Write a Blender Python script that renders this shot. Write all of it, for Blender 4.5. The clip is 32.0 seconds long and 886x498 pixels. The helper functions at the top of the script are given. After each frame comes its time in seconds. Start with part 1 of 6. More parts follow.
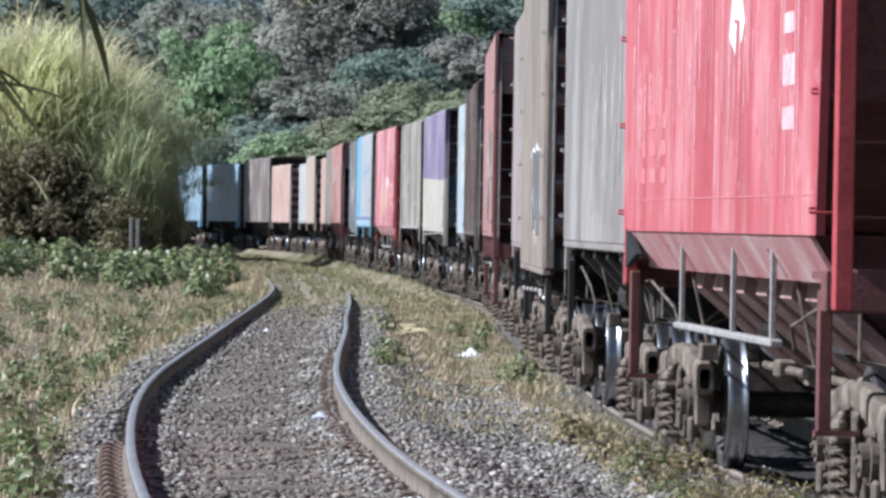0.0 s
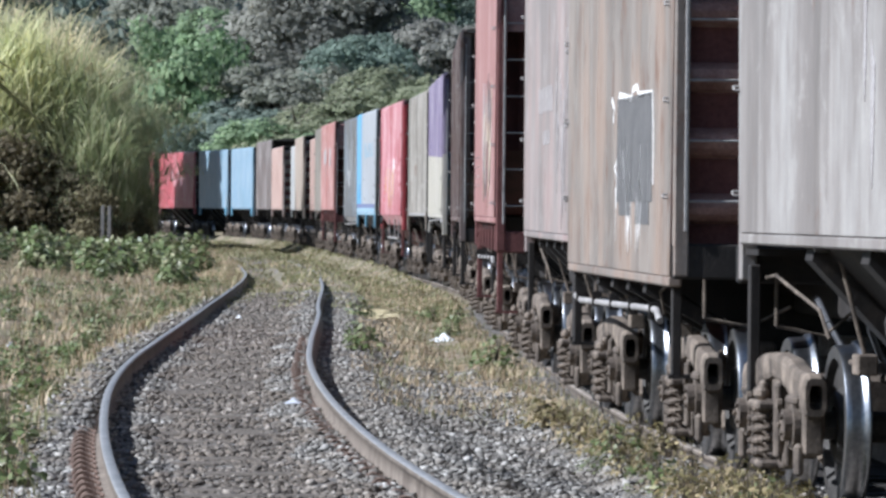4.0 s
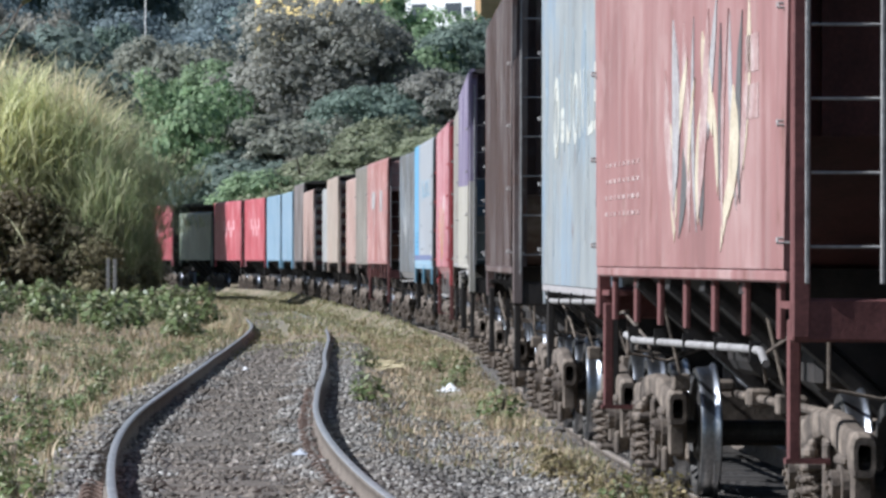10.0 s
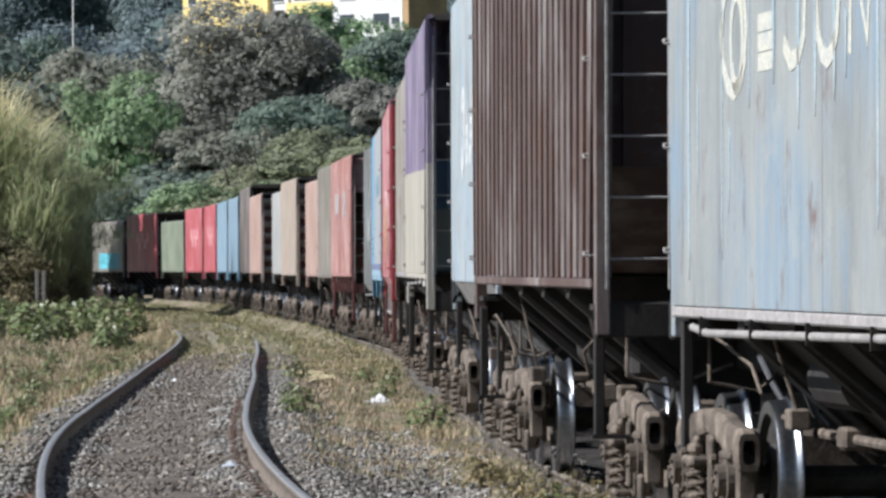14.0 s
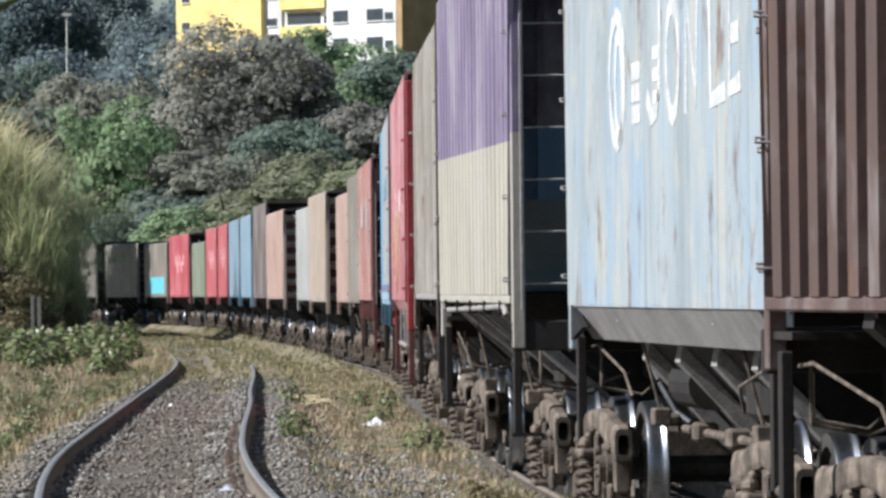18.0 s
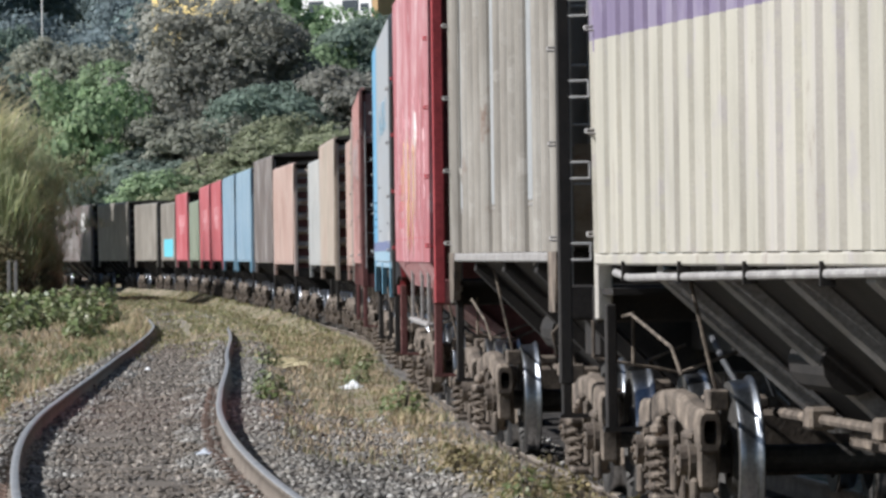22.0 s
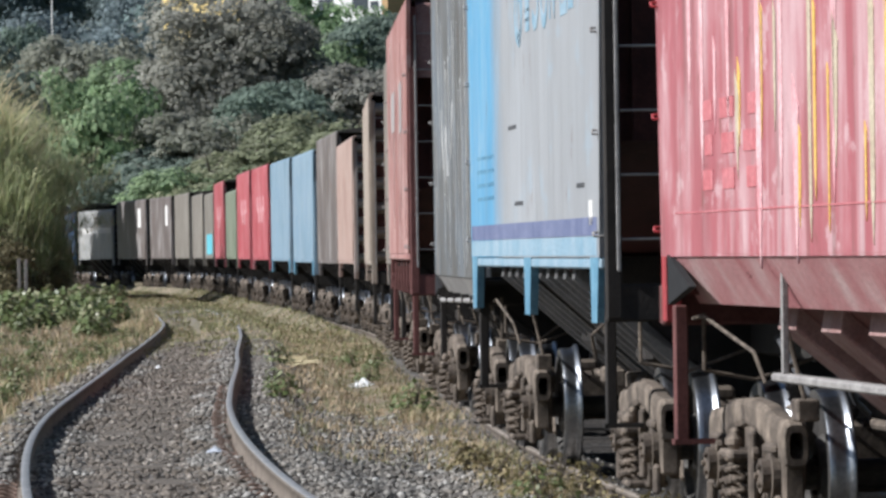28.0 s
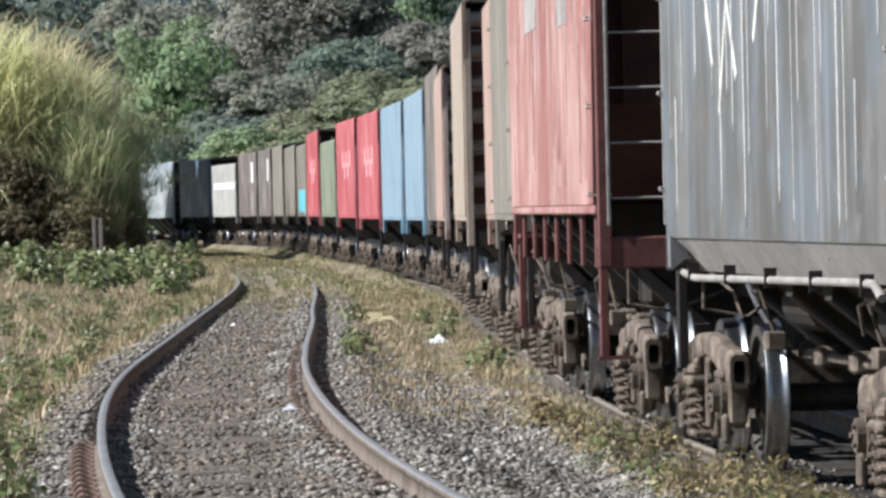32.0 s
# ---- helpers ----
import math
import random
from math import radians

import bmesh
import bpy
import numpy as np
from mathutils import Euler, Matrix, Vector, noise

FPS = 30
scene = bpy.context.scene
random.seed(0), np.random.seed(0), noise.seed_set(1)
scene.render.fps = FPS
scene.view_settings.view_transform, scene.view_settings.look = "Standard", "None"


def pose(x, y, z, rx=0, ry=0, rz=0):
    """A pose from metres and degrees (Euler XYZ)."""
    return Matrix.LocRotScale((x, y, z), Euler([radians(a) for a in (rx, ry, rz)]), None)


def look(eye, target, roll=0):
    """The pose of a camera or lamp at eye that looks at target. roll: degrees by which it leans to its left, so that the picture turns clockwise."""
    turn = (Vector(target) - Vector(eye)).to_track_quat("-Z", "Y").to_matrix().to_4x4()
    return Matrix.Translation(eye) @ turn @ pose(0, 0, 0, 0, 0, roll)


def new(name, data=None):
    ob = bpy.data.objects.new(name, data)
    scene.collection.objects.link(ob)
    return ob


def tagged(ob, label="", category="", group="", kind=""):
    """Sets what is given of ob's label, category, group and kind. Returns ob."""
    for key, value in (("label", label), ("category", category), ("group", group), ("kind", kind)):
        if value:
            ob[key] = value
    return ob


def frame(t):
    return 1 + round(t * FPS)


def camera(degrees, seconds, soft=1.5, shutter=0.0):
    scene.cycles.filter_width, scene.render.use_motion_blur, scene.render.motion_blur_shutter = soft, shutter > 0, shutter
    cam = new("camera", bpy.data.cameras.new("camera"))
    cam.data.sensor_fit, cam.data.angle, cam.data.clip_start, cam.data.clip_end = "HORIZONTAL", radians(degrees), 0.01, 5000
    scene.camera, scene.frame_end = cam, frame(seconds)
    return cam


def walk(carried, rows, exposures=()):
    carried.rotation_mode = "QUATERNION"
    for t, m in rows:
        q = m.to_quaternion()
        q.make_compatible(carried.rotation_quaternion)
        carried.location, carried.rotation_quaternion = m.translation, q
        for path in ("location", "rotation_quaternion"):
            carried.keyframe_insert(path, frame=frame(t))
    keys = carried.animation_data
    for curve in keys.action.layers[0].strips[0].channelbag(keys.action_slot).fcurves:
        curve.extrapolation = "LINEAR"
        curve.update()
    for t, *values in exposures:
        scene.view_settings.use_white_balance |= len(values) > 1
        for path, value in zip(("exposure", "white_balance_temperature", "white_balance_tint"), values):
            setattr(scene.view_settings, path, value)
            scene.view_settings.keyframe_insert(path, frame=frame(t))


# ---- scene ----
def aim(azimuth, height, roll):
    """Camera pose: degrees to the right of +y, degrees above level, roll."""
    a, e = radians(azimuth), radians(height)
    return look(EYE, (EYE[0] + math.sin(a) * math.cos(e), EYE[1] + math.cos(a) * math.cos(e), EYE[2] + math.sin(e)), roll)


EYE = (0.0, 0.0, 1.40)
cam = camera(9.60, 32.0, soft=2.9)
walk(cam, [
    (0.0, aim(-0.043, -0.285, 1.00)), (0.5, aim(0.042, -0.322, 1.07)), (1.0, aim(0.089, -0.359, 1.32)),
    (1.5, aim(0.175, -0.379, 0.79)), (2.0, aim(0.253, -0.402, 0.67)), (2.5, aim(0.281, -0.398, 0.73)),
    (4.5, aim(0.259, -0.480, 0.53)), (5.0, aim(0.181, -0.524, 0.68)), (5.5, aim(0.038, -0.551, 0.49)),
    (6.0, aim(0.121, -0.599, 0.33)), (6.5, aim(0.087, -0.602, 0.65)), (7.0, aim(0.009, -0.584, 0.66)),
    (7.5, aim(0.043, -0.594, 0.53)), (8.0, aim(0.112, -0.617, 0.40)), (8.5, aim(0.176, -0.203, 0.31)),
    (9.0, aim(0.167, 0.069, 0.26)), (9.5, aim(0.171, 0.020, 0.21)), (10.0, aim(0.199, 0.104, 0.13)),
    (10.5, aim(0.290, 0.142, -0.32)), (11.0, aim(0.376, 0.310, -0.55)), (11.5, aim(0.475, 0.367, -0.39)),
    (12.0, aim(0.549, 0.357, -0.51)), (12.5, aim(0.663, 0.294, -0.59)), (13.0, aim(0.791, 0.258, -0.41)),
    (13.5, aim(0.883, 0.217, -0.21)), (14.0, aim(0.970, 0.215, -0.15)), (14.5, aim(1.106, 0.776, -0.23)),
    (16.5, aim(1.405, 0.657, -0.18)), (17.0, aim(1.197, 0.635, -0.51)), (17.5, aim(1.072, 0.526, -0.47)),
    (18.0, aim(1.023, 0.465, -0.57)), (18.5, aim(0.963, 0.345, -0.76)), (19.0, aim(1.078, 0.287, -0.72)),
    (19.5, aim(0.818, 0.283, -0.63)), (20.0, aim(0.903, 0.127, -0.75)), (20.5, aim(1.014, 0.099, -0.83)),
    (21.0, aim(1.135, 0.072, -0.87)), (21.5, aim(1.150, 0.079, -0.96)), (22.0, aim(1.276, 0.056, -0.78)),
    (22.5, aim(1.328, 0.047, -0.89)), (23.0, aim(1.404, 0.015, -1.02)), (23.5, aim(1.382, 0.029, -0.90)),
    (24.0, aim(1.469, 0.020, -1.03)), (24.5, aim(1.438, -0.007, -0.91)), (25.0, aim(1.345, -0.013, -1.08)),
    (25.5, aim(1.434, -0.031, -1.09)), (26.0, aim(1.434, -0.039, -1.12)), (26.5, aim(1.108, -0.038, -0.94)),
    (28.5, aim(1.165, 0.063, -0.82)), (29.0, aim(0.957, 0.079, -0.88)), (29.5, aim(1.118, 0.050, -0.97)),
    (30.0, aim(1.236, 0.043, -0.87)), (30.5, aim(1.164, 0.117, -0.85)), (31.0, aim(1.212, 0.108, -0.83)),
    (31.5, aim(0.919, 0.085, -0.82)), (32.0, aim(0.347, -0.426, -1.22))
], exposures=[(0.0, 0.84, 5650, 10), (7.0, 0.80, 5700, 10), (10.0, 0.70, 5750, 10), (12.0, 0.42, 6050, 10), (14.0, 0.58, 6050, 10), (17.0, 0.60, 6150, 10), (22.0, 0.58, 6150, 10), (25.0, 0.72, 5850, 10), (29.5, 0.42, 6250, 10), (31.0, 0.46, 6300, 10), (32.0, 0.78, 6200, 10)])

# ---- sun, sky ----
SUN_TURN, SUN_HEIGHT = -98.0, 39.0      # degrees clockwise from +y, degrees up
world = bpy.data.worlds.new("world")
scene.world = world
world.use_nodes = True
_sky = world.node_tree.nodes.new("ShaderNodeTexSky")
_sky.sky_type, _sky.sun_disc = "NISHITA", False
_sky.sun_elevation, _sky.sun_rotation = radians(SUN_HEIGHT), radians(SUN_TURN)
_sky.air_density, _sky.dust_density = 1.0, 0.5
_back = world.node_tree.nodes["Background"]
_back.inputs["Strength"].default_value = 0.05
world.node_tree.links.new(_sky.outputs[0], _back.inputs[0])
_sun = bpy.data.lights.new("sun", "SUN")
_sun.energy, _sun.angle, _sun.color = 5.0, radians(0.6), (1.0, 0.975, 0.94)
sun = new("sun", _sun)
_d = Vector((math.sin(radians(SUN_TURN)) * math.cos(radians(SUN_HEIGHT)), math.cos(radians(SUN_TURN)) * math.cos(radians(SUN_HEIGHT)), math.sin(radians(SUN_HEIGHT))))
sun.matrix_world = look(_d * 100, (0, 0, 0))

# ---- the line of the railway ----
KNOTS = ((-150, -0.60), (-60, -0.34), (0, -0.164), (15, -0.1196), (25, -0.090), (35, -0.0604), (45, -0.0336), (55, -0.0139), (65, -0.0091),
         (75, -0.0076), (85, -0.0057), (95, -0.0045), (105, -0.0083), (115, -0.021), (130, -0.0428), (150, -0.0596), (170, -0.0632),
         (190, -0.0554), (205, -0.0553), (220, -0.0588), (235, -0.065), (250, -0.0839), (270, -0.1414), (290, -0.2133), (320, -0.3172),
         (380, -0.5251), (520, -0.9))
LINE_Y = np.arange(-150.0, 520.1, 0.5)
LINE_M = np.interp(LINE_Y, *zip(*KNOTS))
LINE_X = np.concatenate([[0.0], np.cumsum((LINE_M[1:] + LINE_M[:-1]) * 0.25)])
LINE_X += 6.144 - np.interp(0.0, LINE_Y, LINE_X)
LINE_S = np.concatenate([[0.0], np.cumsum(np.hypot(0.5, np.diff(LINE_X)))])
LINE_S -= np.interp(0.0, LINE_Y, LINE_S)
DIPS = ((-150, 0), (0, 0), (60, -0.06), (100, -0.14), (140, -0.18), (180, -0.08), (230, -0.05), (520, -0.05))
GAUGE = 1.67                        # between rail centres
DROP = 0.29                         # the train's rails lie this much below the empty track
SPEED = ((0, 4.99), (8, 4.98), (16, 4.82), (24, 5.04), (32, 5.24))


def dip(y):
    return np.interp(y, *zip(*DIPS))


def line_x(y):
    return np.interp(y, LINE_Y, LINE_X)


def on_line(s, side=0.0, z=0.0):
    """A place by the train's left rail: s metres along, side metres to its right."""
    y = np.interp(s, LINE_S, LINE_Y)
    m = np.interp(y, LINE_Y, LINE_M)
    h = np.hypot(1, m)
    return np.array((np.interp(y, LINE_Y, LINE_X) + side / h, y - side * m / h, dip(y) + z))


_T = np.arange(0, 32.01, 0.05)
_V = np.interp(_T, *zip(*SPEED))
_GONE = np.concatenate([[0.0], np.cumsum((_V[1:] + _V[:-1]) * 0.025)])


def gone(t):
    """How far the train has come since the start."""
    return float(np.interp(t, _T, _GONE))


# ---- mesh helpers ----
class Solid:
    """Collects points and faces of one mesh."""

    def __init__(self):
        self.v, self.f, self.k = [], [], []

    def add(self, pts, faces, k=0):
        n = len(self.v)
        self.v += [tuple(p) for p in pts]
        self.f += [tuple(i + n for i in f) for f in faces]
        self.k += [k] * len(faces)
        return self

    def box(self, x0, x1, y0, y1, z0, z1, k=0, m=None, bevel=0.0):
        b = min(bevel, (x1 - x0) / 3, (y1 - y0) / 3, (z1 - z0) / 3)
        if b <= 0:
            p = [(x, y, z) for z in (z0, z1) for y in (y0, y1) for x in (x0, x1)]
            f = [(0, 2, 3, 1), (4, 5, 7, 6), (0, 1, 5, 4), (2, 6, 7, 3), (0, 4, 6, 2), (1, 3, 7, 5)]
        else:
            p, f = [], []
            ring = lambda a, c, i: [(x0 + i, y0 + c), (x0 + c, y0 + i), (x1 - c, y0 + i), (x1 - i, y0 + c), (x1 - i, y1 - c), (x1 - c, y1 - i), (x0 + c, y1 - i), (x0 + i, y1 - c)]
            levels = [(z0, b), (z0 + b, 0), (z1 - b, 0), (z1, b)]
            for z, i in levels:
                p += [(x, y, z) for x, y in ring(0, b + i * 0.4, i)]
            for r in range(3):
                for q in range(8):
                    f.append((r * 8 + q, r * 8 + (q + 1) % 8, r * 8 + 8 + (q + 1) % 8, r * 8 + 8 + q))
            f += [tuple(range(7, -1, -1)), tuple(range(24, 32))]
        if m is not None:
            p = [m @ Vector(q) for q in p]
        return self.add(p, f, k)

    def rod(self, a, b, r, n=8, k=0, r2=None, caps=True):
        a, b = Vector(a), Vector(b)
        w = (b - a).normalized()
        u = w.orthogonal().normalized()
        t = w.cross(u)
        r2 = r if r2 is None else r2
        p = [a + (u * math.cos(2 * math.pi * i / n) + t * math.sin(2 * math.pi * i / n)) * r for i in range(n)]
        p += [b + (u * math.cos(2 * math.pi * i / n) + t * math.sin(2 * math.pi * i / n)) * r2 for i in range(n)]
        f = [(i, (i + 1) % n, n + (i + 1) % n, n + i) for i in range(n)]
        if caps:
            f += [tuple(range(n - 1, -1, -1)), tuple(range(n, 2 * n))]
        return self.add(p, f, k)

    def tube(self, pts, r, n=6, k=0):
        for a, b in zip(pts[:-1], pts[1:]):
            self.rod(a, b, r, n, k)
        return self

    def sweep(self, path, half_w, half_h, thick=0.0, k=0):
        """A beam of rounded section along a path of (y, z) in the plane x = 0; hollow and open at its ends where thick is given."""
        sec = []
        for i in range(12):
            a = 2 * math.pi * (i + 0.5) / 12
            c, d = math.cos(a), math.sin(a)
            sec.append((abs(c) ** 0.5 * (1 if c > 0 else -1), abs(d) ** 0.5 * (1 if d > 0 else -1)))
        n, pts, f = len(sec), [], []
        shells = [1.0] if not thick else [1.0, 1.0 - thick]
        for q in shells:
            for j, p in enumerate(path):
                y, z = p[0], p[1]
                hw, hh = (p[2], p[3]) if len(p) > 2 else (half_w, half_h)
                pts += [(hw * q * a, y, z + hh * q * b) for a, b in sec]
        m = len(path)
        for h in range(len(shells)):
            o = h * m * n
            for j in range(m - 1):
                for i in range(n):
                    f.append((o + j * n + i, o + j * n + (i + 1) % n, o + (j + 1) * n + (i + 1) % n, o + (j + 1) * n + i))
        for j in (0, m - 1):
            if thick:
                for i in range(n):
                    f.append((j * n + i, j * n + (i + 1) % n, m * n + j * n + (i + 1) % n, m * n + j * n + i))
            else:
                f.append(tuple(j * n + i for i in range(n)))
        return self.add(pts, f, k)

    def prism(self, outline, axis, a, b, k=0):
        """An outline of 2D points, drawn out along axis ('x': points are y, z; 'y': x, z; 'z': x, y)."""
        n = len(outline)
        at = {"x": lambda p, q: (q, p[0], p[1]), "y": lambda p, q: (p[0], q, p[1]), "z": lambda p, q: (p[0], p[1], q)}[axis]
        p = [at(o, a) for o in outline] + [at(o, b) for o in outline]
        f = [(i, (i + 1) % n, n + (i + 1) % n, n + i) for i in range(n)] + [tuple(range(n - 1, -1, -1)), tuple(range(n, 2 * n))]
        return self.add(p, f, k)

    def turned(self, profile, centre, n=24, k=0, axis="x"):
        """A ring turned about an axis parallel to x: profile of (along, radius)."""
        p, m = [], len(profile)
        for i in range(n):
            a = 2 * math.pi * i / n
            for q, r in profile:
                p.append((centre[0] + q, centre[1] + r * math.cos(a), centre[2] + r * math.sin(a)))
        f = [(i * m + j, i * m + j + 1, ((i + 1) % n) * m + j + 1, ((i + 1) % n) * m + j) for i in range(n) for j in range(m - 1)]
        return self.add(p, f, k)

    def mesh(self, name, mats, smooth=False):
        me = bpy.data.meshes.new(name)
        me.from_pydata(self.v, [], self.f)
        bm = bmesh.new()
        bm.from_mesh(me)
        bmesh.ops.recalc_face_normals(bm, faces=bm.faces)
        bm.to_mesh(me)
        bm.free()
        for m in mats if isinstance(mats, (list, tuple)) else [mats]:
            me.materials.append(m)
        if len(self.k) == len(me.polygons):
            me.polygons.foreach_set("material_index", self.k)
        if smooth:
            me.polygons.foreach_set("use_smooth", [True] * len(me.polygons))
        return me


def raw_mesh(name, v, f, mat, smooth=False):
    """A mesh from arrays of points and of equal-sided faces."""
    me = bpy.data.meshes.new(name)
    v, f = np.asarray(v, np.float32), np.asarray(f, np.int32)
    n, c = f.shape
    me.vertices.add(len(v))
    me.vertices.foreach_set("co", v.ravel())
    me.loops.add(n * c)
    me.loops.foreach_set("vertex_index", f.ravel())
    me.polygons.add(n)
    me.polygons.foreach_set("loop_start", np.arange(0, n * c, c, dtype=np.int32))
    me.update(calc_edges=True)
    me.validate()
    me.materials.append(mat)
    if smooth:
        me.polygons.foreach_set("use_smooth", [True] * len(me.polygons))
    return me


def part(name, solid, mats, parent, label="", smooth=False):
    """One mesh object under a thing or a part. solid: a Solid or a ready mesh."""
    me = solid.mesh(name, mats, smooth) if isinstance(solid, Solid) else solid
    ob = new(name, me)
    ob.parent = parent
    if label:
        ob["label"] = label
    return ob


# ---- materials ----
def nodes_of(name):
    mat = bpy.data.materials.new(name)
    mat.use_nodes = True
    nt = mat.node_tree
    return mat, nt, nt.nodes["Principled BSDF"], lambda kind: nt.nodes.new(kind), nt.links.new


def noise_of(nt, coords, scale, detail=4.0, stretch=None, rough=0.6, offset=None):
    n = nt.nodes.new("ShaderNodeTexNoise")
    n.inputs["Scale"].default_value, n.inputs["Detail"].default_value, n.inputs["Roughness"].default_value = scale, detail, rough
    src = coords
    if stretch:
        mp = nt.nodes.new("ShaderNodeMapping")
        mp.inputs["Scale"].default_value = stretch
        if offset is not None:
            nt.links.new(offset, mp.inputs["Location"])
        nt.links.new(coords, mp.inputs["Vector"])
        src = mp.outputs[0]
    nt.links.new(src, n.inputs["Vector"])
    return n.outputs["Fac"]


def ramp_of(nt, fac, stops):
    r = nt.nodes.new("ShaderNodeValToRGB")
    while len(r.color_ramp.elements) < len(stops):
        r.color_ramp.elements.new(0.5)
    for e, (at, c) in zip(r.color_ramp.elements, stops):
        e.position = at
        e.color = (*c, 1) if len(c) == 3 else c
    nt.links.new(fac, r.inputs[0])
    return r.outputs[0]


def mix_of(nt, fac, a, b, blend="MIX"):
    m = nt.nodes.new("ShaderNodeMix")
    m.data_type, m.blend_type = "RGBA", blend
    for i, s in ((0, fac), (6, a), (7, b)):
        if isinstance(s, (int, float)):
            m.inputs[i].default_value = s
        elif isinstance(s, tuple):
            m.inputs[i].default_value = (*s, 1)
        else:
            nt.links.new(s, m.inputs[i])
    return m.outputs[2]


def bump_of(nt, height, bsdf, strength=0.3, distance=0.02):
    b = nt.nodes.new("ShaderNodeBump")
    b.inputs["Strength"].default_value, b.inputs["Distance"].default_value = strength, distance
    nt.links.new(height, b.inputs["Height"])
    nt.links.new(b.outputs[0], bsdf.inputs["Normal"])


def grey(v):
    return (v, v, v)


def simple(name, stops, scale=3.0, rough=0.8, metal=0.0, stretch=None, bump=0.2, fine=40.0, distance=0.01, spec=0.4):
    """A mottled surface: colours by noise, with a finer grain."""
    mat, nt, bsdf, node, link = nodes_of(name)
    tc = node("ShaderNodeTexCoord")
    co = tc.outputs["Object"]
    big = noise_of(nt, co, scale, 5, stretch)
    col = ramp_of(nt, big, stops)
    small = noise_of(nt, co, fine, 4)
    col = mix_of(nt, 0.6, col, ramp_of(nt, small, [(0.3, grey(0.55)), (0.7, grey(1.25))]), "MULTIPLY")
    link(col, bsdf.inputs["Base Color"])
    bsdf.inputs["Roughness"].default_value, bsdf.inputs["Metallic"].default_value = rough, metal
    bsdf.inputs["Specular IOR Level"].default_value = spec
    if bump:
        bump_of(nt, small, bsdf, bump, distance)
    return mat


def scaled(c, k):
    return tuple(min(1.0, x * k) for x in c)


def blended(a, b, k):
    return tuple(x + (y - x) * k for x, y in zip(a, b))


RUST = (0.13, 0.055, 0.03)


def paint(name, base, streak=None, rust=0.25, fade=None, split=None, along=None, amount=0.45, rough=0.5, grime=(0.09, 0.075, 0.06), blot=None):
    """Old wagon paint: chalky fading, runs down the sheet, rust and grime. split: (height, colour below)."""
    mat, nt, bsdf, node, link = nodes_of(name)
    co = node("ShaderNodeTexCoord").outputs["Object"]
    info = node("ShaderNodeObjectInfo").outputs["Random"]
    off = node("ShaderNodeVectorMath")
    off.operation = "SCALE"
    off.inputs[0].default_value = (37.0, 91.0, 13.0)
    link(info, off.inputs["Scale"])
    off = off.outputs[0]
    fade = fade or blended(base, (0.62, 0.6, 0.58), 0.35)
    streak = streak or blended(base, (0.75, 0.73, 0.7), 0.6)
    broad = noise_of(nt, co, 1.0, 5, (0.9, 0.9, 0.45), 0.65, off)
    col = ramp_of(nt, broad, [(0.32, scaled(base, 0.78)), (0.5, base), (0.68, fade)])
    if split:
        sep = node("ShaderNodeSeparateXYZ")
        link(co, sep.inputs[0])
        edge = node("ShaderNodeMath")
        edge.operation = "MULTIPLY_ADD"
        edge.inputs[1].default_value, edge.inputs[2].default_value = split[2], split[0]
        link(sep.outputs["Y"], edge.inputs[0])
        less = node("ShaderNodeMath")
        less.operation = "LESS_THAN"
        link(sep.outputs["Z"], less.inputs[0])
        link(edge.outputs[0], less.inputs[1])
        under = ramp_of(nt, broad, [(0.32, scaled(split[1], 0.8)), (0.5, split[1]), (0.7, scaled(split[1], 1.12))])
        col = mix_of(nt, less.outputs[0], col, under)
    if along:
        sep = node("ShaderNodeSeparateXYZ")
        link(co, sep.inputs[0])
        part_way = node("ShaderNodeMapRange")
        part_way.inputs[1].default_value, part_way.inputs[2].default_value = along[0] - along[1], along[0] + along[1]
        mixed = node("ShaderNodeMath")
        mixed.operation = "MULTIPLY_ADD"
        mixed.inputs[1].default_value = along[1] * 2.4
        link(broad, mixed.inputs[0])
        link(sep.outputs["Y"], mixed.inputs[2])
        link(mixed.outputs[0], part_way.inputs[0])
        col = mix_of(nt, part_way.outputs[0], ramp_of(nt, broad, [(0.3, scaled(along[2], 0.85)), (0.6, along[2]), (0.75, scaled(along[2], 1.1))]), col)
    if blot:
        patch = noise_of(nt, co, 1.0, 5, (0.75, 0.75, 0.5), 0.62, off)
        col = mix_of(nt, ramp_of(nt, patch, [(0.47, grey(0.0)), (0.62, grey(0.8))]), col, blot)
    runs = noise_of(nt, co, 1.0, 2, (4.0, 4.0, 0.28), 0.55, off)
    where = ramp_of(nt, noise_of(nt, co, 1.0, 4, (0.7, 0.7, 0.5), 0.6, off), [(0.4, grey(0.1)), (0.58, grey(1.0))])
    col = mix_of(nt, mix_of(nt, 1.0, ramp_of(nt, runs, [(0.46, grey(0.0)), (0.72, grey(amount * 0.8))]), where, "MULTIPLY"), col, streak)
    scuff = noise_of(nt, co, 1.0, 7, (1.6, 1.6, 2.2), 0.72, off)
    col = mix_of(nt, ramp_of(nt, scuff, [(0.57, grey(0.0)), (0.63, grey(amount * 0.7))]), col, blended(fade, streak, 0.5))
    dark = noise_of(nt, co, 1.0, 4, (6.0, 6.0, 0.45), 0.65, off)
    col = mix_of(nt, ramp_of(nt, dark, [(0.54, grey(0.0)), (0.78, grey(amount * 0.75))]), col, grime)
    spots = noise_of(nt, co, 1.0, 8, (2.2, 2.2, 1.3), 0.75, off)
    col = mix_of(nt, ramp_of(nt, spots, [(0.62 - 0.22 * rust, grey(0.0)), (0.72 - 0.14 * rust, grey(0.85))]), col, RUST)
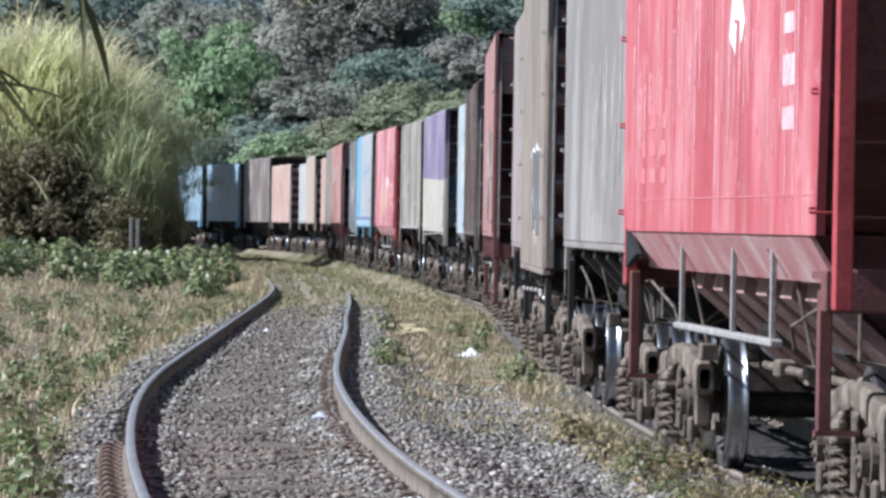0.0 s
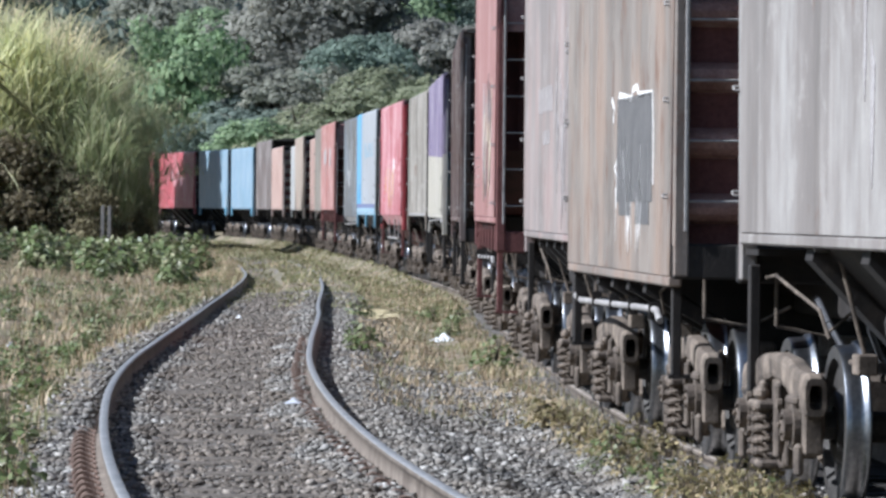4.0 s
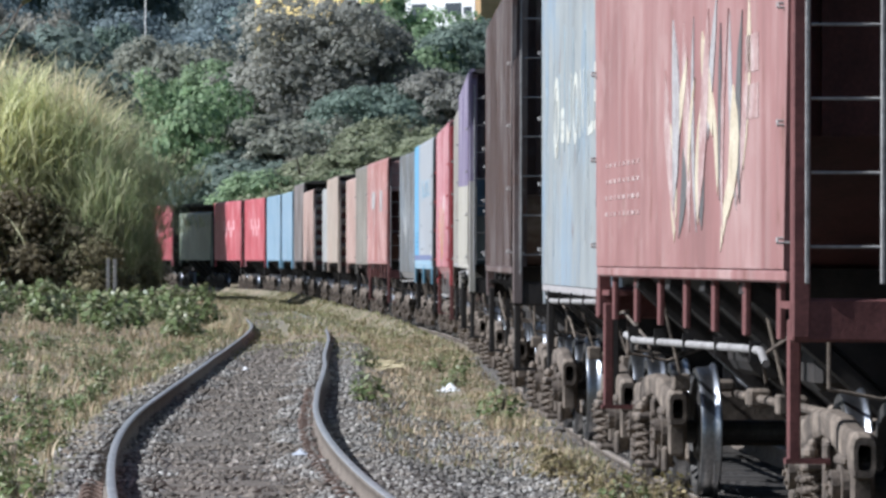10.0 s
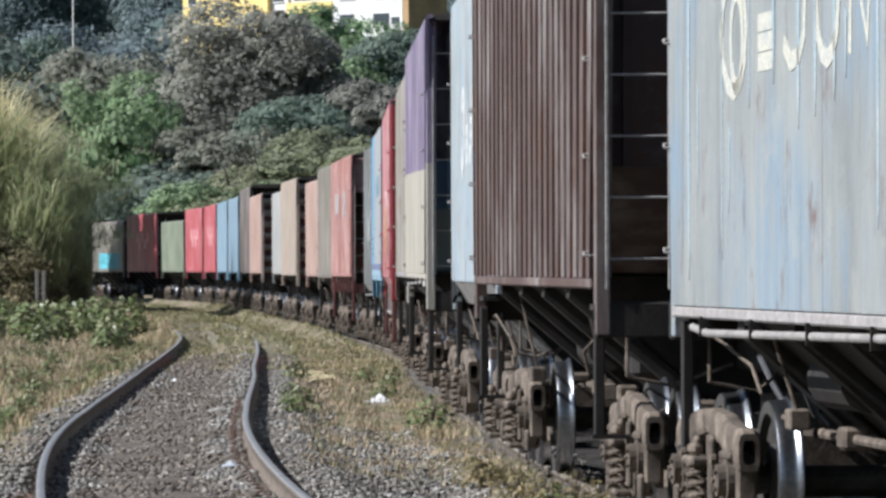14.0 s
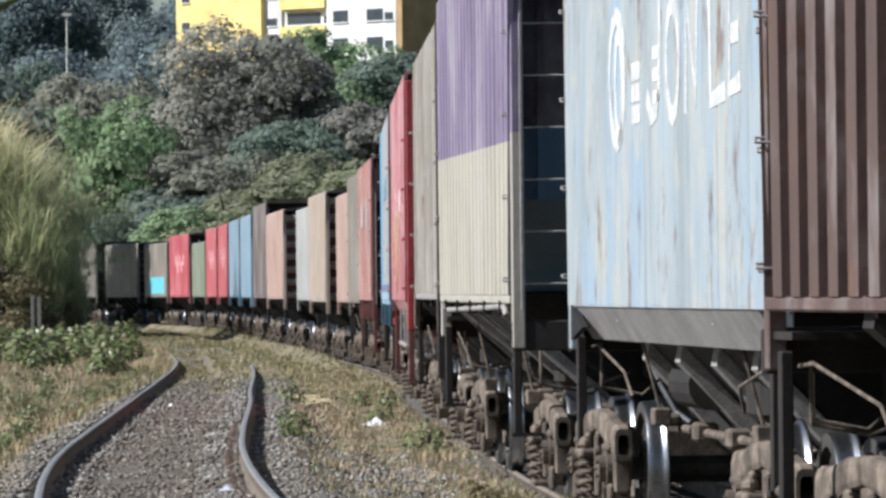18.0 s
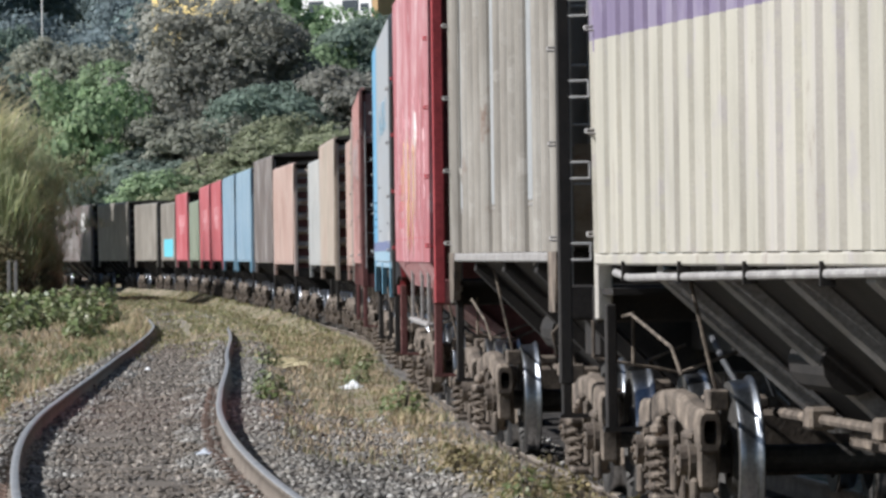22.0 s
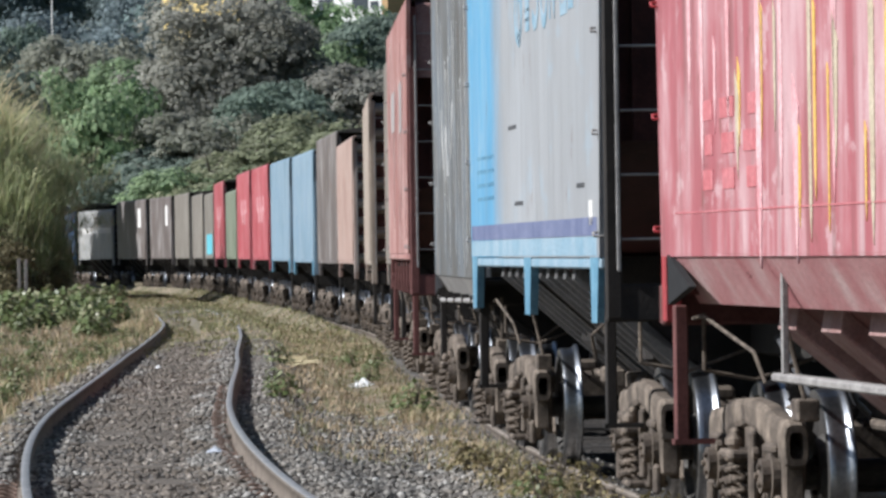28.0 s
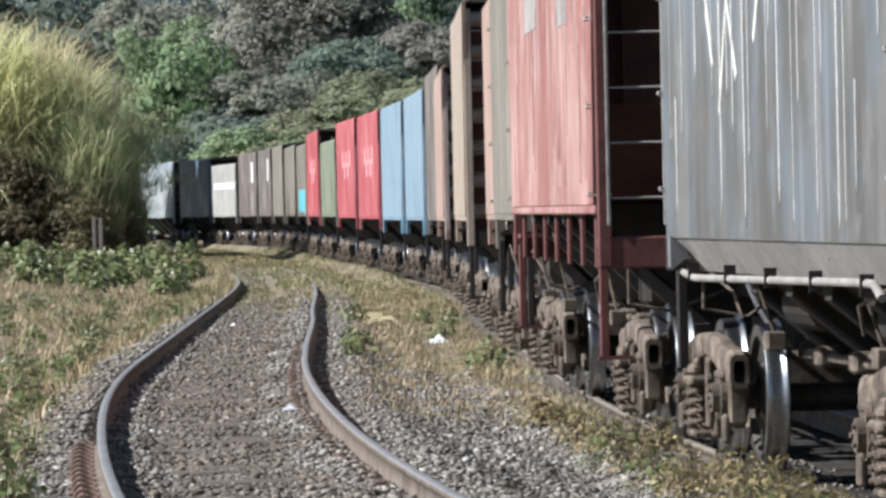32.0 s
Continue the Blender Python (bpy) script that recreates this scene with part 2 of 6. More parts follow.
    grain = noise_of(nt, co, 55.0, 5)
    col = mix_of(nt, 0.35, col, ramp_of(nt, grain, [(0.3, grey(0.7)), (0.7, grey(1.15))]), "MULTIPLY")
    link(col, bsdf.inputs["Base Color"])
    bsdf.inputs["Roughness"].default_value = rough
    bsdf.inputs["Specular IOR Level"].default_value = 0.35
    bump_of(nt, broad, bsdf, 0.5, 0.05)
    return mat


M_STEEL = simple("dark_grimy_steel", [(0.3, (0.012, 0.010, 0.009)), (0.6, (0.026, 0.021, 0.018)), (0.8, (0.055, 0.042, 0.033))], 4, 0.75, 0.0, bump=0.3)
M_FRAME = simple("dusty_cast_steel", [(0.3, (0.041, 0.031, 0.025)), (0.5, (0.119, 0.094, 0.073)), (0.74, (0.270, 0.216, 0.167))], 6, 0.85, 0.0, bump=0.3)
M_RUNG = simple("dull_iron_rung", [(0.3, (0.23, 0.22, 0.215)), (0.7, (0.4, 0.385, 0.37))], 6, 0.65)
M_WHEEL = simple("worn_wheel_steel", [(0.3, (0.035, 0.032, 0.03)), (0.7, (0.09, 0.083, 0.075))], 6, 0.6, 0.3)
M_TREAD = simple("polished_tread_steel", [(0.3, (0.24, 0.25, 0.27)), (0.7, (0.36, 0.37, 0.39))], 8, 0.33, 1.0, bump=0.0)
M_RAILTOP = simple("polished_rail_steel", [(0.3, (0.27, 0.27, 0.265)), (0.7, (0.42, 0.41, 0.4))], 3, 0.55, 0.7, bump=0.05)
M_RAILDUSTY = simple("dusty_rail_steel", [(0.3, (0.2, 0.165, 0.13)), (0.7, (0.34, 0.295, 0.25))], 3, 0.6, 0.3)
M_RAILSIDE = simple("rusty_rail_steel", [(0.3, (0.085, 0.065, 0.05)), (0.7, (0.2, 0.165, 0.132))], 4, 0.85)
M_PIPE = simple("grey_painted_pipe", [(0.3, (0.2, 0.185, 0.175)), (0.7, (0.36, 0.34, 0.32))], 5, 0.7)
M_PITCH = simple("pitch_black_plate", [(0.3, (0.008, 0.008, 0.009)), (0.7, (0.016, 0.015, 0.015))], 5, 0.9)
M_WHITE = simple("white_chalk_paint", [(0.3, (0.62, 0.6, 0.57)), (0.7, (0.8, 0.78, 0.75))], 5, 0.7)
M_BLACK = simple("black_spray_paint", [(0.3, (0.045, 0.045, 0.05)), (0.7, (0.09, 0.09, 0.095))], 5, 0.6)
# maroon end paint with the shade of the recessed end worked in
M_DARKEND = simple("shade_darkened_red_end", [(0.3, (0.05, 0.018, 0.016)), (0.7, (0.1, 0.035, 0.03))], 3, 0.7)

# ---- ground, tracks ----
def smooth(a, b, x):
    t = np.clip((np.asarray(x, float) - a) / (b - a), 0, 1)
    return t * t * (3 - 2 * t)


TRAIN_MID, NEAR_MID = 0.835, -3.46       # track centres, metres right of the train's left rail


def near_bend(y):
    """The empty track leaves the train's line a little in the distance."""
    return np.interp(y, (55, 75, 95, 115, 150), (0, -0.10, -0.33, -0.5, -0.5))


def ripple(x, y, k):
    return np.sin(x * 1.7 * k + 1.3 * np.sin(y * 0.9 * k)) * np.sin(y * 1.3 * k + 1.1 * np.sin(x * 1.1 * k + 2.0))


def ground_z(x, y):
    """Height of the ground: ballast beds, the verge, the bank and the wooded hill."""
    x, y = np.asarray(x, float), np.asarray(y, float)
    q = x - line_x(np.clip(y, -150, 520))
    bed1 = 1 - smooth(1.35, 2.0, np.abs(q - TRAIN_MID))
    bed2 = 1 - smooth(1.3, 1.95, np.abs(q - NEAR_MID - near_bend(y)))
    z = -0.34 + 0.155 * np.maximum(bed1, bed2)
    off = q - NEAR_MID - near_bend(y)
    z = z + 0.17 * np.where(off < 0, smooth(126, 140, y), smooth(100, 118, y)) * (1 - smooth(1.4, 2.4, np.abs(off))) * (1 - smooth(135, 230, y))
    z = z + 0.125 * smooth(-1.8, -1.15, off) * (1 - smooth(-0.96, -0.88, off)) * (0.1 + 0.9 * smooth(34, 39, y)) * (1 - smooth(120, 135, y))
    z = z + 0.03 * smooth(-0.87, -0.8, off) * (1 - smooth(-0.6, -0.4, off)) * (1 - smooth(85, 100, y))
    z = z + 0.05 * smooth(0.25, 0.6, off) * (1 - smooth(0.76, 0.82, off)) * (1 - smooth(100, 110, y))
    z = z + 0.13 * smooth(-1.25, -0.5, q) * (1 - smooth(0.3, 0.9, q)) * (0.8 + 0.2 * ripple(q * 0 + 3.0, y, 1.1))
    z = z + 0.02 * ripple(q, y, 1.9) * (1 - np.maximum(bed1, bed2)) + 0.012 * ripple(q, y, 5.0)
    z = z + 0.55 * smooth(-5.5, -13, q) + 0.05 * ripple(q, y, 0.6) * smooth(-5, -7, q)
    far = smooth(100, 150, y)
    z = z - DROP * smooth(-1.5 + 0.9 * far, -0.4 + 0.25 * far, q) * (1 - smooth(2.2, 3.6, q))
    z = z + 0.8 * smooth(8, 30, q)
    z = z + 9.4 * smooth(6, 24, q) * smooth(295, 395, y) * (0.36 + 0.64 * smooth(-24, -14.5, x))
    z = z + 39 * smooth(560, 950, y) * (0.75 + 0.25 * np.sin(x * 0.006 + 1.0))
    return z + dip(np.clip(y, -150, 520))


def cover_material():
    mat, nt, bsdf, node, link = nodes_of("trackside_ground")
    co = node("ShaderNodeTexCoord").outputs["Object"]
    at = node("ShaderNodeAttribute")
    at.attribute_name = "cover"
    sep = node("ShaderNodeSeparateColor")
    link(at.outputs["Color"], sep.inputs[0])
    stones = node("ShaderNodeTexVoronoi")
    stones.inputs["Scale"].default_value = 16.0
    link(co, stones.inputs["Vector"])
    grit = noise_of(nt, co, 45, 4)
    broad = noise_of(nt, co, 0.9, 6)
    gravel = ramp_of(nt, stones.outputs["Color"], [(0.1, (0.075, 0.07, 0.066)), (0.5, (0.15, 0.14, 0.13)), (0.9, (0.25, 0.24, 0.225))])
    gravel = mix_of(nt, ramp_of(nt, broad, [(0.4, grey(0.0)), (0.7, grey(0.6))]), gravel, (0.13, 0.105, 0.082))
    earth = ramp_of(nt, noise_of(nt, co, 3.5, 6), [(0.3, (0.17, 0.132, 0.095)), (0.5, (0.275, 0.22, 0.162)), (0.7, (0.36, 0.302, 0.23))])
    green = ramp_of(nt, noise_of(nt, co, 5.0, 6), [(0.3, (0.06, 0.07, 0.03)), (0.6, (0.115, 0.125, 0.06)), (0.8, (0.18, 0.175, 0.1))])
    wild = noise_of(nt, co, 1.6, 6)
    turf = mix_of(nt, ramp_of(nt, wild, [(0.43, grey(0.0)), (0.62, grey(0.9))]), earth, green)
    edge = node("ShaderNodeMath")
    edge.operation = "ADD"
    link(sep.outputs[0], edge.inputs[0])
    shift = node("ShaderNodeMath")
    shift.operation = "MULTIPLY_ADD"
    shift.inputs[1].default_value, shift.inputs[2].default_value = 0.9, -0.45
    link(noise_of(nt, co, 1.3, 6), shift.inputs[0])
    link(shift.outputs[0], edge.inputs[1])
    col = mix_of(nt, ramp_of(nt, edge.outputs[0], [(0.4, grey(0.0)), (0.6, grey(1.0))]), turf, gravel)
    col = mix_of(nt, sep.outputs[1], col, (0.035, 0.05, 0.018))
    # blue channel: the train's shade, painted near-black into the ground
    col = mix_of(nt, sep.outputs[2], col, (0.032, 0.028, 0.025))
    col = mix_of(nt, 0.6, col, ramp_of(nt, grit, [(0.3, grey(0.6)), (0.7, grey(1.2))]), "MULTIPLY")
    link(col, bsdf.inputs["Base Color"])
    bsdf.inputs["Roughness"].default_value = 0.95
    bsdf.inputs["Specular IOR Level"].default_value = 0.15
    bump_of(nt, stones.outputs["Distance"], bsdf, 0.9, 0.05)
    return mat


def make_ground():
    qs = np.concatenate([-np.geomspace(1500, 14, 22), np.arange(-13, -6, 0.5), np.arange(-6, 4.01, 0.12), np.arange(4.5, 14, 0.7), np.geomspace(15, 1500, 24)])
    ys = np.concatenate([-np.geomspace(900, 60, 8), np.arange(-50, 20, 5), np.arange(20, 70, 0.25), np.arange(70, 150, 0.8), np.arange(150, 460, 4), np.geomspace(470, 4000, 26)])
    Q, Y = np.meshgrid(qs, ys)
    far = smooth(470, 900, Y) + smooth(-60, -140, Y)
    X = Q + line_x(np.clip(Y, -150, 470)) * (1 - np.clip(far, 0, 1))
    Z = ground_z(X, Y)
    n, m = Q.shape
    v = np.stack([X, Y, Z], -1).reshape(-1, 3)
    i = (np.arange(n - 1)[:, None] * m + np.arange(m - 1)[None]).ravel()
    f = np.stack([i, i + 1, i + m + 1, i + m], 1)
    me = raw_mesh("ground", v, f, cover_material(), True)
    q = (X - line_x(np.clip(Y, -150, 520))).ravel()
    y = Y.ravel()
    off = q - NEAR_MID - near_bend(y)
    shoulder = np.where(off < 0, 1.35 - 0.4 * smooth(28, 42, y), 1.75)
    gravel = np.maximum(1 - smooth(shoulder - 0.3, shoulder + 0.5, np.abs(off)), 1 - smooth(1.0, 1.5, np.abs(q - TRAIN_MID)))
    between = (1 - smooth(0.8, 1.5, np.abs(q + 2.0))) * (1 - smooth(38, 70, y)) * 0.9
    gravel = np.maximum(gravel, between)
    gravel = gravel * (1 - 0.75 * smooth(85, 112, y)) + 0.25 * smooth(105, 125, y) * (np.abs(q + 1.5) < 3.6)
    wood = smooth(9, 20, q) * smooth(250, 300, y) + smooth(500, 600, y)
    # strip under the wagons where their shade is put into the colour
    train_shade = 0.85 * smooth(-0.05, 0.15, q) * (1 - smooth(1.6, 2.2, q))
    rgba = np.stack([gravel, np.clip(wood, 0, 1), train_shade, q * 0 + 1], 1).astype(np.float32)
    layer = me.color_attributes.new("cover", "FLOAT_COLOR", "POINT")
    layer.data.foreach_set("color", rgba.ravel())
    return tagged(new("ground", me), "stony trackside ground with dry grass, weeds and earth", "ground", kind="structure")


ground = make_ground()

RAIL = ((-0.068, -0.172), (0.068, -0.172), (0.068, -0.158), (0.012, -0.142), (0.010, -0.045), (0.030, -0.036), (0.030, -0.007), (0.021, 0.0),
        (-0.021, 0.0), (-0.030, -0.007), (-0.030, -0.036), (-0.010, -0.045), (-0.012, -0.142), (-0.068, -0.158))


def make_rail(name, side, s0, s1, worn, label):
    ss = np.concatenate([np.arange(s0, 20, 3.0), np.arange(20, 120, 1.0), np.arange(120, s1, 3.0)])
    n = len(RAIL)
    v, f, k = [], [], []
    for s in ss:
        for a, b in RAIL:
            wob = 0.012 * math.sin(s * 0.23 + side * 3) * (1 if side < -1 else 0)
            bend = float(near_bend(s)) if side < -1 else 0.0
            v.append(on_line(s, side + a + wob + bend, b - (DROP if side > -1 else 0.0)))
    for i in range(len(ss) - 1):
        for j in range(n):
            f.append((i * n + j, i * n + (j + 1) % n, (i + 1) * n + (j + 1) % n, (i + 1) * n + j))
            k.append(0 if j in (6, 7, 8) else 1)
    me = raw_mesh(name, v, f, worn)
    me.materials.append(M_RAILSIDE)
    me.polygons.foreach_set("material_index", k)
    return tagged(new(name, me), label, "rail", "rails of the two tracks", "structure")


for _side in (0.0, GAUGE):
    make_rail("rail", _side, -140, 470, M_RAILDUSTY, "steel rail under the freight train, rusty sides")
for _side in (NEAR_MID - 0.84, NEAR_MID + 0.84):
    make_rail("rail", _side, -30, 155, M_RAILTOP, "worn steel rail of the empty curving track")

M_SLEEPER = simple("old_sleeper_wood", [(0.3, (0.085, 0.07, 0.058)), (0.6, (0.14, 0.12, 0.1)), (0.8, (0.21, 0.185, 0.16))], 3, 0.9, stretch=(0.5, 8, 8), bump=0.5)


def make_sleepers():
    plain = Solid().box(-1.12, 1.12, -0.11, 0.11, -0.33, -0.158, bevel=0.015).mesh("sleeper", M_SLEEPER)
    # sleepers under the train carry its shade in a darker wood colour
    darkened = Solid().box(-1.12, 1.12, -0.11, 0.11, -0.33, -0.158, bevel=0.015).mesh("sleeper", simple("shade_dark_sleeper", [(0.3, (0.02, 0.018, 0.016)), (0.7, (0.05, 0.043, 0.038))], 3, 0.8, stretch=(0.5, 8, 8), bump=0.5))
    for mid, a, b in ((NEAR_MID, 26, 100), (TRAIN_MID, 26, 70)):
        bed = tagged(new("track_bed", None), "row of old half-buried sleepers in the ballast", "sleepers", kind="structure")
        bed.location = on_line(a, mid, 0)
        rng = random.Random(5)
        for i in range(int((b - a) / 0.62)):
            s = a + i * 0.62
            p = on_line(s, mid + (float(near_bend(s)) if mid < 0 else 0) + rng.uniform(-0.04, 0.04), rng.uniform(-0.035, -0.006) - (DROP if mid > 0 else 0.0))
            ob = new("sleeper", plain if mid < 0 else darkened)
            ob.parent = bed
            ob.matrix_parent_inverse = Matrix.Translation(-bed.location)
            m = np.interp(s, LINE_S, np.interp(LINE_Y, LINE_Y, LINE_M))
            ob.matrix_basis = pose(*p, 0, 0, math.degrees(math.atan(-m)) + rng.uniform(-4, 4))


make_sleepers()


def make_clips():
    """Spring clips that hold the rails, one at each sleeper."""
    s = Solid()
    pts = []
    for i in range(9):
        a = math.pi * i / 8
        pts.append((-0.07 + 0.04 * math.cos(a), 0.0, -0.01 + 0.05 * math.sin(a)))
    s.tube(pts, 0.010, 6)
    s.tube([(-0.005, 0.0, 0.0), (0.0, 0.05, 0.01), (-0.05, 0.07, 0.03), (-0.1, 0.05, 0.0)], 0.010, 6)
    s.box(-0.13, 0.03, -0.06, 0.06, -0.03, 0.0)
    me = s.mesh("rail_clip", simple("rusty_clip_steel", [(0.3, (0.13, 0.085, 0.065)), (0.7, (0.27, 0.19, 0.15))], 6, 0.85))
    bed = tagged(new("rail_fastenings", None), "rusty spring clips along the rail foot", "rail clips", kind="structure")
    for side in (NEAR_MID - 0.84, NEAR_MID + 0.84):
        for i in range(62):
            s0 = 26 + i * 0.62
            for sg in (-1,):
                p = on_line(s0, side + float(near_bend(s0)) + sg * 0.05, -0.155)
                m = np.interp(s0, LINE_S, LINE_M)
                ob = new("rail_clip", me)
                ob.parent = bed
                ob.matrix_basis = pose(*p, 0, 0, math.degrees(math.atan(-m)) + (0 if sg < 0 else 180)) @ Matrix.Diagonal((1.3, 1.2, 1.2, 1))


make_clips()

# ---- the train ----
WHEEL_R, AXLE_GAP, BIG = 0.42, 0.81, 1.12


def bogie_meshes():
    """Meshes of one three-piece bogie: bolster, side frame, spring nest, wheelset, bearing."""
    out = {}
    s = Solid()
    s.box(-1.1, 1.1, -0.16, 0.16, 0.42, 0.66, bevel=0.03)
    s.rod((0, 0, 0.62), (0, 0, 0.78), 0.2, 14)
    for x in (-0.62, 0.62):
        s.box(x - 0.12, x + 0.12, -0.1, 0.1, 0.66, 0.74, bevel=0.02)
    s.rod((-0.75, -0.5, 0.36), (0.75, -0.5, 0.36), 0.045)
    s.rod((-0.75, 0.5, 0.36), (0.75, 0.5, 0.36), 0.045)
    out["bolster"] = s.mesh("bogie", M_FRAME)
    # side frame: a hollow arched beam, a tension beam, columns and pedestal legs
    s = Solid()
    s.sweep([(-1.14, 0.575, 0.062, 0.10), (-1.08, 0.58, 0.068, 0.12), (-0.8, 0.60, 0.068, 0.11), (-0.45, 0.675, 0.07, 0.085), (0, 0.71, 0.07, 0.07), (0.45, 0.675, 0.07, 0.085), (0.8, 0.60, 0.068, 0.11), (1.08, 0.58, 0.068, 0.12), (1.14, 0.575, 0.062, 0.10)], 0, 0, 0.36)
    s.sweep([(-0.72, 0.50), (-0.5, 0.34), (-0.34, 0.215), (0, 0.19), (0.34, 0.215), (0.5, 0.34), (0.72, 0.50)], 0.055, 0.045)
    for sg in (-1, 1):
        s.sweep([(sg * 0.25, 0.24), (sg * 0.27, 0.42), (sg * 0.30, 0.62)], 0.065, 0.04)
        for y in (0.70, 1.03):
            s.box(-0.058, 0.058, sg * y - 0.04, sg * y + 0.04, 0.27, 0.56, bevel=0.015)
        s.rod((-0.075, sg * 0.62, 0.2), (-0.075, sg * 0.62, 0.56), 0.012, 6)
        s.box(-0.1, -0.05, sg * 1.0 - 0.05, sg * 1.0 + 0.05, 0.16, 0.33, bevel=0.02)
        s.box(-0.095, -0.05, sg * 0.27 - 0.05, sg * 0.27 + 0.05, 0.22, 0.62, bevel=0.015)
        s.rod((-0.13, sg * 0.55, 0.52), (-0.10, sg * 0.55, 0.52), 0.03, 8)
    s.box(-0.165, 0.10, -0.18, 0.18, 0.16, 0.205, bevel=0.02)
    out["side_frame"] = s.mesh("side_frame", M_FRAME)
    s = Solid().box(-0.07, 0.07, -0.05, 0.05, -0.17, 0.17, bevel=0.03)
    s.rod((0, -0.02, 0.12), (0, 0.1, 0.3), 0.02, 6)
    out["brake_shoe"] = s.mesh("brake_shoe", M_FRAME)
    s = Solid()
    for cx, cy, r in ((-0.108, -0.085, 0.06), (-0.108, 0.085, 0.06), (0.06, 0.0, 0.055)):
        turns, seg, pts = 4.5, 14, []
        for i in range(int(turns * seg) + 1):
            a = 2 * math.pi * i / seg
            pts.append((cx + r * math.cos(a), cy + r * math.sin(a), 0.21 + 0.27 * i / (turns * seg)))
        s.tube(pts, 0.0145, 6)
    s.box(-0.165, 0.12, -0.2, 0.2, 0.47, 0.52, bevel=0.015)
    s.box(-0.15, -0.07, -0.08, 0.08, 0.52, 0.6, bevel=0.03)
    out["spring"] = s.mesh("spring", M_FRAME)
    s = Solid()
    s.rod((-0.09, 0, 0), (0.09, 0, 0), 0.125, 18)
    s.rod((-0.14, 0, 0), (-0.09, 0, 0), 0.085, 14)
    for i in range(3):
        a = 2 * math.pi * i / 3
        s.rod((-0.16, 0.05 * math.cos(a), 0.05 * math.sin(a)), (-0.13, 0.05 * math.cos(a), 0.05 * math.sin(a)), 0.016, 6)
    s.box(-0.1, 0.1, -0.15, 0.15, 0.1, 0.16, bevel=0.02)
    out["bearing"] = s.mesh("bearing", M_FRAME)
    s = Solid()
    s.rod((-1.0, 0, 0), (1.0, 0, 0), 0.075, 14)
    for sg in (-1, 1):
        x = sg * 0.835
        pr = [(-sg * 0.085, 0.10), (-sg * 0.085, 0.17), (-sg * 0.02, 0.2), (-sg * 0.02, 0.33), (-sg * 0.085, 0.355), (-sg * 0.085, 0.44), (-sg * 0.077, 0.448)]
        s.turned(pr, (x, 0, 0), 48, 0)
        # flange, its hollow fillet and the coned tread, polished by the rail
        tread = [(-sg * 0.077, 0.448), (-sg * 0.066, 0.447), (-sg * 0.058, 0.441), (-sg * 0.052, 0.433), (-sg * 0.044, 0.427), (-sg * 0.034, 0.4235), (-sg * 0.02, 0.422), (sg * 0.02, 0.42), (sg * 0.05, 0.418), (sg * 0.06, 0.413)]
        s.turned(tread, (x, 0, 0), 48, 1)
        s.turned([(sg * 0.06, 0.413), (sg * 0.06, 0.35), (sg * 0.015, 0.33), (sg * 0.01, 0.2), (sg * 0.06, 0.17), (sg * 0.06, 0.10)], (x, 0, 0), 48, 0)
    me = s.mesh("wheelset", [M_WHEEL, M_TREAD])
    me.polygons.foreach_set("use_smooth", [p.material_index == 1 for p in me.polygons])
    out["wheelset"] = me
    return out


BOGIE = bogie_meshes()
SPUN = []          # wheelsets of the wagons that pass near


def add_bogie(root, y, spin):
    b = part("bogie", BOGIE["bolster"], None, root)
    b.matrix_basis = pose(0, y, -DROP) @ Matrix.Diagonal((1, BIG, BIG, 1))
    for x in (-1.06, 1.06):
        f = part("side_frame", BOGIE["side_frame"], None, b)
        f.location = (x, 0, 0)
        n = part("spring", BOGIE["spring"], None, b)
        n.location = (x - 0.02 * (1 if x < 0 else -1), 0, 0)
        if x > 0:
            n.rotation_euler = (0, 0, math.pi)
        for yy in (-AXLE_GAP, AXLE_GAP):
            r = part("bearing", BOGIE["bearing"], None, b)
            r.location = (x, yy, WHEEL_R)
            if x > 0:
                r.rotation_euler = (0, 0, math.pi)
        for sg in (-1, 1):
            k = part("brake_shoe", BOGIE["brake_shoe"], None, b)
            k.matrix_basis = pose(x * 0.79, sg * (AXLE_GAP - 0.46), 0.36, 12 * sg, 0, 0 if sg < 0 else 180)
    for yy in (-AXLE_GAP, AXLE_GAP):
        w = part("wheelset", BOGIE["wheelset"], None, b, "steel wheels with bright worn treads")
        w.location = (0, yy, WHEEL_R)
        if spin:
            SPUN.append(w)
    return b


_shared = {}


def shared(key, make):
    """One mesh for alike parts."""
    if key not in _shared:
        _shared[key] = make()
    return _shared[key]


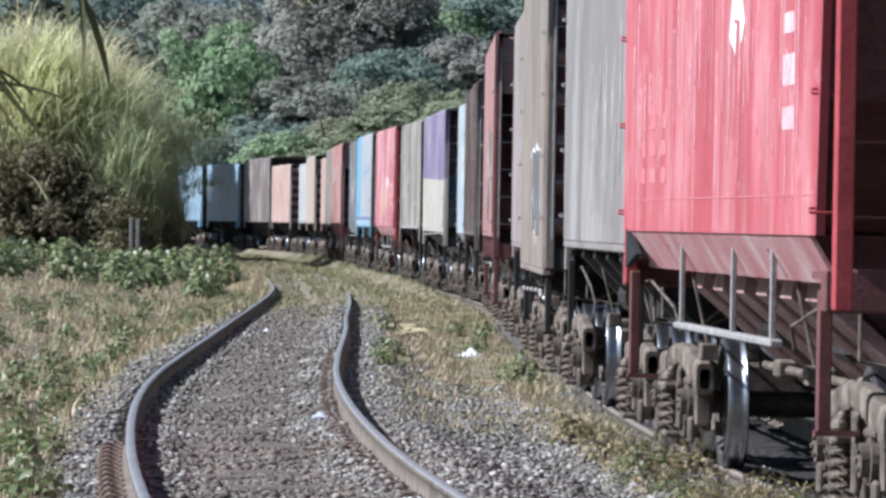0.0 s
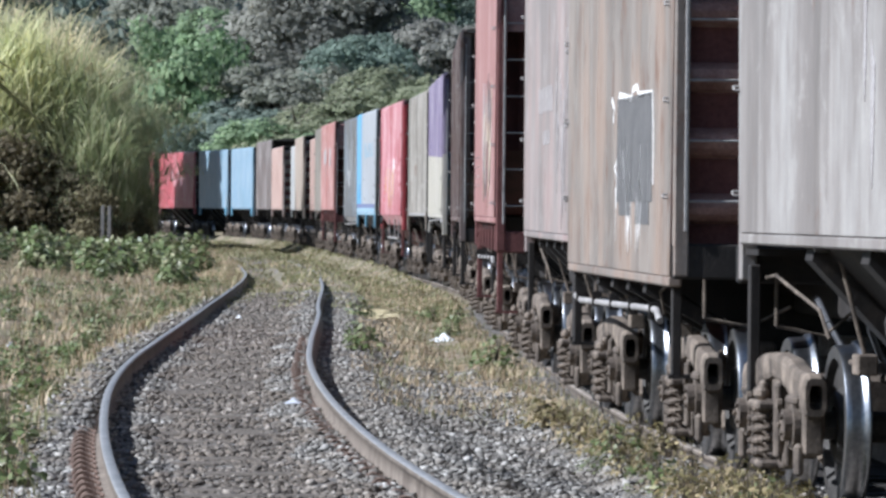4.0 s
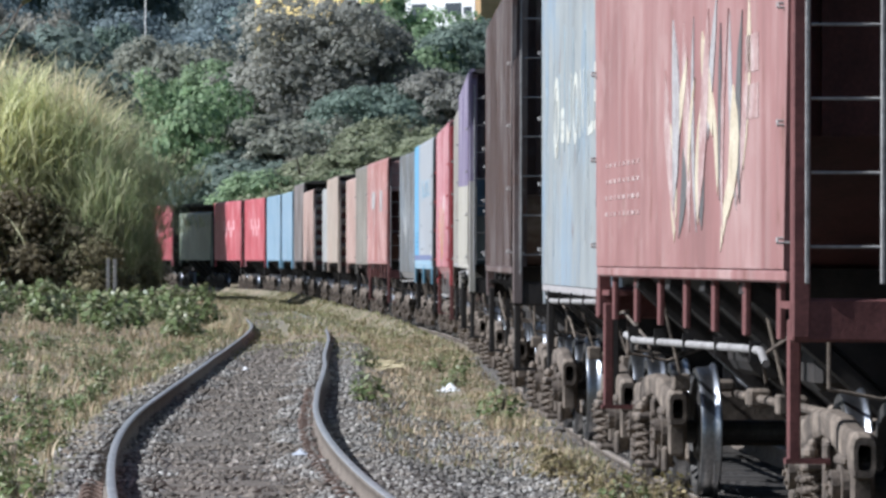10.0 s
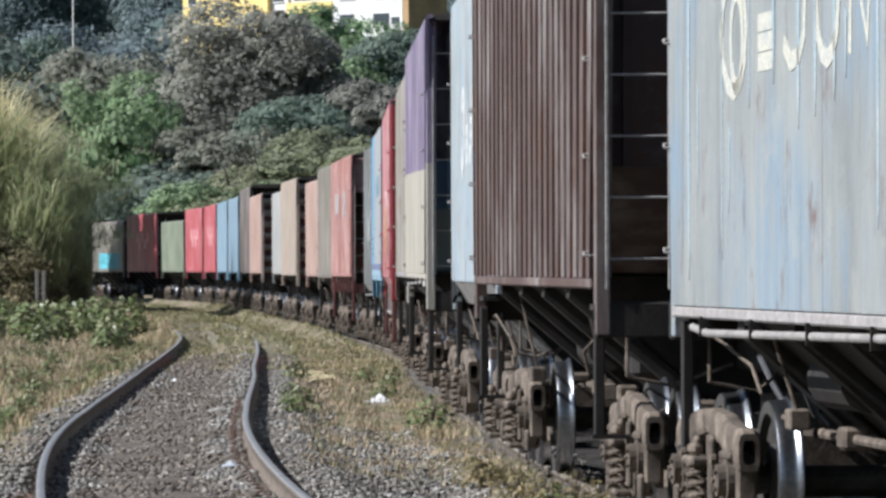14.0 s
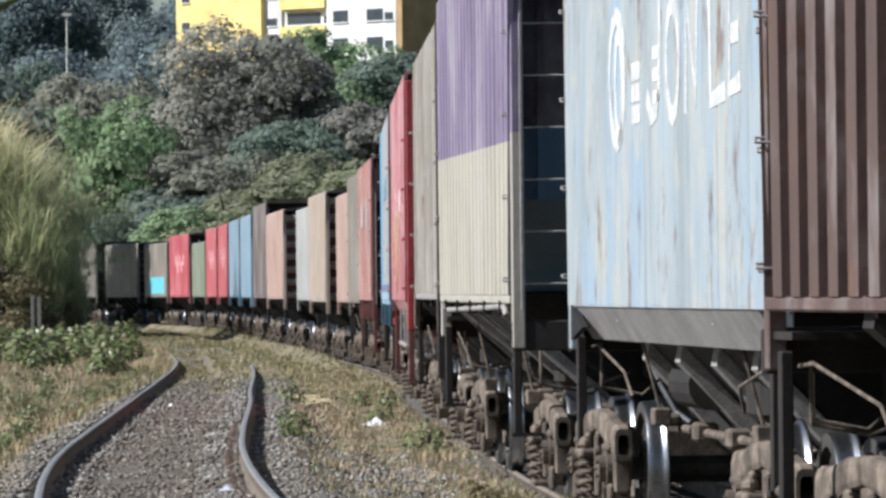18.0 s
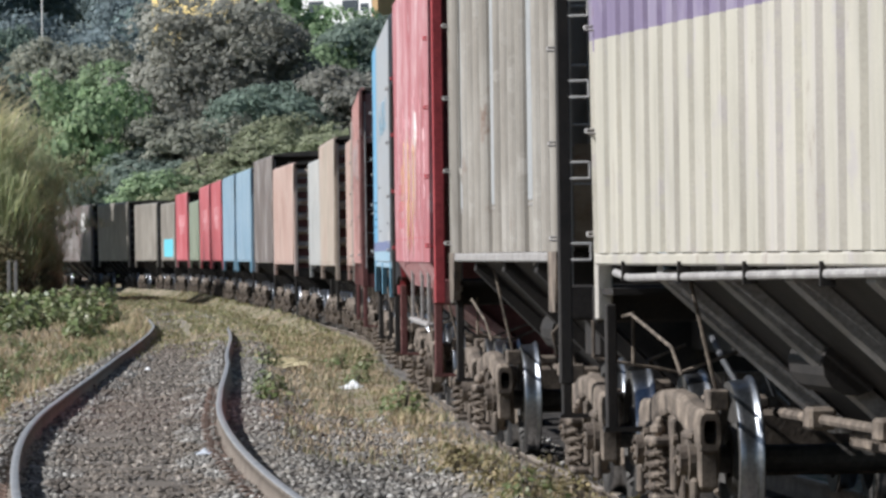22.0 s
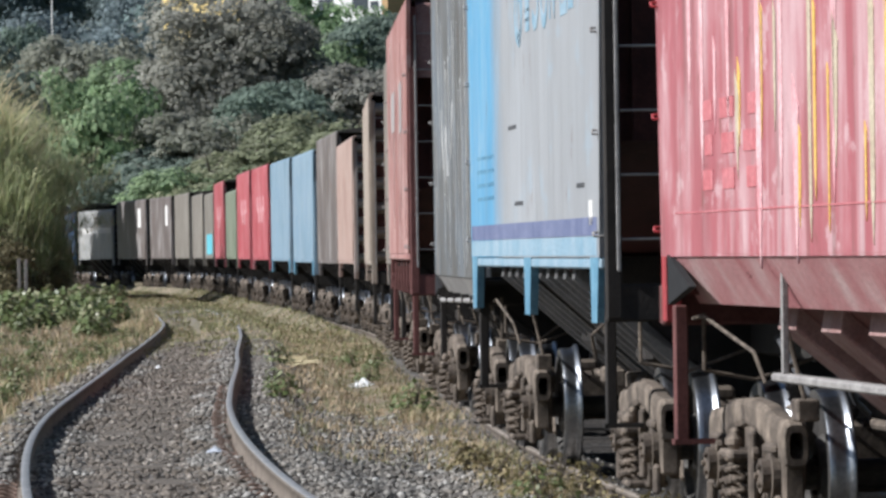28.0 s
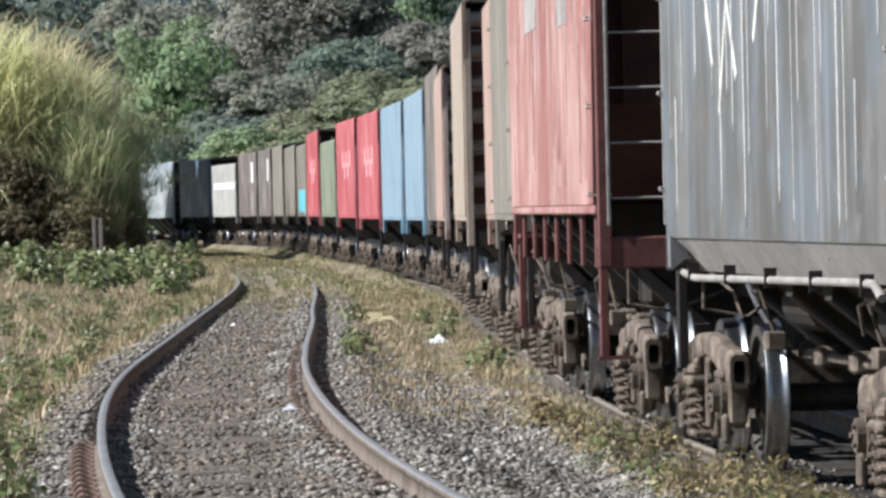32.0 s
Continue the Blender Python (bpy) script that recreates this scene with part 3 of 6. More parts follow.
def side_sheet(w, sg):
    """A side of the body, outer face at x = sg*hw; ribbed, panelled or smooth, top rolled over into the eaves."""
    hw, hl, zb, zt, style = w["hw"], w["hl"], w["zb"], w["zt"], w["style"]
    rng = random.Random(w["n"] * 7 + 3)
    cols = []
    if style == "rib":
        n = w.get("ribs", 22)
        p = 2 * hl / n
        for i in range(n):
            y = -hl + i * p
            cols += [(y, 0.0), (y + p * w.get('peak', 0.42), 0.0), (y + p * (w.get('peak', 0.42) + 0.12), -w.get('deep', 0.06)), (y + p * w.get('turn', 0.9), -w.get('deep', 0.06))]
        cols.append((hl, 0.0))
    elif style == "panel":
        n = w.get("ribs", 10)
        p = 2 * hl / n
        for i in range(n):
            y = -hl + i * p
            d = rng.uniform(-0.002, 0.001)
            cols += [(y, -0.014), (y + 0.015, 0.0), (y + p * 0.5, d), (y + p - 0.015, 0.0)]
        cols += [(hl - 0.0, -0.014)]
    elif style == "round":
        n = w.get("ribs", 14)
        p = 2 * hl / n
        for i in range(n):
            y = -hl + i * p
            r = 0.085
            if i in (3, 8, 13):
                cols += [(y, -r), (y + p / 2, -r)]
                continue
            cols += [(y, -r)] + [(y + p / 2 - r * math.cos(math.pi * j / 8), -r + r * math.sin(math.pi * j / 8)) for j in range(9)]
        cols.append((hl, -0.085))
    else:
        n = 16
        for i in range(n + 1):
            cols.append((-hl + 2 * hl * i / n, rng.uniform(-0.0015, 0.001)))
    hs = [(zb, 0.0), (zb + 0.02, 0.0), (zb + (zt - zb) * 0.3, 0.0005), (zb + (zt - zb) * 0.6, 0.0), (zt - 0.3, 0.0), (zt - 0.06, -0.004), (zt - 0.02, -0.03), (zt, -0.07)]
    flare = w.get("flare", 0.35)
    s = Solid()
    m = len(hs)
    pts = []
    for y, off in cols:
        for z, inn in hs:
            k = (z - zb) / (zt - zb)
            yy = y - flare * k * max(0.0, (-y / hl)) ** 6 + flare * 0.5 * k * max(0.0, y / hl) ** 6
            pts.append((sg * (hw + off * (1 if z < zt - 0.04 else 0.3) + inn + rng.uniform(-0.001, 0.0005)), yy, z))
    nb = len(pts)
    pts += [(x - sg * 0.05, y, z - (0.03 if z > zt - 0.04 else 0)) for x, y, z in pts]
    f = []
    for i in range(len(cols) - 1):
        for j in range(m - 1):
            a, b, c, d = i * m + j, (i + 1) * m + j, (i + 1) * m + j + 1, i * m + j + 1
            f += [(a, b, c, d), (nb + d, nb + c, nb + b, nb + a)]
        a, b = i * m, (i + 1) * m
        f.append((a, nb + a, nb + b, b))
    for i in (0, len(cols) - 1):
        for j in range(m - 1):
            a, d = i * m + j, i * m + j + 1
            f.append((a, d, nb + d, nb + a))
    return s.add(pts, f)


def roof_sheet(w):
    hw, hl, zt = w["hw"], w["hl"], w["zt"]
    s = Solid()
    xs = [(-hw + 0.06, zt - 0.01), (-hw * 0.6, zt + 0.06), (0, zt + 0.1), (hw * 0.6, zt + 0.06), (hw - 0.06, zt - 0.01), (hw - 0.06, zt - 0.06), (-hw + 0.06, zt - 0.06)]
    s.prism(xs, "y", -hl - 0.05, hl + 0.05)
    return s


def end_sheet(w, sg):
    """The end wall, set back under the eaves, sloping in to the hopper below."""
    hw, hl, zb, zt = w["hw"], w["hl"], w["zb"], w["zt"]
    y0, y1 = sg * (hl - w.get("inset", 0.55)), sg * (hl - 2.6)
    s = Solid()
    a = hw - 0.06
    zk = w.get("knee", zb + 0.75)
    s.prism([(y0, zk), (y0, zt - 0.02), (y0 - sg * 0.06, zt - 0.02), (y0 - sg * 0.06, zk)], "x", -a, a)
    s.prism([(y0, zk), (y1, zb - 0.1), (y1 - sg * 0.05, zb - 0.1), (y0 - sg * 0.06, zk)], "x", -a, a)
    return s


def end_ribs(w, sg):
    hw, hl, zb, zt = w["hw"], w["hl"], w["zb"], w["zt"]
    y0, a, zk = sg * (hl - w.get("inset", 0.55)), hw - 0.06, w.get("knee", zb + 0.75)
    for i in range(4):
        x = -a + 0.25 + i * (2 * a - 0.5) / 3
        yield Solid().prism([(y0 + sg * 0.06, zk), (y0 + sg * 0.06, zt - 0.2), (y0 - sg * 0.01, zt - 0.2), (y0 - sg * 0.01, zk)], "x", x - 0.03, x + 0.03)


def ladder_solid(x0, x1, y, z0, z1, n, stiles=True):
    s = Solid()
    if stiles:
        s.box(x0 - 0.012, x0 + 0.012, y - 0.03, y + 0.03, z0, z1)
        s.box(x1 - 0.012, x1 + 0.012, y - 0.03, y + 0.03, z0, z1)
    for i in range(n):
        z = z0 + (i + 0.5) * (z1 - z0) / n
        s.rod((x0, y, z), (x1, y, z), 0.010, 6)
    return s


def make_wagon(w):
    """One hopper wagon at its place in the train."""
    hw, hl, zb, zt, n = w["hw"], w["hl"], w["zb"], w["zt"], w["n"]
    near = n <= 14
    coat, trim = w["coat"], w.get("trim", M_STEEL)
    root = new(w.get("name", "hopper_wagon"), None)
    tagged(root, w["label"], "freight wagon", "wagons of the freight train")
    part("side_panel", side_sheet(w, -1), coat, root, w.get("side_label", ""))
    part("side_panel", side_sheet(w, 1), coat, root)
    part("roof", roof_sheet(w), w.get("roof", M_ROOF), root, "dark weathered roof sheet")
    for sg in (-1, 1):
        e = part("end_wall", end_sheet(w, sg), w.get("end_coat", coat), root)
        if near and sg < 0:
            for r in end_ribs(w, sg):
                part("end_rib", r, w.get("end_coat", coat), e)
    # pale plate paints the sunlit top of an otherwise darkened end
    if w.get("hood"):
        s = Solid().prism([(-hl - 0.16, zt - 0.95), (-hl - 0.12, zt - 0.12), (-hl + 0.3, zt - 0.02), (-hl + 0.3, zt - 0.06), (-hl - 0.08, zt - 0.14), (-hl - 0.12, zt - 0.95)], "x", -hw + 0.12, hw - 0.12)
        part("end_hood", s, w["hood"], root, "upper end plate, sunlight put into its pale pink")
    # frame under the body
    reach = hl + 0.75
    s = Solid().box(-0.2, 0.2, -reach, reach, 0.72, 1.02, bevel=0.02)
    part("centre_sill", s, M_STEEL, root)
    for sg in (-1, 1):
        y = sg * (hl + 0.1)
        s = Solid().box(-hw + 0.02, hw - 0.02, min(y, y + sg * 0.14), max(y, y + sg * 0.14), w.get("head_z", 0.98), w.get("head_z", 0.98) + 0.24, bevel=0.015)
        s.box(-hw + 0.05, hw - 0.05, min(y - sg * 0.6, y), max(y - sg * 0.6, y), 1.16, 1.2)
        part("headstock", s, trim, root)
        s = Solid()
        yy = sg * reach
        s.box(-0.09, 0.09, min(yy - sg * 0.1, yy + sg * 0.35), max(yy - sg * 0.1, yy + sg * 0.35), 0.78, 0.96, bevel=0.03)
        s.box(-0.17, 0.12, min(yy + sg * 0.3, yy + sg * 0.62), max(yy + sg * 0.3, yy + sg * 0.62), 0.74, 1.0, bevel=0.05)
        part("coupler", s, M_STEEL, root)
        for x in (-1, 1):
            s = Solid().box(-0.05, 0.05, -0.06, 0.06, w.get("post_z", 1.0), zt - 0.15, bevel=0.01)
            p = part("corner_post", s, w.get("post", coat), root)
            p.location = (x * (hw - 0.07), sg * (hl - 0.02 + (w.get("flare", 0.35) * 0.6 + w.get("post_gap", 0.0) if sg < 0 else 0.1)), 0)
        if near or sg < 0:
            sh = w.get("step_half", 0.034)
            s = Solid().box(-sh, sh, -0.045, 0.045, w.get("step_z", 0.3), 1.1, bevel=0.008)
            if w.get("tread", True):
                s.box(-0.05, 0.2, -0.05, 0.05, w.get("step_z", 0.3), w.get("step_z", 0.3) + 0.03)
            p = part("step_post", s, w.get("step", M_STEEL), root, w.get("step_label", ""))
            p.location = (-hw + 0.08, sg * (hl - 0.15), 0)
    # ladder on the end that comes first
    yl = -(hl + w.get("flare", 0.35) * 0.6 + 0.02)
    x0, x1, z0, z1, lm = -hw + 0.1, -hw + 0.1 + w.get("ladder_w", 0.42), 1.3, zt - 0.25, w.get("ladder", M_RUNG)
    if near:
        lad = part("ladder", Solid().box(x0 - 0.012, x0 + 0.012, yl - 0.03, yl + 0.03, z0, z1, bevel=0.004), lm, root)
        part("stile", Solid().box(x1 - 0.012, x1 + 0.012, yl - 0.03, yl + 0.03, z0, z1, bevel=0.004), lm, lad)
        for i in range(w.get("rungs", 7)):
            z = z0 + (i + 0.5) * (z1 - z0) / w.get("rungs", 7)
            part("rung", Solid().rod((x0, yl, z), (x1, yl, z), 0.0085, 6), lm, lad)
    else:
        part("ladder", ladder_solid(x0, x1, yl, z0, z1, w.get("rungs", 7)), lm, root)
    if w.get("heavy_post"):
        s = Solid().box(-0.045, 0.045, -0.05, 0.05, 0.55, zt - 0.1, bevel=0.01)
        p = part("end_post", s, M_STEEL, root, "thick black end post")
        p.location = (-hw + 0.02, -(hl + 0.5), 0)
        for i in range(5):
            z = 1.5 + 0.55 * i
            s = Solid().tube([(0.04, -0.06, z), (0.17, -0.1, z), (0.17, -0.1, z - 0.11), (0.04, -0.06, z - 0.11)], 0.009, 6)
            part("grab_handle", s, M_RUNG, p, "dull grey D-shaped grab handle")
    if w.get("slats"):
        s = Solid()
        x0, x1 = -hw + 0.06, -hw + w["slats"]
        ye = -(hl + 0.16)
        for x in (x0, x1):
            s.box(x - 0.03, x + 0.03, ye - 0.02, ye + 0.1, 1.2, zt - 0.2, bevel=0.008)
        for i in range(7):
            z = 1.45 + i * (zt - 1.75) / 6
            s.prism([(ye + 0.10, z - 0.10), (ye + 0.02, z - 0.075), (ye - 0.035, z - 0.03), (ye - 0.045, z + 0.01), (ye - 0.02, z + 0.06), (ye + 0.10, z + 0.11)], "x", x0, x1)
        part("end_sheet", Solid().box(x0, x1, ye + 0.095, ye + 0.12, 1.22, zt - 0.2), C_MAROON, root)
        part("end_frame", s, w["slat_coat"], root, "rusty ribbed end frame with open bays")
    # discharge troughs: sheets sloping in from both sides, stiffened outside
    ht = w.get("trough", hl - 2.3)
    deep = w.get("skirt", 0.0)
    for sg in (-1, 1):
        s = Solid()
        xo, xi, zo, zi = sg * (hw - 0.08 - 0.9 * deep), sg * 0.22, zb - 0.03 - 0.9 * deep, 0.36
        s.prism([(xo, zo), (xi, zi), (xi - sg * 0.04, zi), (xo - sg * 0.08, zo)], "y", -ht, ht)
        sl = part("slope_sheet", s, w.get("slope", M_STEEL), root)
        n_r, rh = w.get("stiff", 4), w.get("rib_half", 0.13)
        for i in range(n_r):
            c = -ht + 0.1 + i * (2 * ht - 0.2) / (n_r - 1)
            s = Solid().prism([(xo + sg * 0.0, zo), (xi + sg * 0.02, zi - 0.01), (xi + sg * 0.16, zi - 0.01), (xo + sg * 0.02, zo - 0.12)], "y", c - rh, c + rh)
            part("stiffener", s, w.get("slope_rib", M_STEEL), sl)
    for sg in (-1, 1):
        s = Solid().prism([(-hw + 0.1, zb), (hw - 0.1, zb), (0.22, 0.36), (-0.22, 0.36)], "y", sg * ht - 0.03, sg * ht + 0.03)
        part("trough_end", s, w.get("slope", M_STEEL), root)
    part("discharge_gate", Solid().box(-0.3, 0.3, -ht + 0.2, ht - 0.2, 0.26, 0.37, bevel=0.02), M_FRAME, root)
    # side sill and what hangs from it
    if w.get("skirt"):
        d = w["skirt"]
        s = Solid().prism([(-hw, zb + 0.015), (-hw + 0.03, zb + 0.015), (-hw + d * 0.75, zb - d), (-hw + d * 0.75 - 0.03, zb - d)], "y", -hl + 0.35, hl - 0.3)
        part("skirt", s, w.get("skirt_coat", coat), root, "bent lower skirt sheet, bare and dented")
        s = Solid().prism([(hl - 0.3, zb - d * 1.02), (hl - 0.3, zb + 0.01), (hl - 1.1, zb - d * 0.62)], "x", -hw - 0.012, -hw + 0.03)
        part("gusset", s, M_PITCH, root, "black triangular end gusset")
    else:
        s = Solid().box(-hw + 0.004, -hw + 0.1, -hl, hl, zb - 0.075, zb - 0.004, bevel=0.012)
        part("side_sill", s, w.get("sill", coat), root)
    for y in w.get("struts", ()):
        hs = w.get("strut_half", 0.03)
        s = Solid().box(-0.018, 0.018, -hs, hs, w.get("strut_z", 0.72), zb, bevel=0.006)
        p = part("strut", s, w.get("strut", trim), root)
        p.location = (-hw + 0.08, y, 0)
    if w.get("struts") and w.get("foot_rail", True):
        s = Solid().box(-hw + 0.04, -hw + 0.12, min(w["struts"]) - 0.2, max(w["struts"]) + 0.2, w.get("strut_z", 0.72) - 0.045, w.get("strut_z", 0.72), bevel=0.01)
        part("lower_rail", s, w.get("strut", trim), root)
    for y0, y1 in w.get("brackets", ()):
        s = Solid().prism([(y0, zb), (y1, zb), (y1 - 0.06, zb - 0.42), (y0 + 0.14, zb - 0.42)], "x", -hw, -hw + 0.06)
        part("bracket", s, w.get("bracket", coat), root)
    if w.get("pipe"):
        z, y0, y1 = w["pipe"]
        s = Solid().tube([(-hw + 0.02, y0, z), (-hw + 0.02, y0 + 0.25, z + 0.07), (-hw + 0.02, y0 + 0.9, z + 0.07), (-hw + 0.02, y1 - 0.6, z + 0.02), (-hw + 0.02, y1, z + 0.05)], 0.024, 10)
        pp = part("pipe", s, M_PIPE, root, "pale grey air pipe under the sill")
        for i in range(5):
            y = y0 + 0.5 + i * (y1 - y0 - 1.0) / 4
            part("pipe_clip", Solid().box(-hw - 0.015, -hw + 0.06, y - 0.012, y + 0.012, z + 0.0, z + 0.12), M_STEEL, pp)
    if near:
        for sg in (-1, 1):
            s = Solid().tube([(-hw + 0.18, sg * hl, 1.02), (-hw + 0.16, sg * (hl - 0.5), 1.04), (-hw + 0.16, sg * (hl - 2.2), 0.86), (-hw + 0.2, sg * (hl - 2.3), 0.7)], 0.011, 6)
            part("brake_rod", s, M_FRAME, root)
            for z in (1.55, 2.2, 2.85, 3.5):
                y = sg * (hl - 0.02) + (-0.02 if sg < 0 else 0.06)
                s = Solid().tube([(-hw + 0.05, y, z), (-hw - 0.035, y, z), (-hw - 0.035, y - 0.03, z - 0.025), (-hw + 0.14, y - 0.03, z - 0.025)], 0.008, 6)
                part("grab_iron", s, w.get("grab", M_PIPE), root)
        for sg in (-1, 1):
            ye = sg * (hl + 0.3)
            pts = [(-0.32, ye - sg * 0.3, 0.86), (-0.34, ye, 0.84), (-0.3, ye + sg * 0.22, 0.7), (-0.2, ye + sg * 0.36, 0.5), (-0.1, ye + sg * 0.5, 0.42)]
            part("air_hose", Solid().tube(pts, 0.022, 7), M_BLACK, root, "black rubber air hose")
            s = Solid().tube([(-hw + 0.25, sg * (hl + 0.05), 1.05), (-hw + 0.25, sg * (hl + 0.05), 0.72), (-hw + 0.55, sg * (hl + 0.05), 0.66), (-0.5, sg * (hl + 0.05), 0.8)], 0.012, 6)
            part("release_rod", s, M_FRAME, root)
            s = Solid().box(-hw + 0.3, -hw + 0.42, sg * (hl - 2.6) - 0.1, sg * (hl - 2.6) + 0.1, 0.5, 0.62, bevel=0.01)
            s.rod((-hw + 0.36, sg * (hl - 2.6), 0.56), (-hw + 0.36, sg * (hl - 2.6) + 0.5, 0.56), 0.016, 6)
            s.rod((-hw + 0.36, sg * (hl - 2.6), 0.6), (-hw + 0.2, sg * (hl - 2.6), zb - 0.1), 0.012, 6)
            part("gate_lever", s, M_FRAME, root)
        s = Solid()
        s.rod((-0.7, 0.9, 0.8), (-0.7, 2.0, 0.8), 0.17, 14)
        part("brake_cylinder", s, M_STEEL, root)
        s = Solid().rod((-0.62, -ht - 0.4, 0.46), (-0.62, ht + 0.4, 0.46), 0.03, 8)
        for y in (-ht * 0.6, 0.3, ht * 0.7):
            s.box(-0.7, -0.54, y - 0.12, y + 0.12, 0.4, 0.53, bevel=0.02)
        part("brake_rigging", s, M_FRAME, root)
        part("air_tank", Solid().box(-0.8, -0.45, -2.0, -1.3, 0.62, 0.95, bevel=0.05), M_STEEL, root)
    for y in (-w.get("bogie_near", hl - 0.85), w.get("bogie_far", hl - 0.85)):
        add_bogie(root, y, near)
    for mk in w.get("marks", ()):
        mk(w, root)
    TRAIN.append((root, w))
    return root


def bars(name, places, mat, label=""):
    """Plain painted bars on the side: (along from the front edge, height, length, tall)."""
    def draw(w, root):
        for u, z, du, dz in places:
            y = -w["hl"] + u
            x = -w["hw"] - w.get("proud", 0.0035)
            part(name, Solid().box(x, max(-w["hw"] + 0.01, x + 0.015), y, y + du, z, z + dz), mat, root, label)
    return draw


def strokes(name, lines, wide, mat, label=""):
    """Painted strokes on the side: each a chain of (along from the front edge, height), mitred at its bends."""
    def draw(w, root):
        x0, x1 = -w["hw"] - w.get("proud", 0.0035), -w["hw"] + 0.01
        for chain in lines:
            c = [Vector(p) for p in chain]
            shut = (c[0] - c[-1]).length < 1e-6
            c = c[:-1] if shut else c
            n, pts, f = len(c), [], []
            for i, p in enumerate(c):
                a = c[i - 1] if i or shut else None
                b = c[(i + 1) % n] if i < n - 1 or shut else None
                da = (p - a).normalized() if a is not None else (b - p).normalized()
                db = (b - p).normalized() if b is not None else da
                d = da + db if (da + db).length > 0.3 else da
                k = Vector((-d.y, d.x)).normalized() * wide * 0.5
                for x in (x0, x1):
                    pts += [(x, -w["hl"] + p.x + k.x, p.y + k.y), (x, -w["hl"] + p.x - k.x, p.y - k.y)]
            for i in range(n if shut else n - 1):
                o, q = 4 * i, 4 * ((i + 1) % n)
                f += [(o, o + 1, q + 1, q), (o + 2, q + 2, q + 3, o + 3), (o, q, q + 2, o + 2), (o + 1, o + 3, q + 3, q + 1)]
            if not shut:
                f += [(0, 2, 3, 1), (4 * n - 4, 4 * n - 3, 4 * n - 1, 4 * n - 2)]
            part(name, Solid().add(pts, f), mat, root, label)
    return draw


def ring(u, z, ru, rz, n=12):
    return [(u + ru * math.cos(2 * math.pi * i / n), z + rz * math.sin(2 * math.pi * i / n)) for i in range(n + 1)]


def rows_of_bars(seed, u0, u1, z0, rows, tall=0.1, gap=0.16, n=5):
    """Small illegible lettering as bars in rows."""
    rng = random.Random(seed)
    out = []
    for r in range(rows):
        for i in range(n):
            a = u0 + (u1 - u0) * i / n
            out.append((a, z0 + r * gap, (u1 - u0) / n * rng.uniform(0.35, 0.7), tall))
    return out


def dabs(name, seed, n, u0, u1, z0, z1, mats, label=""):
    """A cluster of slanting leaf-shaped dabs of spray paint."""
    def draw(w, root):
        rng = random.Random(seed)
        for i in range(n):
            c = u0 + (u1 - u0) * (i + rng.uniform(0.2, 0.8)) / n
            half = (z1 - z0) * rng.uniform(0.16, 0.42)
            zc = rng.uniform(z0 + half, z1 - half)
            wide, lean = rng.uniform(0.07, 0.24), rng.uniform(-0.4, 0.4)
            bow = rng.uniform(-0.2, 0.2)
            ring_pts = []
            for sg in (1, -1):
                for j in range(6):
                    t = (-1 + j * 0.4) * sg
                    ring_pts.append((-w["hl"] + c + lean * t + bow * t * t + sg * wide * (1 - t * t) ** 0.8, zc + half * t))
            x0 = -w["hw"] - w.get("proud", 0.0035) - 0.0015 * (i % 4)
            part(name, Solid().prism(ring_pts[:6] + ring_pts[7:11], "x", x0, -w["hw"] + 0.01), mats[i % len(mats)], root, label)
    return draw


def runs(name, seed, n, u0, u1, z0, z1, mat, label="", wide=0.025):
    """Runs of paint down the side."""
    def draw(w, root):
        rng = random.Random(seed)
        for i in range(n):
            u = u0 + (u1 - u0) * (i + rng.random()) / n
            y = -w["hl"] + u
            a = z0 + (z1 - z0) * rng.random() ** 1.5 * 0.6
            b = a + (z1 - a) * rng.uniform(0.2, 0.9)
            t = wide * rng.uniform(0.5, 1.8)
            x0, x1 = -w["hw"] - w.get("proud", 0.0035), -w["hw"] + 0.01
            s = Solid().prism([(y, b), (y + t, b + t), (y + t * 0.9, a + t), (y + t * 0.5, a - t), (y + t * 0.15, a + t)], "x", x0, x1)
            part(name, s, mat, root, label)
    return draw


M_ROOF = simple("weathered_roof", [(0.3, (0.05, 0.045, 0.04)), (0.7, (0.12, 0.105, 0.09))], 2, 0.85)
TRAIN = []
C_RED = paint("faded_red_paint", (0.39, 0.07, 0.085), (0.62, 0.4, 0.4), 0.03, (0.5, 0.18, 0.195), amount=0.5)
C_REDWASH = paint("washed_out_red_paint", (0.37, 0.11, 0.125), (0.64, 0.5, 0.5), 0.06, (0.54, 0.34, 0.35), amount=0.85)
C_RUSTEND = simple("rusty_pink_end_paint", [(0.3, (0.2, 0.1, 0.08)), (0.55, (0.32, 0.19, 0.16)), (0.75, (0.42, 0.31, 0.27))], 4, 0.8)
C_GREY = paint("faded_grey_paint", (0.21, 0.185, 0.17), (0.42, 0.39, 0.36), 0.12, (0.33, 0.31, 0.29), amount=0.6)
C_RUSTY = paint("rusty_grey_paint", (0.2, 0.17, 0.148), (0.36, 0.32, 0.28), 0.4, (0.28, 0.235, 0.2), amount=0.5, blot=(0.27, 0.19, 0.145))
C_PALE = paint("pale_grey_paint", (0.235, 0.2, 0.185), (0.44, 0.415, 0.4), 0.2, (0.33, 0.275, 0.255), amount=0.65, blot=(0.31, 0.22, 0.2))
C_PINK = paint("chalky_pink_paint", (0.29, 0.14, 0.13), (0.44, 0.32, 0.29), 0.15, (0.38, 0.235, 0.215), amount=0.5)
C_BLUEGREY = paint("worn_blue_grey_paint", (0.27, 0.285, 0.285), (0.4, 0.39, 0.35), 0.18, (0.34, 0.34, 0.31), amount=0.55, blot=(0.2, 0.275, 0.35))
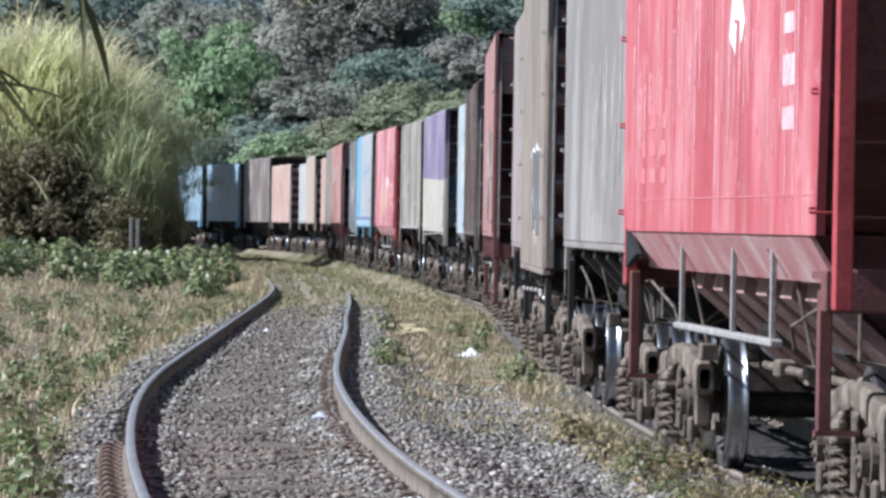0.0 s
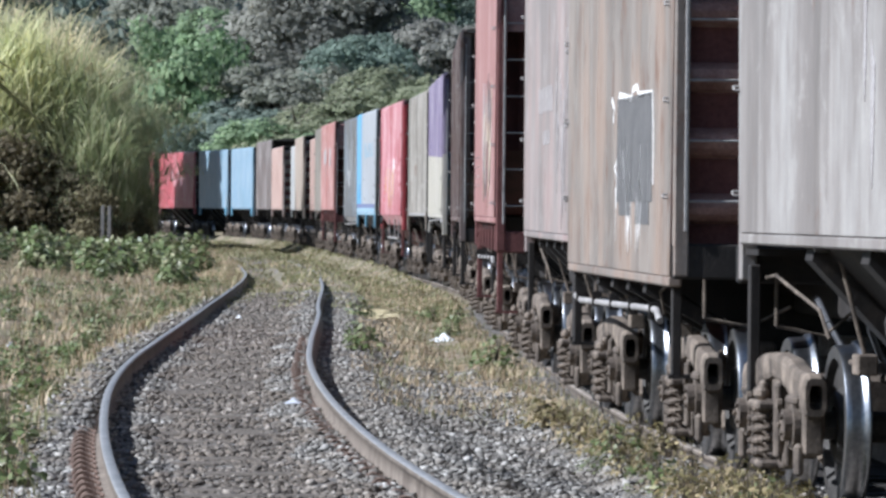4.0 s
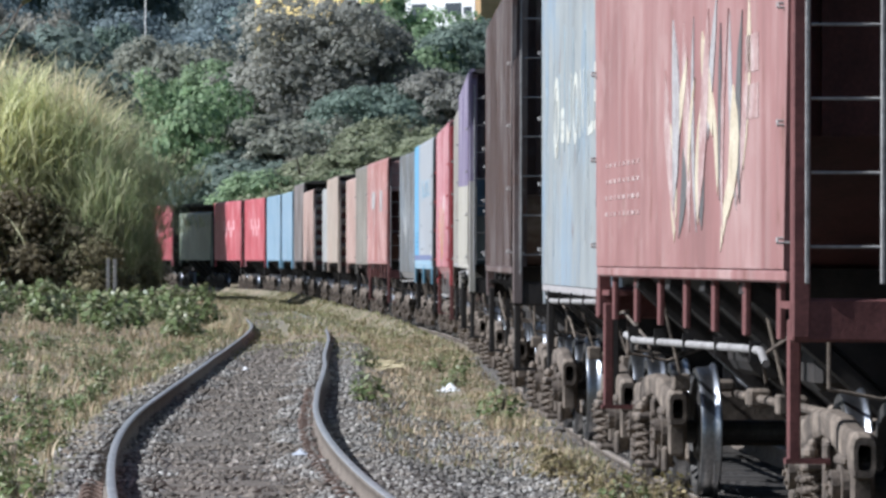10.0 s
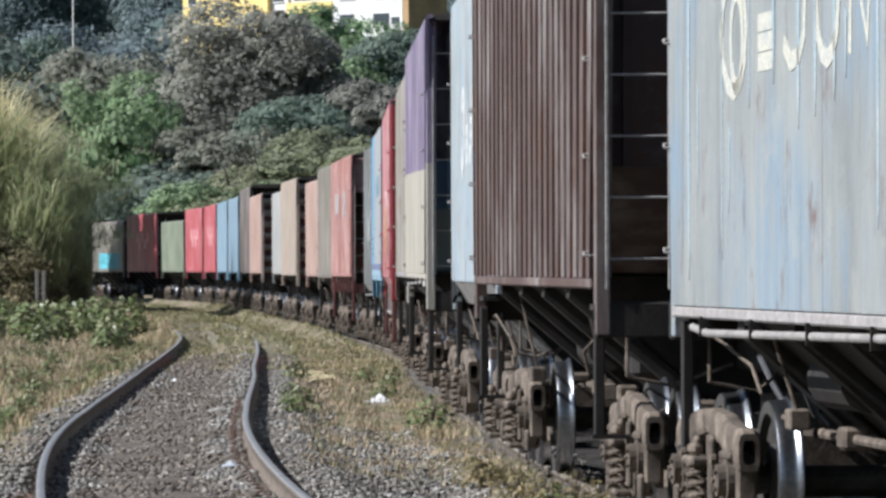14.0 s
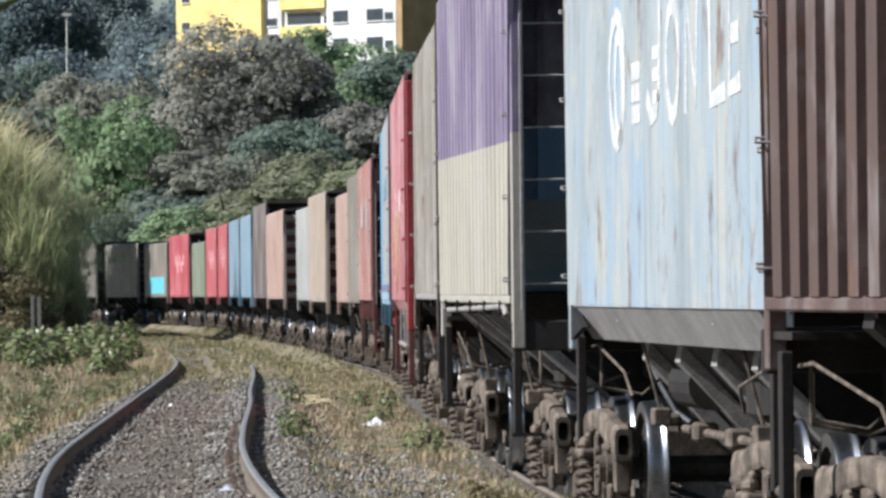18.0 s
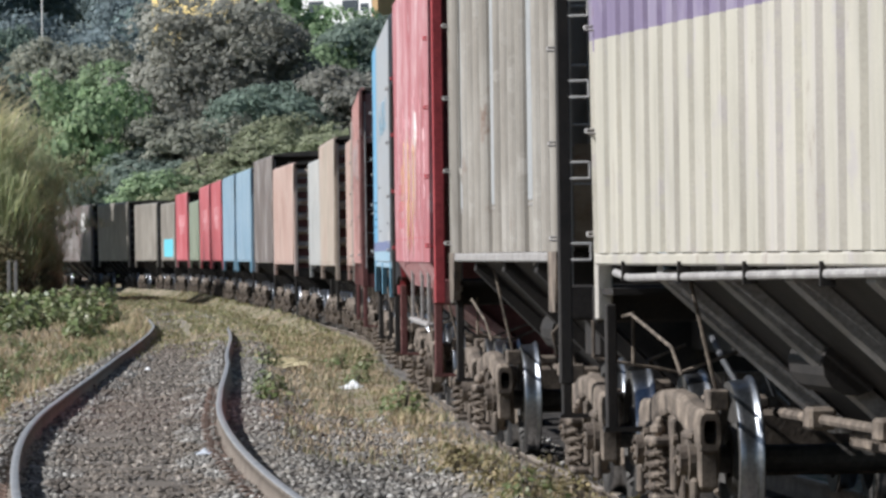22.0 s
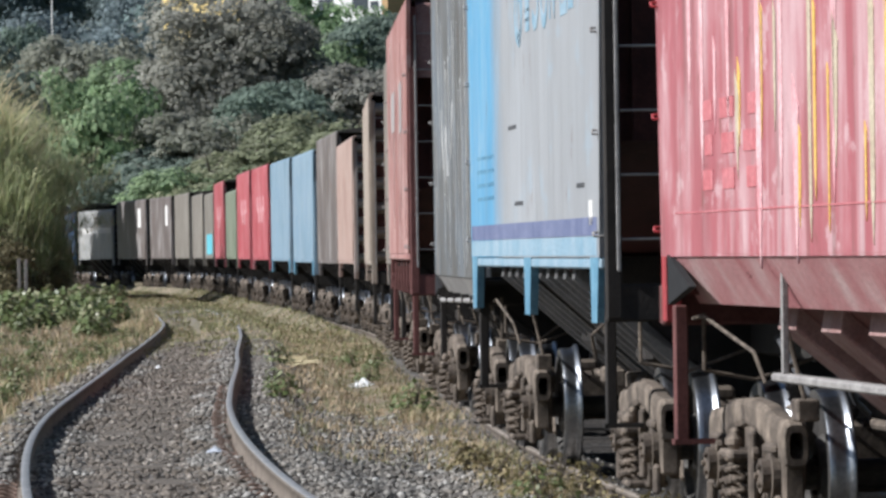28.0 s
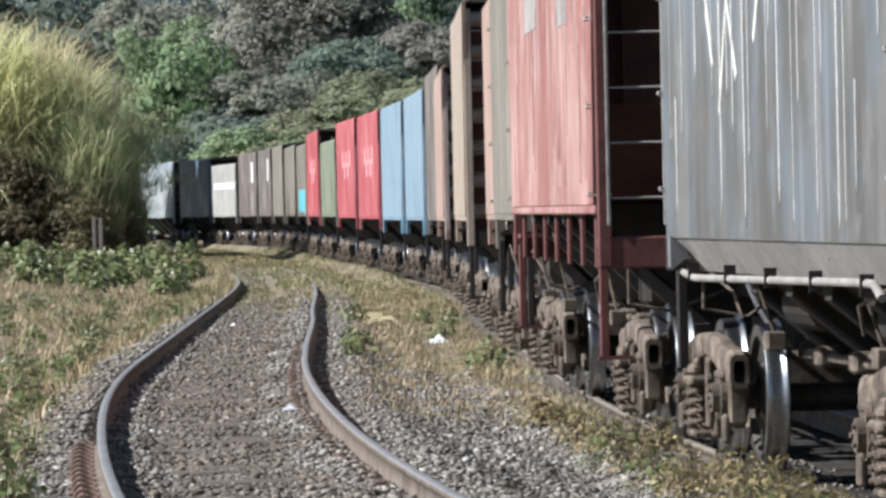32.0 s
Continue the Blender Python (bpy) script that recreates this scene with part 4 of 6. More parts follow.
C_BROWN = paint("maroon_brown_paint", (0.105, 0.068, 0.06), (0.15, 0.105, 0.092), 0.3, amount=0.35)
C_SKY = paint("pale_blue_paint", (0.33, 0.375, 0.4), (0.5, 0.46, 0.37), 0.3, (0.47, 0.44, 0.37), amount=0.6, blot=(0.27, 0.37, 0.47))
C_PURPLE = paint("purple_and_cream_paint", (0.19, 0.15, 0.235), (0.32, 0.27, 0.35), 0.06, None, (2.69, (0.42, 0.39, 0.325), 0.012), amount=0.4)
C_CORR = paint("stone_grey_paint", (0.24, 0.216, 0.185), (0.42, 0.4, 0.36), 0.12, (0.33, 0.305, 0.27), amount=0.6)
C_BLUE = paint("light_blue_paint", (0.2, 0.3, 0.38), (0.42, 0.45, 0.46), 0.1, (0.3, 0.37, 0.41), amount=0.7, blot=(0.17, 0.27, 0.37))
C_BLUEWHITE = paint("light_blue_and_white_paint", (0.1, 0.3, 0.48), (0.45, 0.48, 0.51), 0.05, (0.15, 0.34, 0.48), None, (3.4, 0.7, (0.33, 0.335, 0.345)), 0.45)
C_SILVER = paint("bare_grey_sheet", (0.105, 0.102, 0.098), (0.3, 0.295, 0.285), 0.14, (0.16, 0.155, 0.15), amount=0.6, blot=(0.14, 0.168, 0.2))
C_REDBROWN = paint("red_oxide_paint", (0.33, 0.14, 0.125), (0.6, 0.5, 0.47), 0.1, (0.5, 0.3, 0.27), amount=0.8)
C_OLIVE = paint("olive_grey_paint", (0.19, 0.17, 0.145), (0.36, 0.33, 0.29), 0.15, (0.27, 0.245, 0.21), amount=0.7)
C_ORANGE = paint("faded_salmon_paint", (0.38, 0.25, 0.21), (0.6, 0.54, 0.49), 0.2, (0.46, 0.36, 0.31), amount=0.8, blot=(0.36, 0.22, 0.18))
C_CREAM = paint("dirty_cream_paint", (0.36, 0.3, 0.245), (0.58, 0.53, 0.46), 0.3, (0.46, 0.38, 0.32), amount=0.75, blot=(0.32, 0.22, 0.175))
C_WHITE = paint("dirty_white_paint", (0.34, 0.34, 0.33), (0.54, 0.54, 0.52), 0.2, (0.42, 0.4, 0.37), amount=0.7)
C_DARK = paint("dark_grey_brown_paint", (0.135, 0.112, 0.104), (0.22, 0.19, 0.175), 0.2)
C_GREEN = paint("dull_green_paint", (0.17, 0.2, 0.145), (0.36, 0.37, 0.3), 0.2, (0.26, 0.28, 0.215), amount=0.7)
# blue coat darkened to hold the shade that falls on wagon 32
C_NAVY = paint("shade_dark_blue_paint", (0.03, 0.06, 0.13), (0.12, 0.16, 0.22), 0.1)
C_DUSTYPINK = simple("dusty_pink_frame_paint", [(0.3, (0.24, 0.12, 0.11)), (0.7, (0.38, 0.25, 0.23))], 4, 0.75)
C_NAVY_END = paint("dark_blue_over_maroon_end", (0.04, 0.02, 0.035), (0.1, 0.07, 0.09), 0.1, None, (2.75, (0.11, 0.19, 0.27), 0.0), amount=0.2)
C_MAROON = simple("maroon_frame_paint", [(0.3, (0.09, 0.03, 0.028)), (0.7, (0.17, 0.065, 0.058))], 4, 0.7)
C_REDTRIM = simple("red_frame_paint", [(0.3, (0.26, 0.03, 0.035)), (0.7, (0.42, 0.06, 0.065))], 4, 0.6)
C_BLUETRIM = simple("blue_frame_paint", [(0.3, (0.07, 0.19, 0.29)), (0.7, (0.17, 0.33, 0.43))], 4, 0.6)


def W(n, at, hl, o, zb, zt, style, coat, label, **more):
    return dict(n=n, at=at, hl=hl, hw=0.835 + o, zb=zb, zt=zt, style=style, coat=coat, label=label, **more)


M_GHOST = simple("chalky_overpaint", [(0.3, (0.26, 0.235, 0.225)), (0.6, (0.36, 0.335, 0.325)), (0.75, (0.46, 0.43, 0.42))], 5, 0.8)
M_WORNWHITE = simple("worn_white_paint", [(0.35, (0.42, 0.44, 0.45)), (0.6, (0.6, 0.6, 0.58)), (0.75, (0.7, 0.7, 0.68))], 6, 0.75)
M_PINKCHALK = simple("pink_chalk_paint", [(0.35, (0.58, 0.27, 0.285)), (0.7, (0.72, 0.5, 0.5))], 5, 0.75)
M_REDLETTER = simple("faint_red_letter_paint", [(0.35, (0.44, 0.115, 0.125)), (0.7, (0.52, 0.2, 0.21))], 7, 0.75)
M_DUSTCHALK = simple("dusty_chalk_paint", [(0.35, (0.3, 0.17, 0.155)), (0.7, (0.46, 0.36, 0.33))], 5, 0.75)
M_CREAMY = simple("cream_spray_paint", [(0.3, (0.4, 0.32, 0.22)), (0.7, (0.58, 0.51, 0.38))], 4, 0.75)
M_YELLOW = simple("ochre_spray_paint", [(0.3, (0.6, 0.36, 0.07)), (0.7, (0.72, 0.5, 0.14))], 4, 0.7)
M_CYAN = simple("cyan_spray_paint", [(0.3, (0.08, 0.38, 0.46)), (0.7, (0.16, 0.5, 0.58))], 4, 0.7)
M_NAVY = simple("dark_blue_stripe_paint", [(0.3, (0.1, 0.12, 0.22)), (0.7, (0.19, 0.21, 0.32))], 3, 0.6)
M_PALEBLUE = simple("pale_blue_band_paint", [(0.3, (0.18, 0.31, 0.4)), (0.7, (0.33, 0.42, 0.48))], 3, 0.6)
M_PANEL = simple("pale_grey_blue_panel", [(0.3, (0.27, 0.275, 0.275)), (0.7, (0.38, 0.385, 0.38))], 1.2, 0.6)
M_SKIRT = simple("bare_skirt_sheet", [(0.3, (0.2, 0.19, 0.18)), (0.6, (0.3, 0.285, 0.27)), (0.8, (0.4, 0.35, 0.32))], 2, 0.6, bump=0.3)
M_EMBLEM = simple("worn_cream_emblem_paint", [(0.3, (0.4, 0.42, 0.4)), (0.55, (0.52, 0.5, 0.42)), (0.75, (0.32, 0.36, 0.38))], 5, 0.75)
M_PATCH = simple("worn_grey_blue_patch", [(0.3, (0.26, 0.34, 0.38)), (0.7, (0.38, 0.42, 0.43))], 3, 0.75)
M_SLATE = simple("slate_grey_spray", [(0.3, (0.085, 0.082, 0.08)), (0.7, (0.135, 0.128, 0.124))], 4, 0.7)
M_REDSKIRT = simple("scuffed_red_skirt", [(0.3, (0.36, 0.125, 0.13)), (0.52, (0.43, 0.22, 0.215)), (0.75, (0.55, 0.42, 0.4))], 1.6, 0.65, bump=0.3)
RED_FRAME = dict(skirt=0.27, skirt_coat=M_REDSKIRT, struts=(-3.0, -1.0, 2.0), strut_z=0.78, strut_half=0.02, trim=C_MAROON, strut=M_PIPE, step=C_MAROON, step_half=0.038, post=C_REDTRIM, post_gap=0.4, ladder=C_MAROON, grab=C_REDTRIM, slope=C_MAROON, slope_rib=C_DUSTYPINK, stiff=6, rib_half=0.27, end_coat=C_MAROON)
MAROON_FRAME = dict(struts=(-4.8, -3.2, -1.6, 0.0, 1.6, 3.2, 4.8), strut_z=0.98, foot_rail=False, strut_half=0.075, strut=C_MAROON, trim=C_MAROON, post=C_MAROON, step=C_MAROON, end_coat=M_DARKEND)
RED_MARKS = (bars("seam", [(0.05, 1.62, 10.6, 0.008)], M_REDLETTER, "scuffed horizontal seam"), bars("lettering", [(1.0, 2.0, 0.5, 0.13), (1.0, 2.25, 0.5, 0.18), (1.05, 2.55, 0.45, 0.12)], M_PINKCHALK, "worn pale lettering"),
             strokes("emblem", [[(3.5, 2.62), (3.65, 2.8), (4.0, 2.82), (4.1, 2.66), (3.85, 2.6)]], 0.2, M_WHITE, "worn white emblem"),
             bars("lettering", rows_of_bars(3, 7.9, 10.0, 1.74, 3, 0.11, 0.19, 3), M_REDLETTER, "faint worn lettering"))


def worn_emblem(u0, k, z0, z1):
    """An oval, three short bars and a row of worn upright strokes."""
    h, zm = z1 - z0, (z0 + z1) / 2
    at = lambda chain: [(u0 + u * k, z0 + v * h) for u, v in chain]
    out = [ring(u0 + 6.1 * k, zm, 0.42 * k, h * 0.62), ring(u0 + 6.0 * k, zm - 0.05, 0.2 * k, h * 0.5)]
    out += [at([(4.85, 0.12 + 0.2 * i), (5.3, 0.12 + 0.2 * i)]) for i in range(3)]
    out += [at([(3.85, 1.1), (3.9, 0.3), (4.05, 0.1), (4.3, 0.05), (4.5, 0.25)]), ring(u0 + 3.25 * k, zm, 0.3 * k, h * 0.5)]
    out += [at([(2.65, 0.0), (2.6, 1.0), (2.2, 0.1), (2.1, 1.05)]), at([(1.6, 1.0), (1.55, 0.05), (0.95, 0.1)]), at([(0.35, 0.15), (0.8, 0.1), (0.75, 1.0), (0.3, 0.95)]), at([(0.4, 0.55), (0.78, 0.55)])]
    return out


WAGONS = [
    W(0, 34.5, 5.45, .62, 1.40, 4.4, "plain", C_RED, "faded red steel hopper wagon with pale paint runs", **RED_FRAME,
      marks=RED_MARKS + (runs("paint_run", 1, 44, 0.5, 10.4, 1.62, 3.2, M_PINKCHALK, "thin pale runs of paint", 0.024),)),
    W(1, 47.5, 5.3, .38, 1.3, 4.4, "plain", C_GREY, "plain grey-brown steel hopper wagon",
      marks=(bars("overpaint", [(0.5, 2.5, 0.8, 0.5)], M_GHOST, "pale overpainted patch"), runs("paint_run", 41, 12, 0.4, 6.2, 1.5, 3.4, M_GHOST, "pale smears down the sheet", 0.1))),
    W(2, 60.3, 4.5, .5, 1.0, 4.4, "panel", C_RUSTY, "rust-streaked grey wagon with black spray-painted panel", slats=0.78, slat_coat=C_RUSTEND, end_coat=C_MAROON, pipe=(0.68, -3.8, 3.8), bogie_far=2.7, ribs=12, stiff=4,
      marks=(bars("spray_panel", [(1.2, 1.5, 2.9, 0.77), (1.4, 1.34, 1.1, 0.165), (2.9, 1.4, 1.0, 0.105)], M_SLATE, "dark spray-painted panel"), strokes("outline", [[(1.1, 1.62), (1.12, 2.0), (1.2, 2.26), (2.3, 2.27), (2.42, 2.33), (2.75, 2.32), (2.85, 2.25), (3.9, 2.3), (4.0, 2.22), (4.1, 1.8), (4.3, 1.76), (4.1, 1.7), (4.15, 1.45)], [(2.1, 1.9), (2.2, 1.66), (2.0, 1.52), (2.15, 1.25)], [(3.0, 1.72), (2.9, 1.5), (3.05, 1.3)], [(4.6, 2.28), (4.35, 2.2), (4.45, 2.1)]], 0.05, M_WHITE, "white sprayed outline"),
             runs("paint_run", 5, 11, 1.3, 4.2, 1.15, 2.0, M_WHITE, "white runs of paint", 0.04))),
    W(3, 71.4, 4.8, .38, 1.235, 4.4, "plain", C_PALE, "pale pinkish-grey smooth-sided hopper wagon",
      marks=(bars("overpaint", [(3.3 + 0.52 * i, 2.38 + 0.02 * (i % 2), 0.3, 0.24) for i in range(6)] + [(3.8 + 0.4 * i, 2.08, 0.24, 0.13) for i in range(4)], M_GHOST, "pale ghost lettering"), runs("paint_run", 8, 12, 0.3, 2.6, 1.35, 3.2, M_GHOST, "pale smears down the sheet", 0.07))),
    W(4, 84.7, 5.5, .62, 1.38, 4.4, "plain", C_PINK, "chalky pink hopper wagon with maroon frame and ladder", **MAROON_FRAME, hood=C_DUSTYPINK, pipe=(0.84, -4.6, 3.4),
      marks=(dabs("graffiti_dab", 61, 22, 1.5, 5.9, 1.42, 3.1, (M_CREAMY, M_DUSTCHALK, M_SLATE, M_CREAMY, M_GHOST), "cream and grey dab of spray paint"),
             bars("lettering", [(1.1, 2.25, 0.6, 0.2), (1.1, 2.52, 0.6, 0.22)], M_DUSTCHALK), bars("lettering", rows_of_bars(6, 7.8, 10.4, 1.75, 4, 0.03, 0.12, 8), M_DUSTCHALK, "small worn lettering"))),
    W(5, 97.4, 5.0, .38, 1.2, 4.4, "panel", C_BLUEGREY, "worn blue-grey hopper wagon with big pale faded letters", pipe=(1.02, -4.4, 4.2), ribs=9, sill=M_GHOST,
      marks=(strokes("faded_emblem", worn_emblem(0.7, 1.1, 2.5, 3.05), 0.1, M_EMBLEM, "big pale worn emblem strokes"), runs("worn_run", 51, 14, 0.5, 9.5, 1.4, 3.6, M_PATCH, "worn streak down the sheet", 0.07),
             bars("data_plate", [(0.25, 1.48, 0.22, 0.16)], M_BLACK))),
    W(6, 110.5, 5.7, .62, 1.38, 4.4, "rib", C_BROWN, "brown hopper wagon with vertically corrugated sides", ribs=23, deep=0.13, peak=0.5, turn=0.985, trim=M_STEEL),
    W(7, 122.8, 5.1, .38, 1.32, 4.4, "panel", C_SKY, "pale blue ribbed hopper wagon with big white letters", ribs=16, skirt=0.24, skirt_coat=M_SKIRT, slope_rib=M_PIPE, stiff=4,
      marks=(strokes("faded_emblem", worn_emblem(0.5, 1.05, 2.5, 3.2), 0.12, M_WORNWHITE, "big white worn emblem strokes"), bars("lettering", [(4.6, 2.62 + 0.14 * i, 0.3, 0.08) for i in range(3)], M_WHITE))),
    W(8, 136.2, 5.75, .62, 1.42, 4.4, "rib", C_PURPLE, "corrugated hopper wagon, purple above and cream below", ribs=20, deep=0.1, peak=0.62, pipe=(1.25, -5.2, 4.9), end_coat=C_NAVY_END, slope_rib=M_PIPE, stiff=4),
    W(9, 150.5, 5.55, .55, 1.45, 4.4, "round", C_CORR, "stone-grey hopper wagon with deep vertical ribs", flare=0.03, ribs=15, proud=-0.079, sill=M_PIPE, brackets=((-5.6, -4.9), (4.9, 5.6)), bracket=M_FRAME, stiff=3, heavy_post=True,
      marks=(bars("pale_panel", [(0.74 * i + 0.1 - 0.37 * (i not in (3, 8, 13)), 1.84, 0.54, 2.45) for i in range(1, 15)], M_PANEL, "pale painted panel between ribs"),
             bars("bolt_head", [(0.74 * i + 0.33 + 0.1 * (j % 2), 1.95 + 0.2 * j, 0.07, 0.022) for i in (3, 8, 13) for j in range(10)], M_BLACK, "dark bolt head"),
             bars("seam", [(0.05, 1.80, 11.0, 0.014)], M_PIPE, "riveted lower seam"))),
    W(10, 164.0, 5.6, .62, 1.38, 4.4, "plain", C_REDWASH, "faded red hopper wagon with yellow and white paint runs", **RED_FRAME, bogie_near=5.5,
      marks=RED_MARKS + (runs("paint_run", 12, 16, 0.6, 10.6, 1.5, 3.4, M_PINKCHALK, "pale runs of paint", 0.11), runs("paint_run", 13, 7, 4.2, 8.4, 1.5, 2.8, M_YELLOW, "ochre runs of paint", 0.06), runs("paint_run", 14, 6, 3.6, 8.8, 1.45, 2.9, M_CREAMY, "cream runs of paint", 0.1))),
    W(11, 178.0, 5.35, .62, 1.39, 4.4, "plain", C_BLUEWHITE, "light blue and white hopper wagon with a dark blue stripe", post=M_STEEL, end_coat=M_DARKEND, brackets=((-5.3, -4.75), (-0.35, 0.25), (4.75, 5.3)), bracket=C_BLUETRIM, stiff=10, rib_half=0.1, slope_rib=M_SLATE, sill=M_PALEBLUE,
      struts=(), marks=(bars("stripe", [(0.1, 1.53, 10.5, 0.12)], M_NAVY, "dark blue stripe"), bars("band", [(0.1, 1.40, 10.5, 0.125)], M_PALEBLUE, "pale blue band"), bars("data_plate", [(0.35, 1.6, 0.25, 0.16)], M_WHITE),
             bars("lettering", rows_of_bars(9, 8.3, 10.0, 1.85, 4, 0.03, 0.11, 8), C_BLUETRIM), bars("lettering", [(5.6, 1.78, 0.7, 0.03), (6.1, 2.36, 0.7, 0.03), (0.9, 1.85, 0.5, 0.03)], M_BLACK),
             strokes("faded_emblem", worn_emblem(1.2, 0.75, 3.05, 3.4), 0.1, M_PALEBLUE, "faint blue-grey emblem strokes"))),
    W(12, 191.0, 4.75, .42, 1.21, 4.4, "plain", C_SILVER, "bare grey hopper wagon covered in pale paint runs", skirt=0.22, skirt_coat=M_SKIRT, pipe=(0.93, -4.2, 4.0),
      marks=(runs("paint_run", 21, 26, 0.3, 9.2, 1.3, 4.2, M_WORNWHITE, "pale runs of paint", 0.03), strokes("graffiti_stroke", [[(6.6, 2.0), (6.2, 2.7), (5.8, 2.2)], [(7.3, 2.9), (6.9, 2.3)], [(5.0, 2.4), (4.6, 2.9)]], 0.07, M_WHITE))),
    W(13, 204.5, 5.5, .62, 1.46, 4.4, "plain", C_REDBROWN, "faded red-oxide hopper wagon with maroon ladder end", **MAROON_FRAME, hood=C_DUSTYPINK,
      marks=(runs("paint_run", 31, 16, 0.5, 10.3, 1.7, 4.3, M_DUSTCHALK, "pale runs of paint", 0.09), bars("overpaint", [(2.5, 2.9, 1.3, 0.6), (6.5, 3.0, 1.8, 0.5)], M_GHOST))),
]
for _n, _at, _hl, _coat, _style, _label in (
        (14, 215.3, 4.4, C_OLIVE, "panel", "olive-grey panelled hopper wagon with dark roof"),
        (15, 225.0, 4.1, C_ORANGE, "plain", "faded salmon steel hopper wagon"),
        (16, 234.6, 4.5, C_CREAM, "plain", "dirty cream hopper wagon with ribbed end frame"),
        (17, 246.2, 5.3, C_WHITE, "plain", "dirty white hopper wagon"),
        (18, 260.3, 5.4, C_ORANGE, "plain", "salmon and cream hopper wagon with ribbed end frame"),
        (19, 273.9, 5.5, C_DARK, "plain", "tall dark grey-brown covered wagon"),
        (20, 287.3, 5.4, C_BLUE, "plain", "light blue steel hopper wagon"),
        (21, 300.2, 5.4, C_BLUE, "plain", "light blue steel hopper wagon"),
        (22, 313.2, 5.4, C_RED, "plain", "red hopper wagon with pale lettering bars"),
        (23, 326.3, 5.4, C_RED, "plain", "red hopper wagon with pale lettering bars"),
        (24, 338.6, 5.2, C_GREEN, "plain", "dull green hopper wagon"),
        (25, 351.9, 5.3, C_RED, "plain", "red hopper wagon with dark open end"),
        (26, 363.6, 4.7, C_OLIVE, "panel", "grey-olive hopper wagon with cyan paint patch"),
        (27, 376.8, 5.3, C_OLIVE, "panel", "plain grey-olive steel hopper wagon"),
        (28, 391.0, 5.4, C_OLIVE, "plain", "plain grey steel hopper wagon"),
        (29, 404.6, 5.5, C_DARK, "plain", "dark brown steel wagon with a white strip"),
        (30, 418.1, 5.5, C_DARK, "plain", "dark brown steel wagon with a white strip"),
        (31, 431.2, 5.3, C_WHITE, "plain", "pale grey wagon with a white band"),
        (32, 443.3, 5.3, C_NAVY, "plain", "dark blue covered steel wagon"),
        (33, 456.7, 5.3, C_SKY, "plain", "white and pale blue wagon")):
    _more = dict(slats=0.6, slat_coat=C_CREAM) if _n in (16, 18) else {}
    if _n in (22, 23, 25):
        _more["marks"] = (bars("lettering", [(2.5 + 1.0 * i, 2.9 - 0.35 * (i % 2), 0.55, 0.5) for i in range(5)], M_PINKCHALK, "worn pale lettering"),)
    if _n in (20, 21):
        _more.update(brackets=((-5.4, -4.75), (4.75, 5.4)), bracket=C_BLUETRIM)
    if _n == 26:
        _more["marks"] = (bars("spray_panel", [(0.8, 1.5, 6.5, 0.85)], M_CYAN, "cyan spray-painted patch"),)
    if _n in (29, 30):
        _more["marks"] = (bars("strip", [(1.6, 2.95, 1.1, 1.0)], M_WHITE, "white painted strip"),)
    if _n == 31:
        _more["marks"] = (bars("band", [(0.2, 2.75, 9.5, 0.3)], M_WHITE, "white band"),)
    # near-black ends: the shade between wagons is put into the coat
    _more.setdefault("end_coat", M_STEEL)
    WAGONS.append(W(_n, _at, _hl, {15: .36, 16: .62, 17: .34, 18: .6}.get(_n, .5), 1.4, {15: 4.15, 16: 4.3, 17: 4.1, 18: 4.15, 19: 4.6, 24: 3.9, 26: 4.1, 27: 4.2, 31: 4.0}.get(_n, 4.4), _style, _coat, _label, **_more))
for _w in WAGONS:
    make_wagon(_w)


def train_pose(s):
    a, b = on_line(s - 4.1, TRAIN_MID), on_line(s + 4.1, TRAIN_MID)
    c = (a + b) / 2
    return pose(c[0], c[1], c[2], 0, 0, math.degrees(math.atan2(-(b[0] - a[0]), b[1] - a[1])))


def motions():
    for root, w in TRAIN:
        walk(root, [(t, train_pose(w["at"] - gone(t))) for t in range(33)])
    for root, at, swing in FRONDS:
        walk(root, [(t, pose(at[0], at[1], at[2], 0, droop, 5 * math.sin(t))) for t, droop in swing])
    turn = [(i * 0.1, math.degrees(gone(i * 0.1) / (WHEEL_R * BIG))) for i in range(321)]
    for w in SPUN:
        p = w.location.copy()
        walk(w, [(t, Matrix.Translation(p) @ Matrix.Rotation(radians(a), 4, "X")) for t, a in turn])

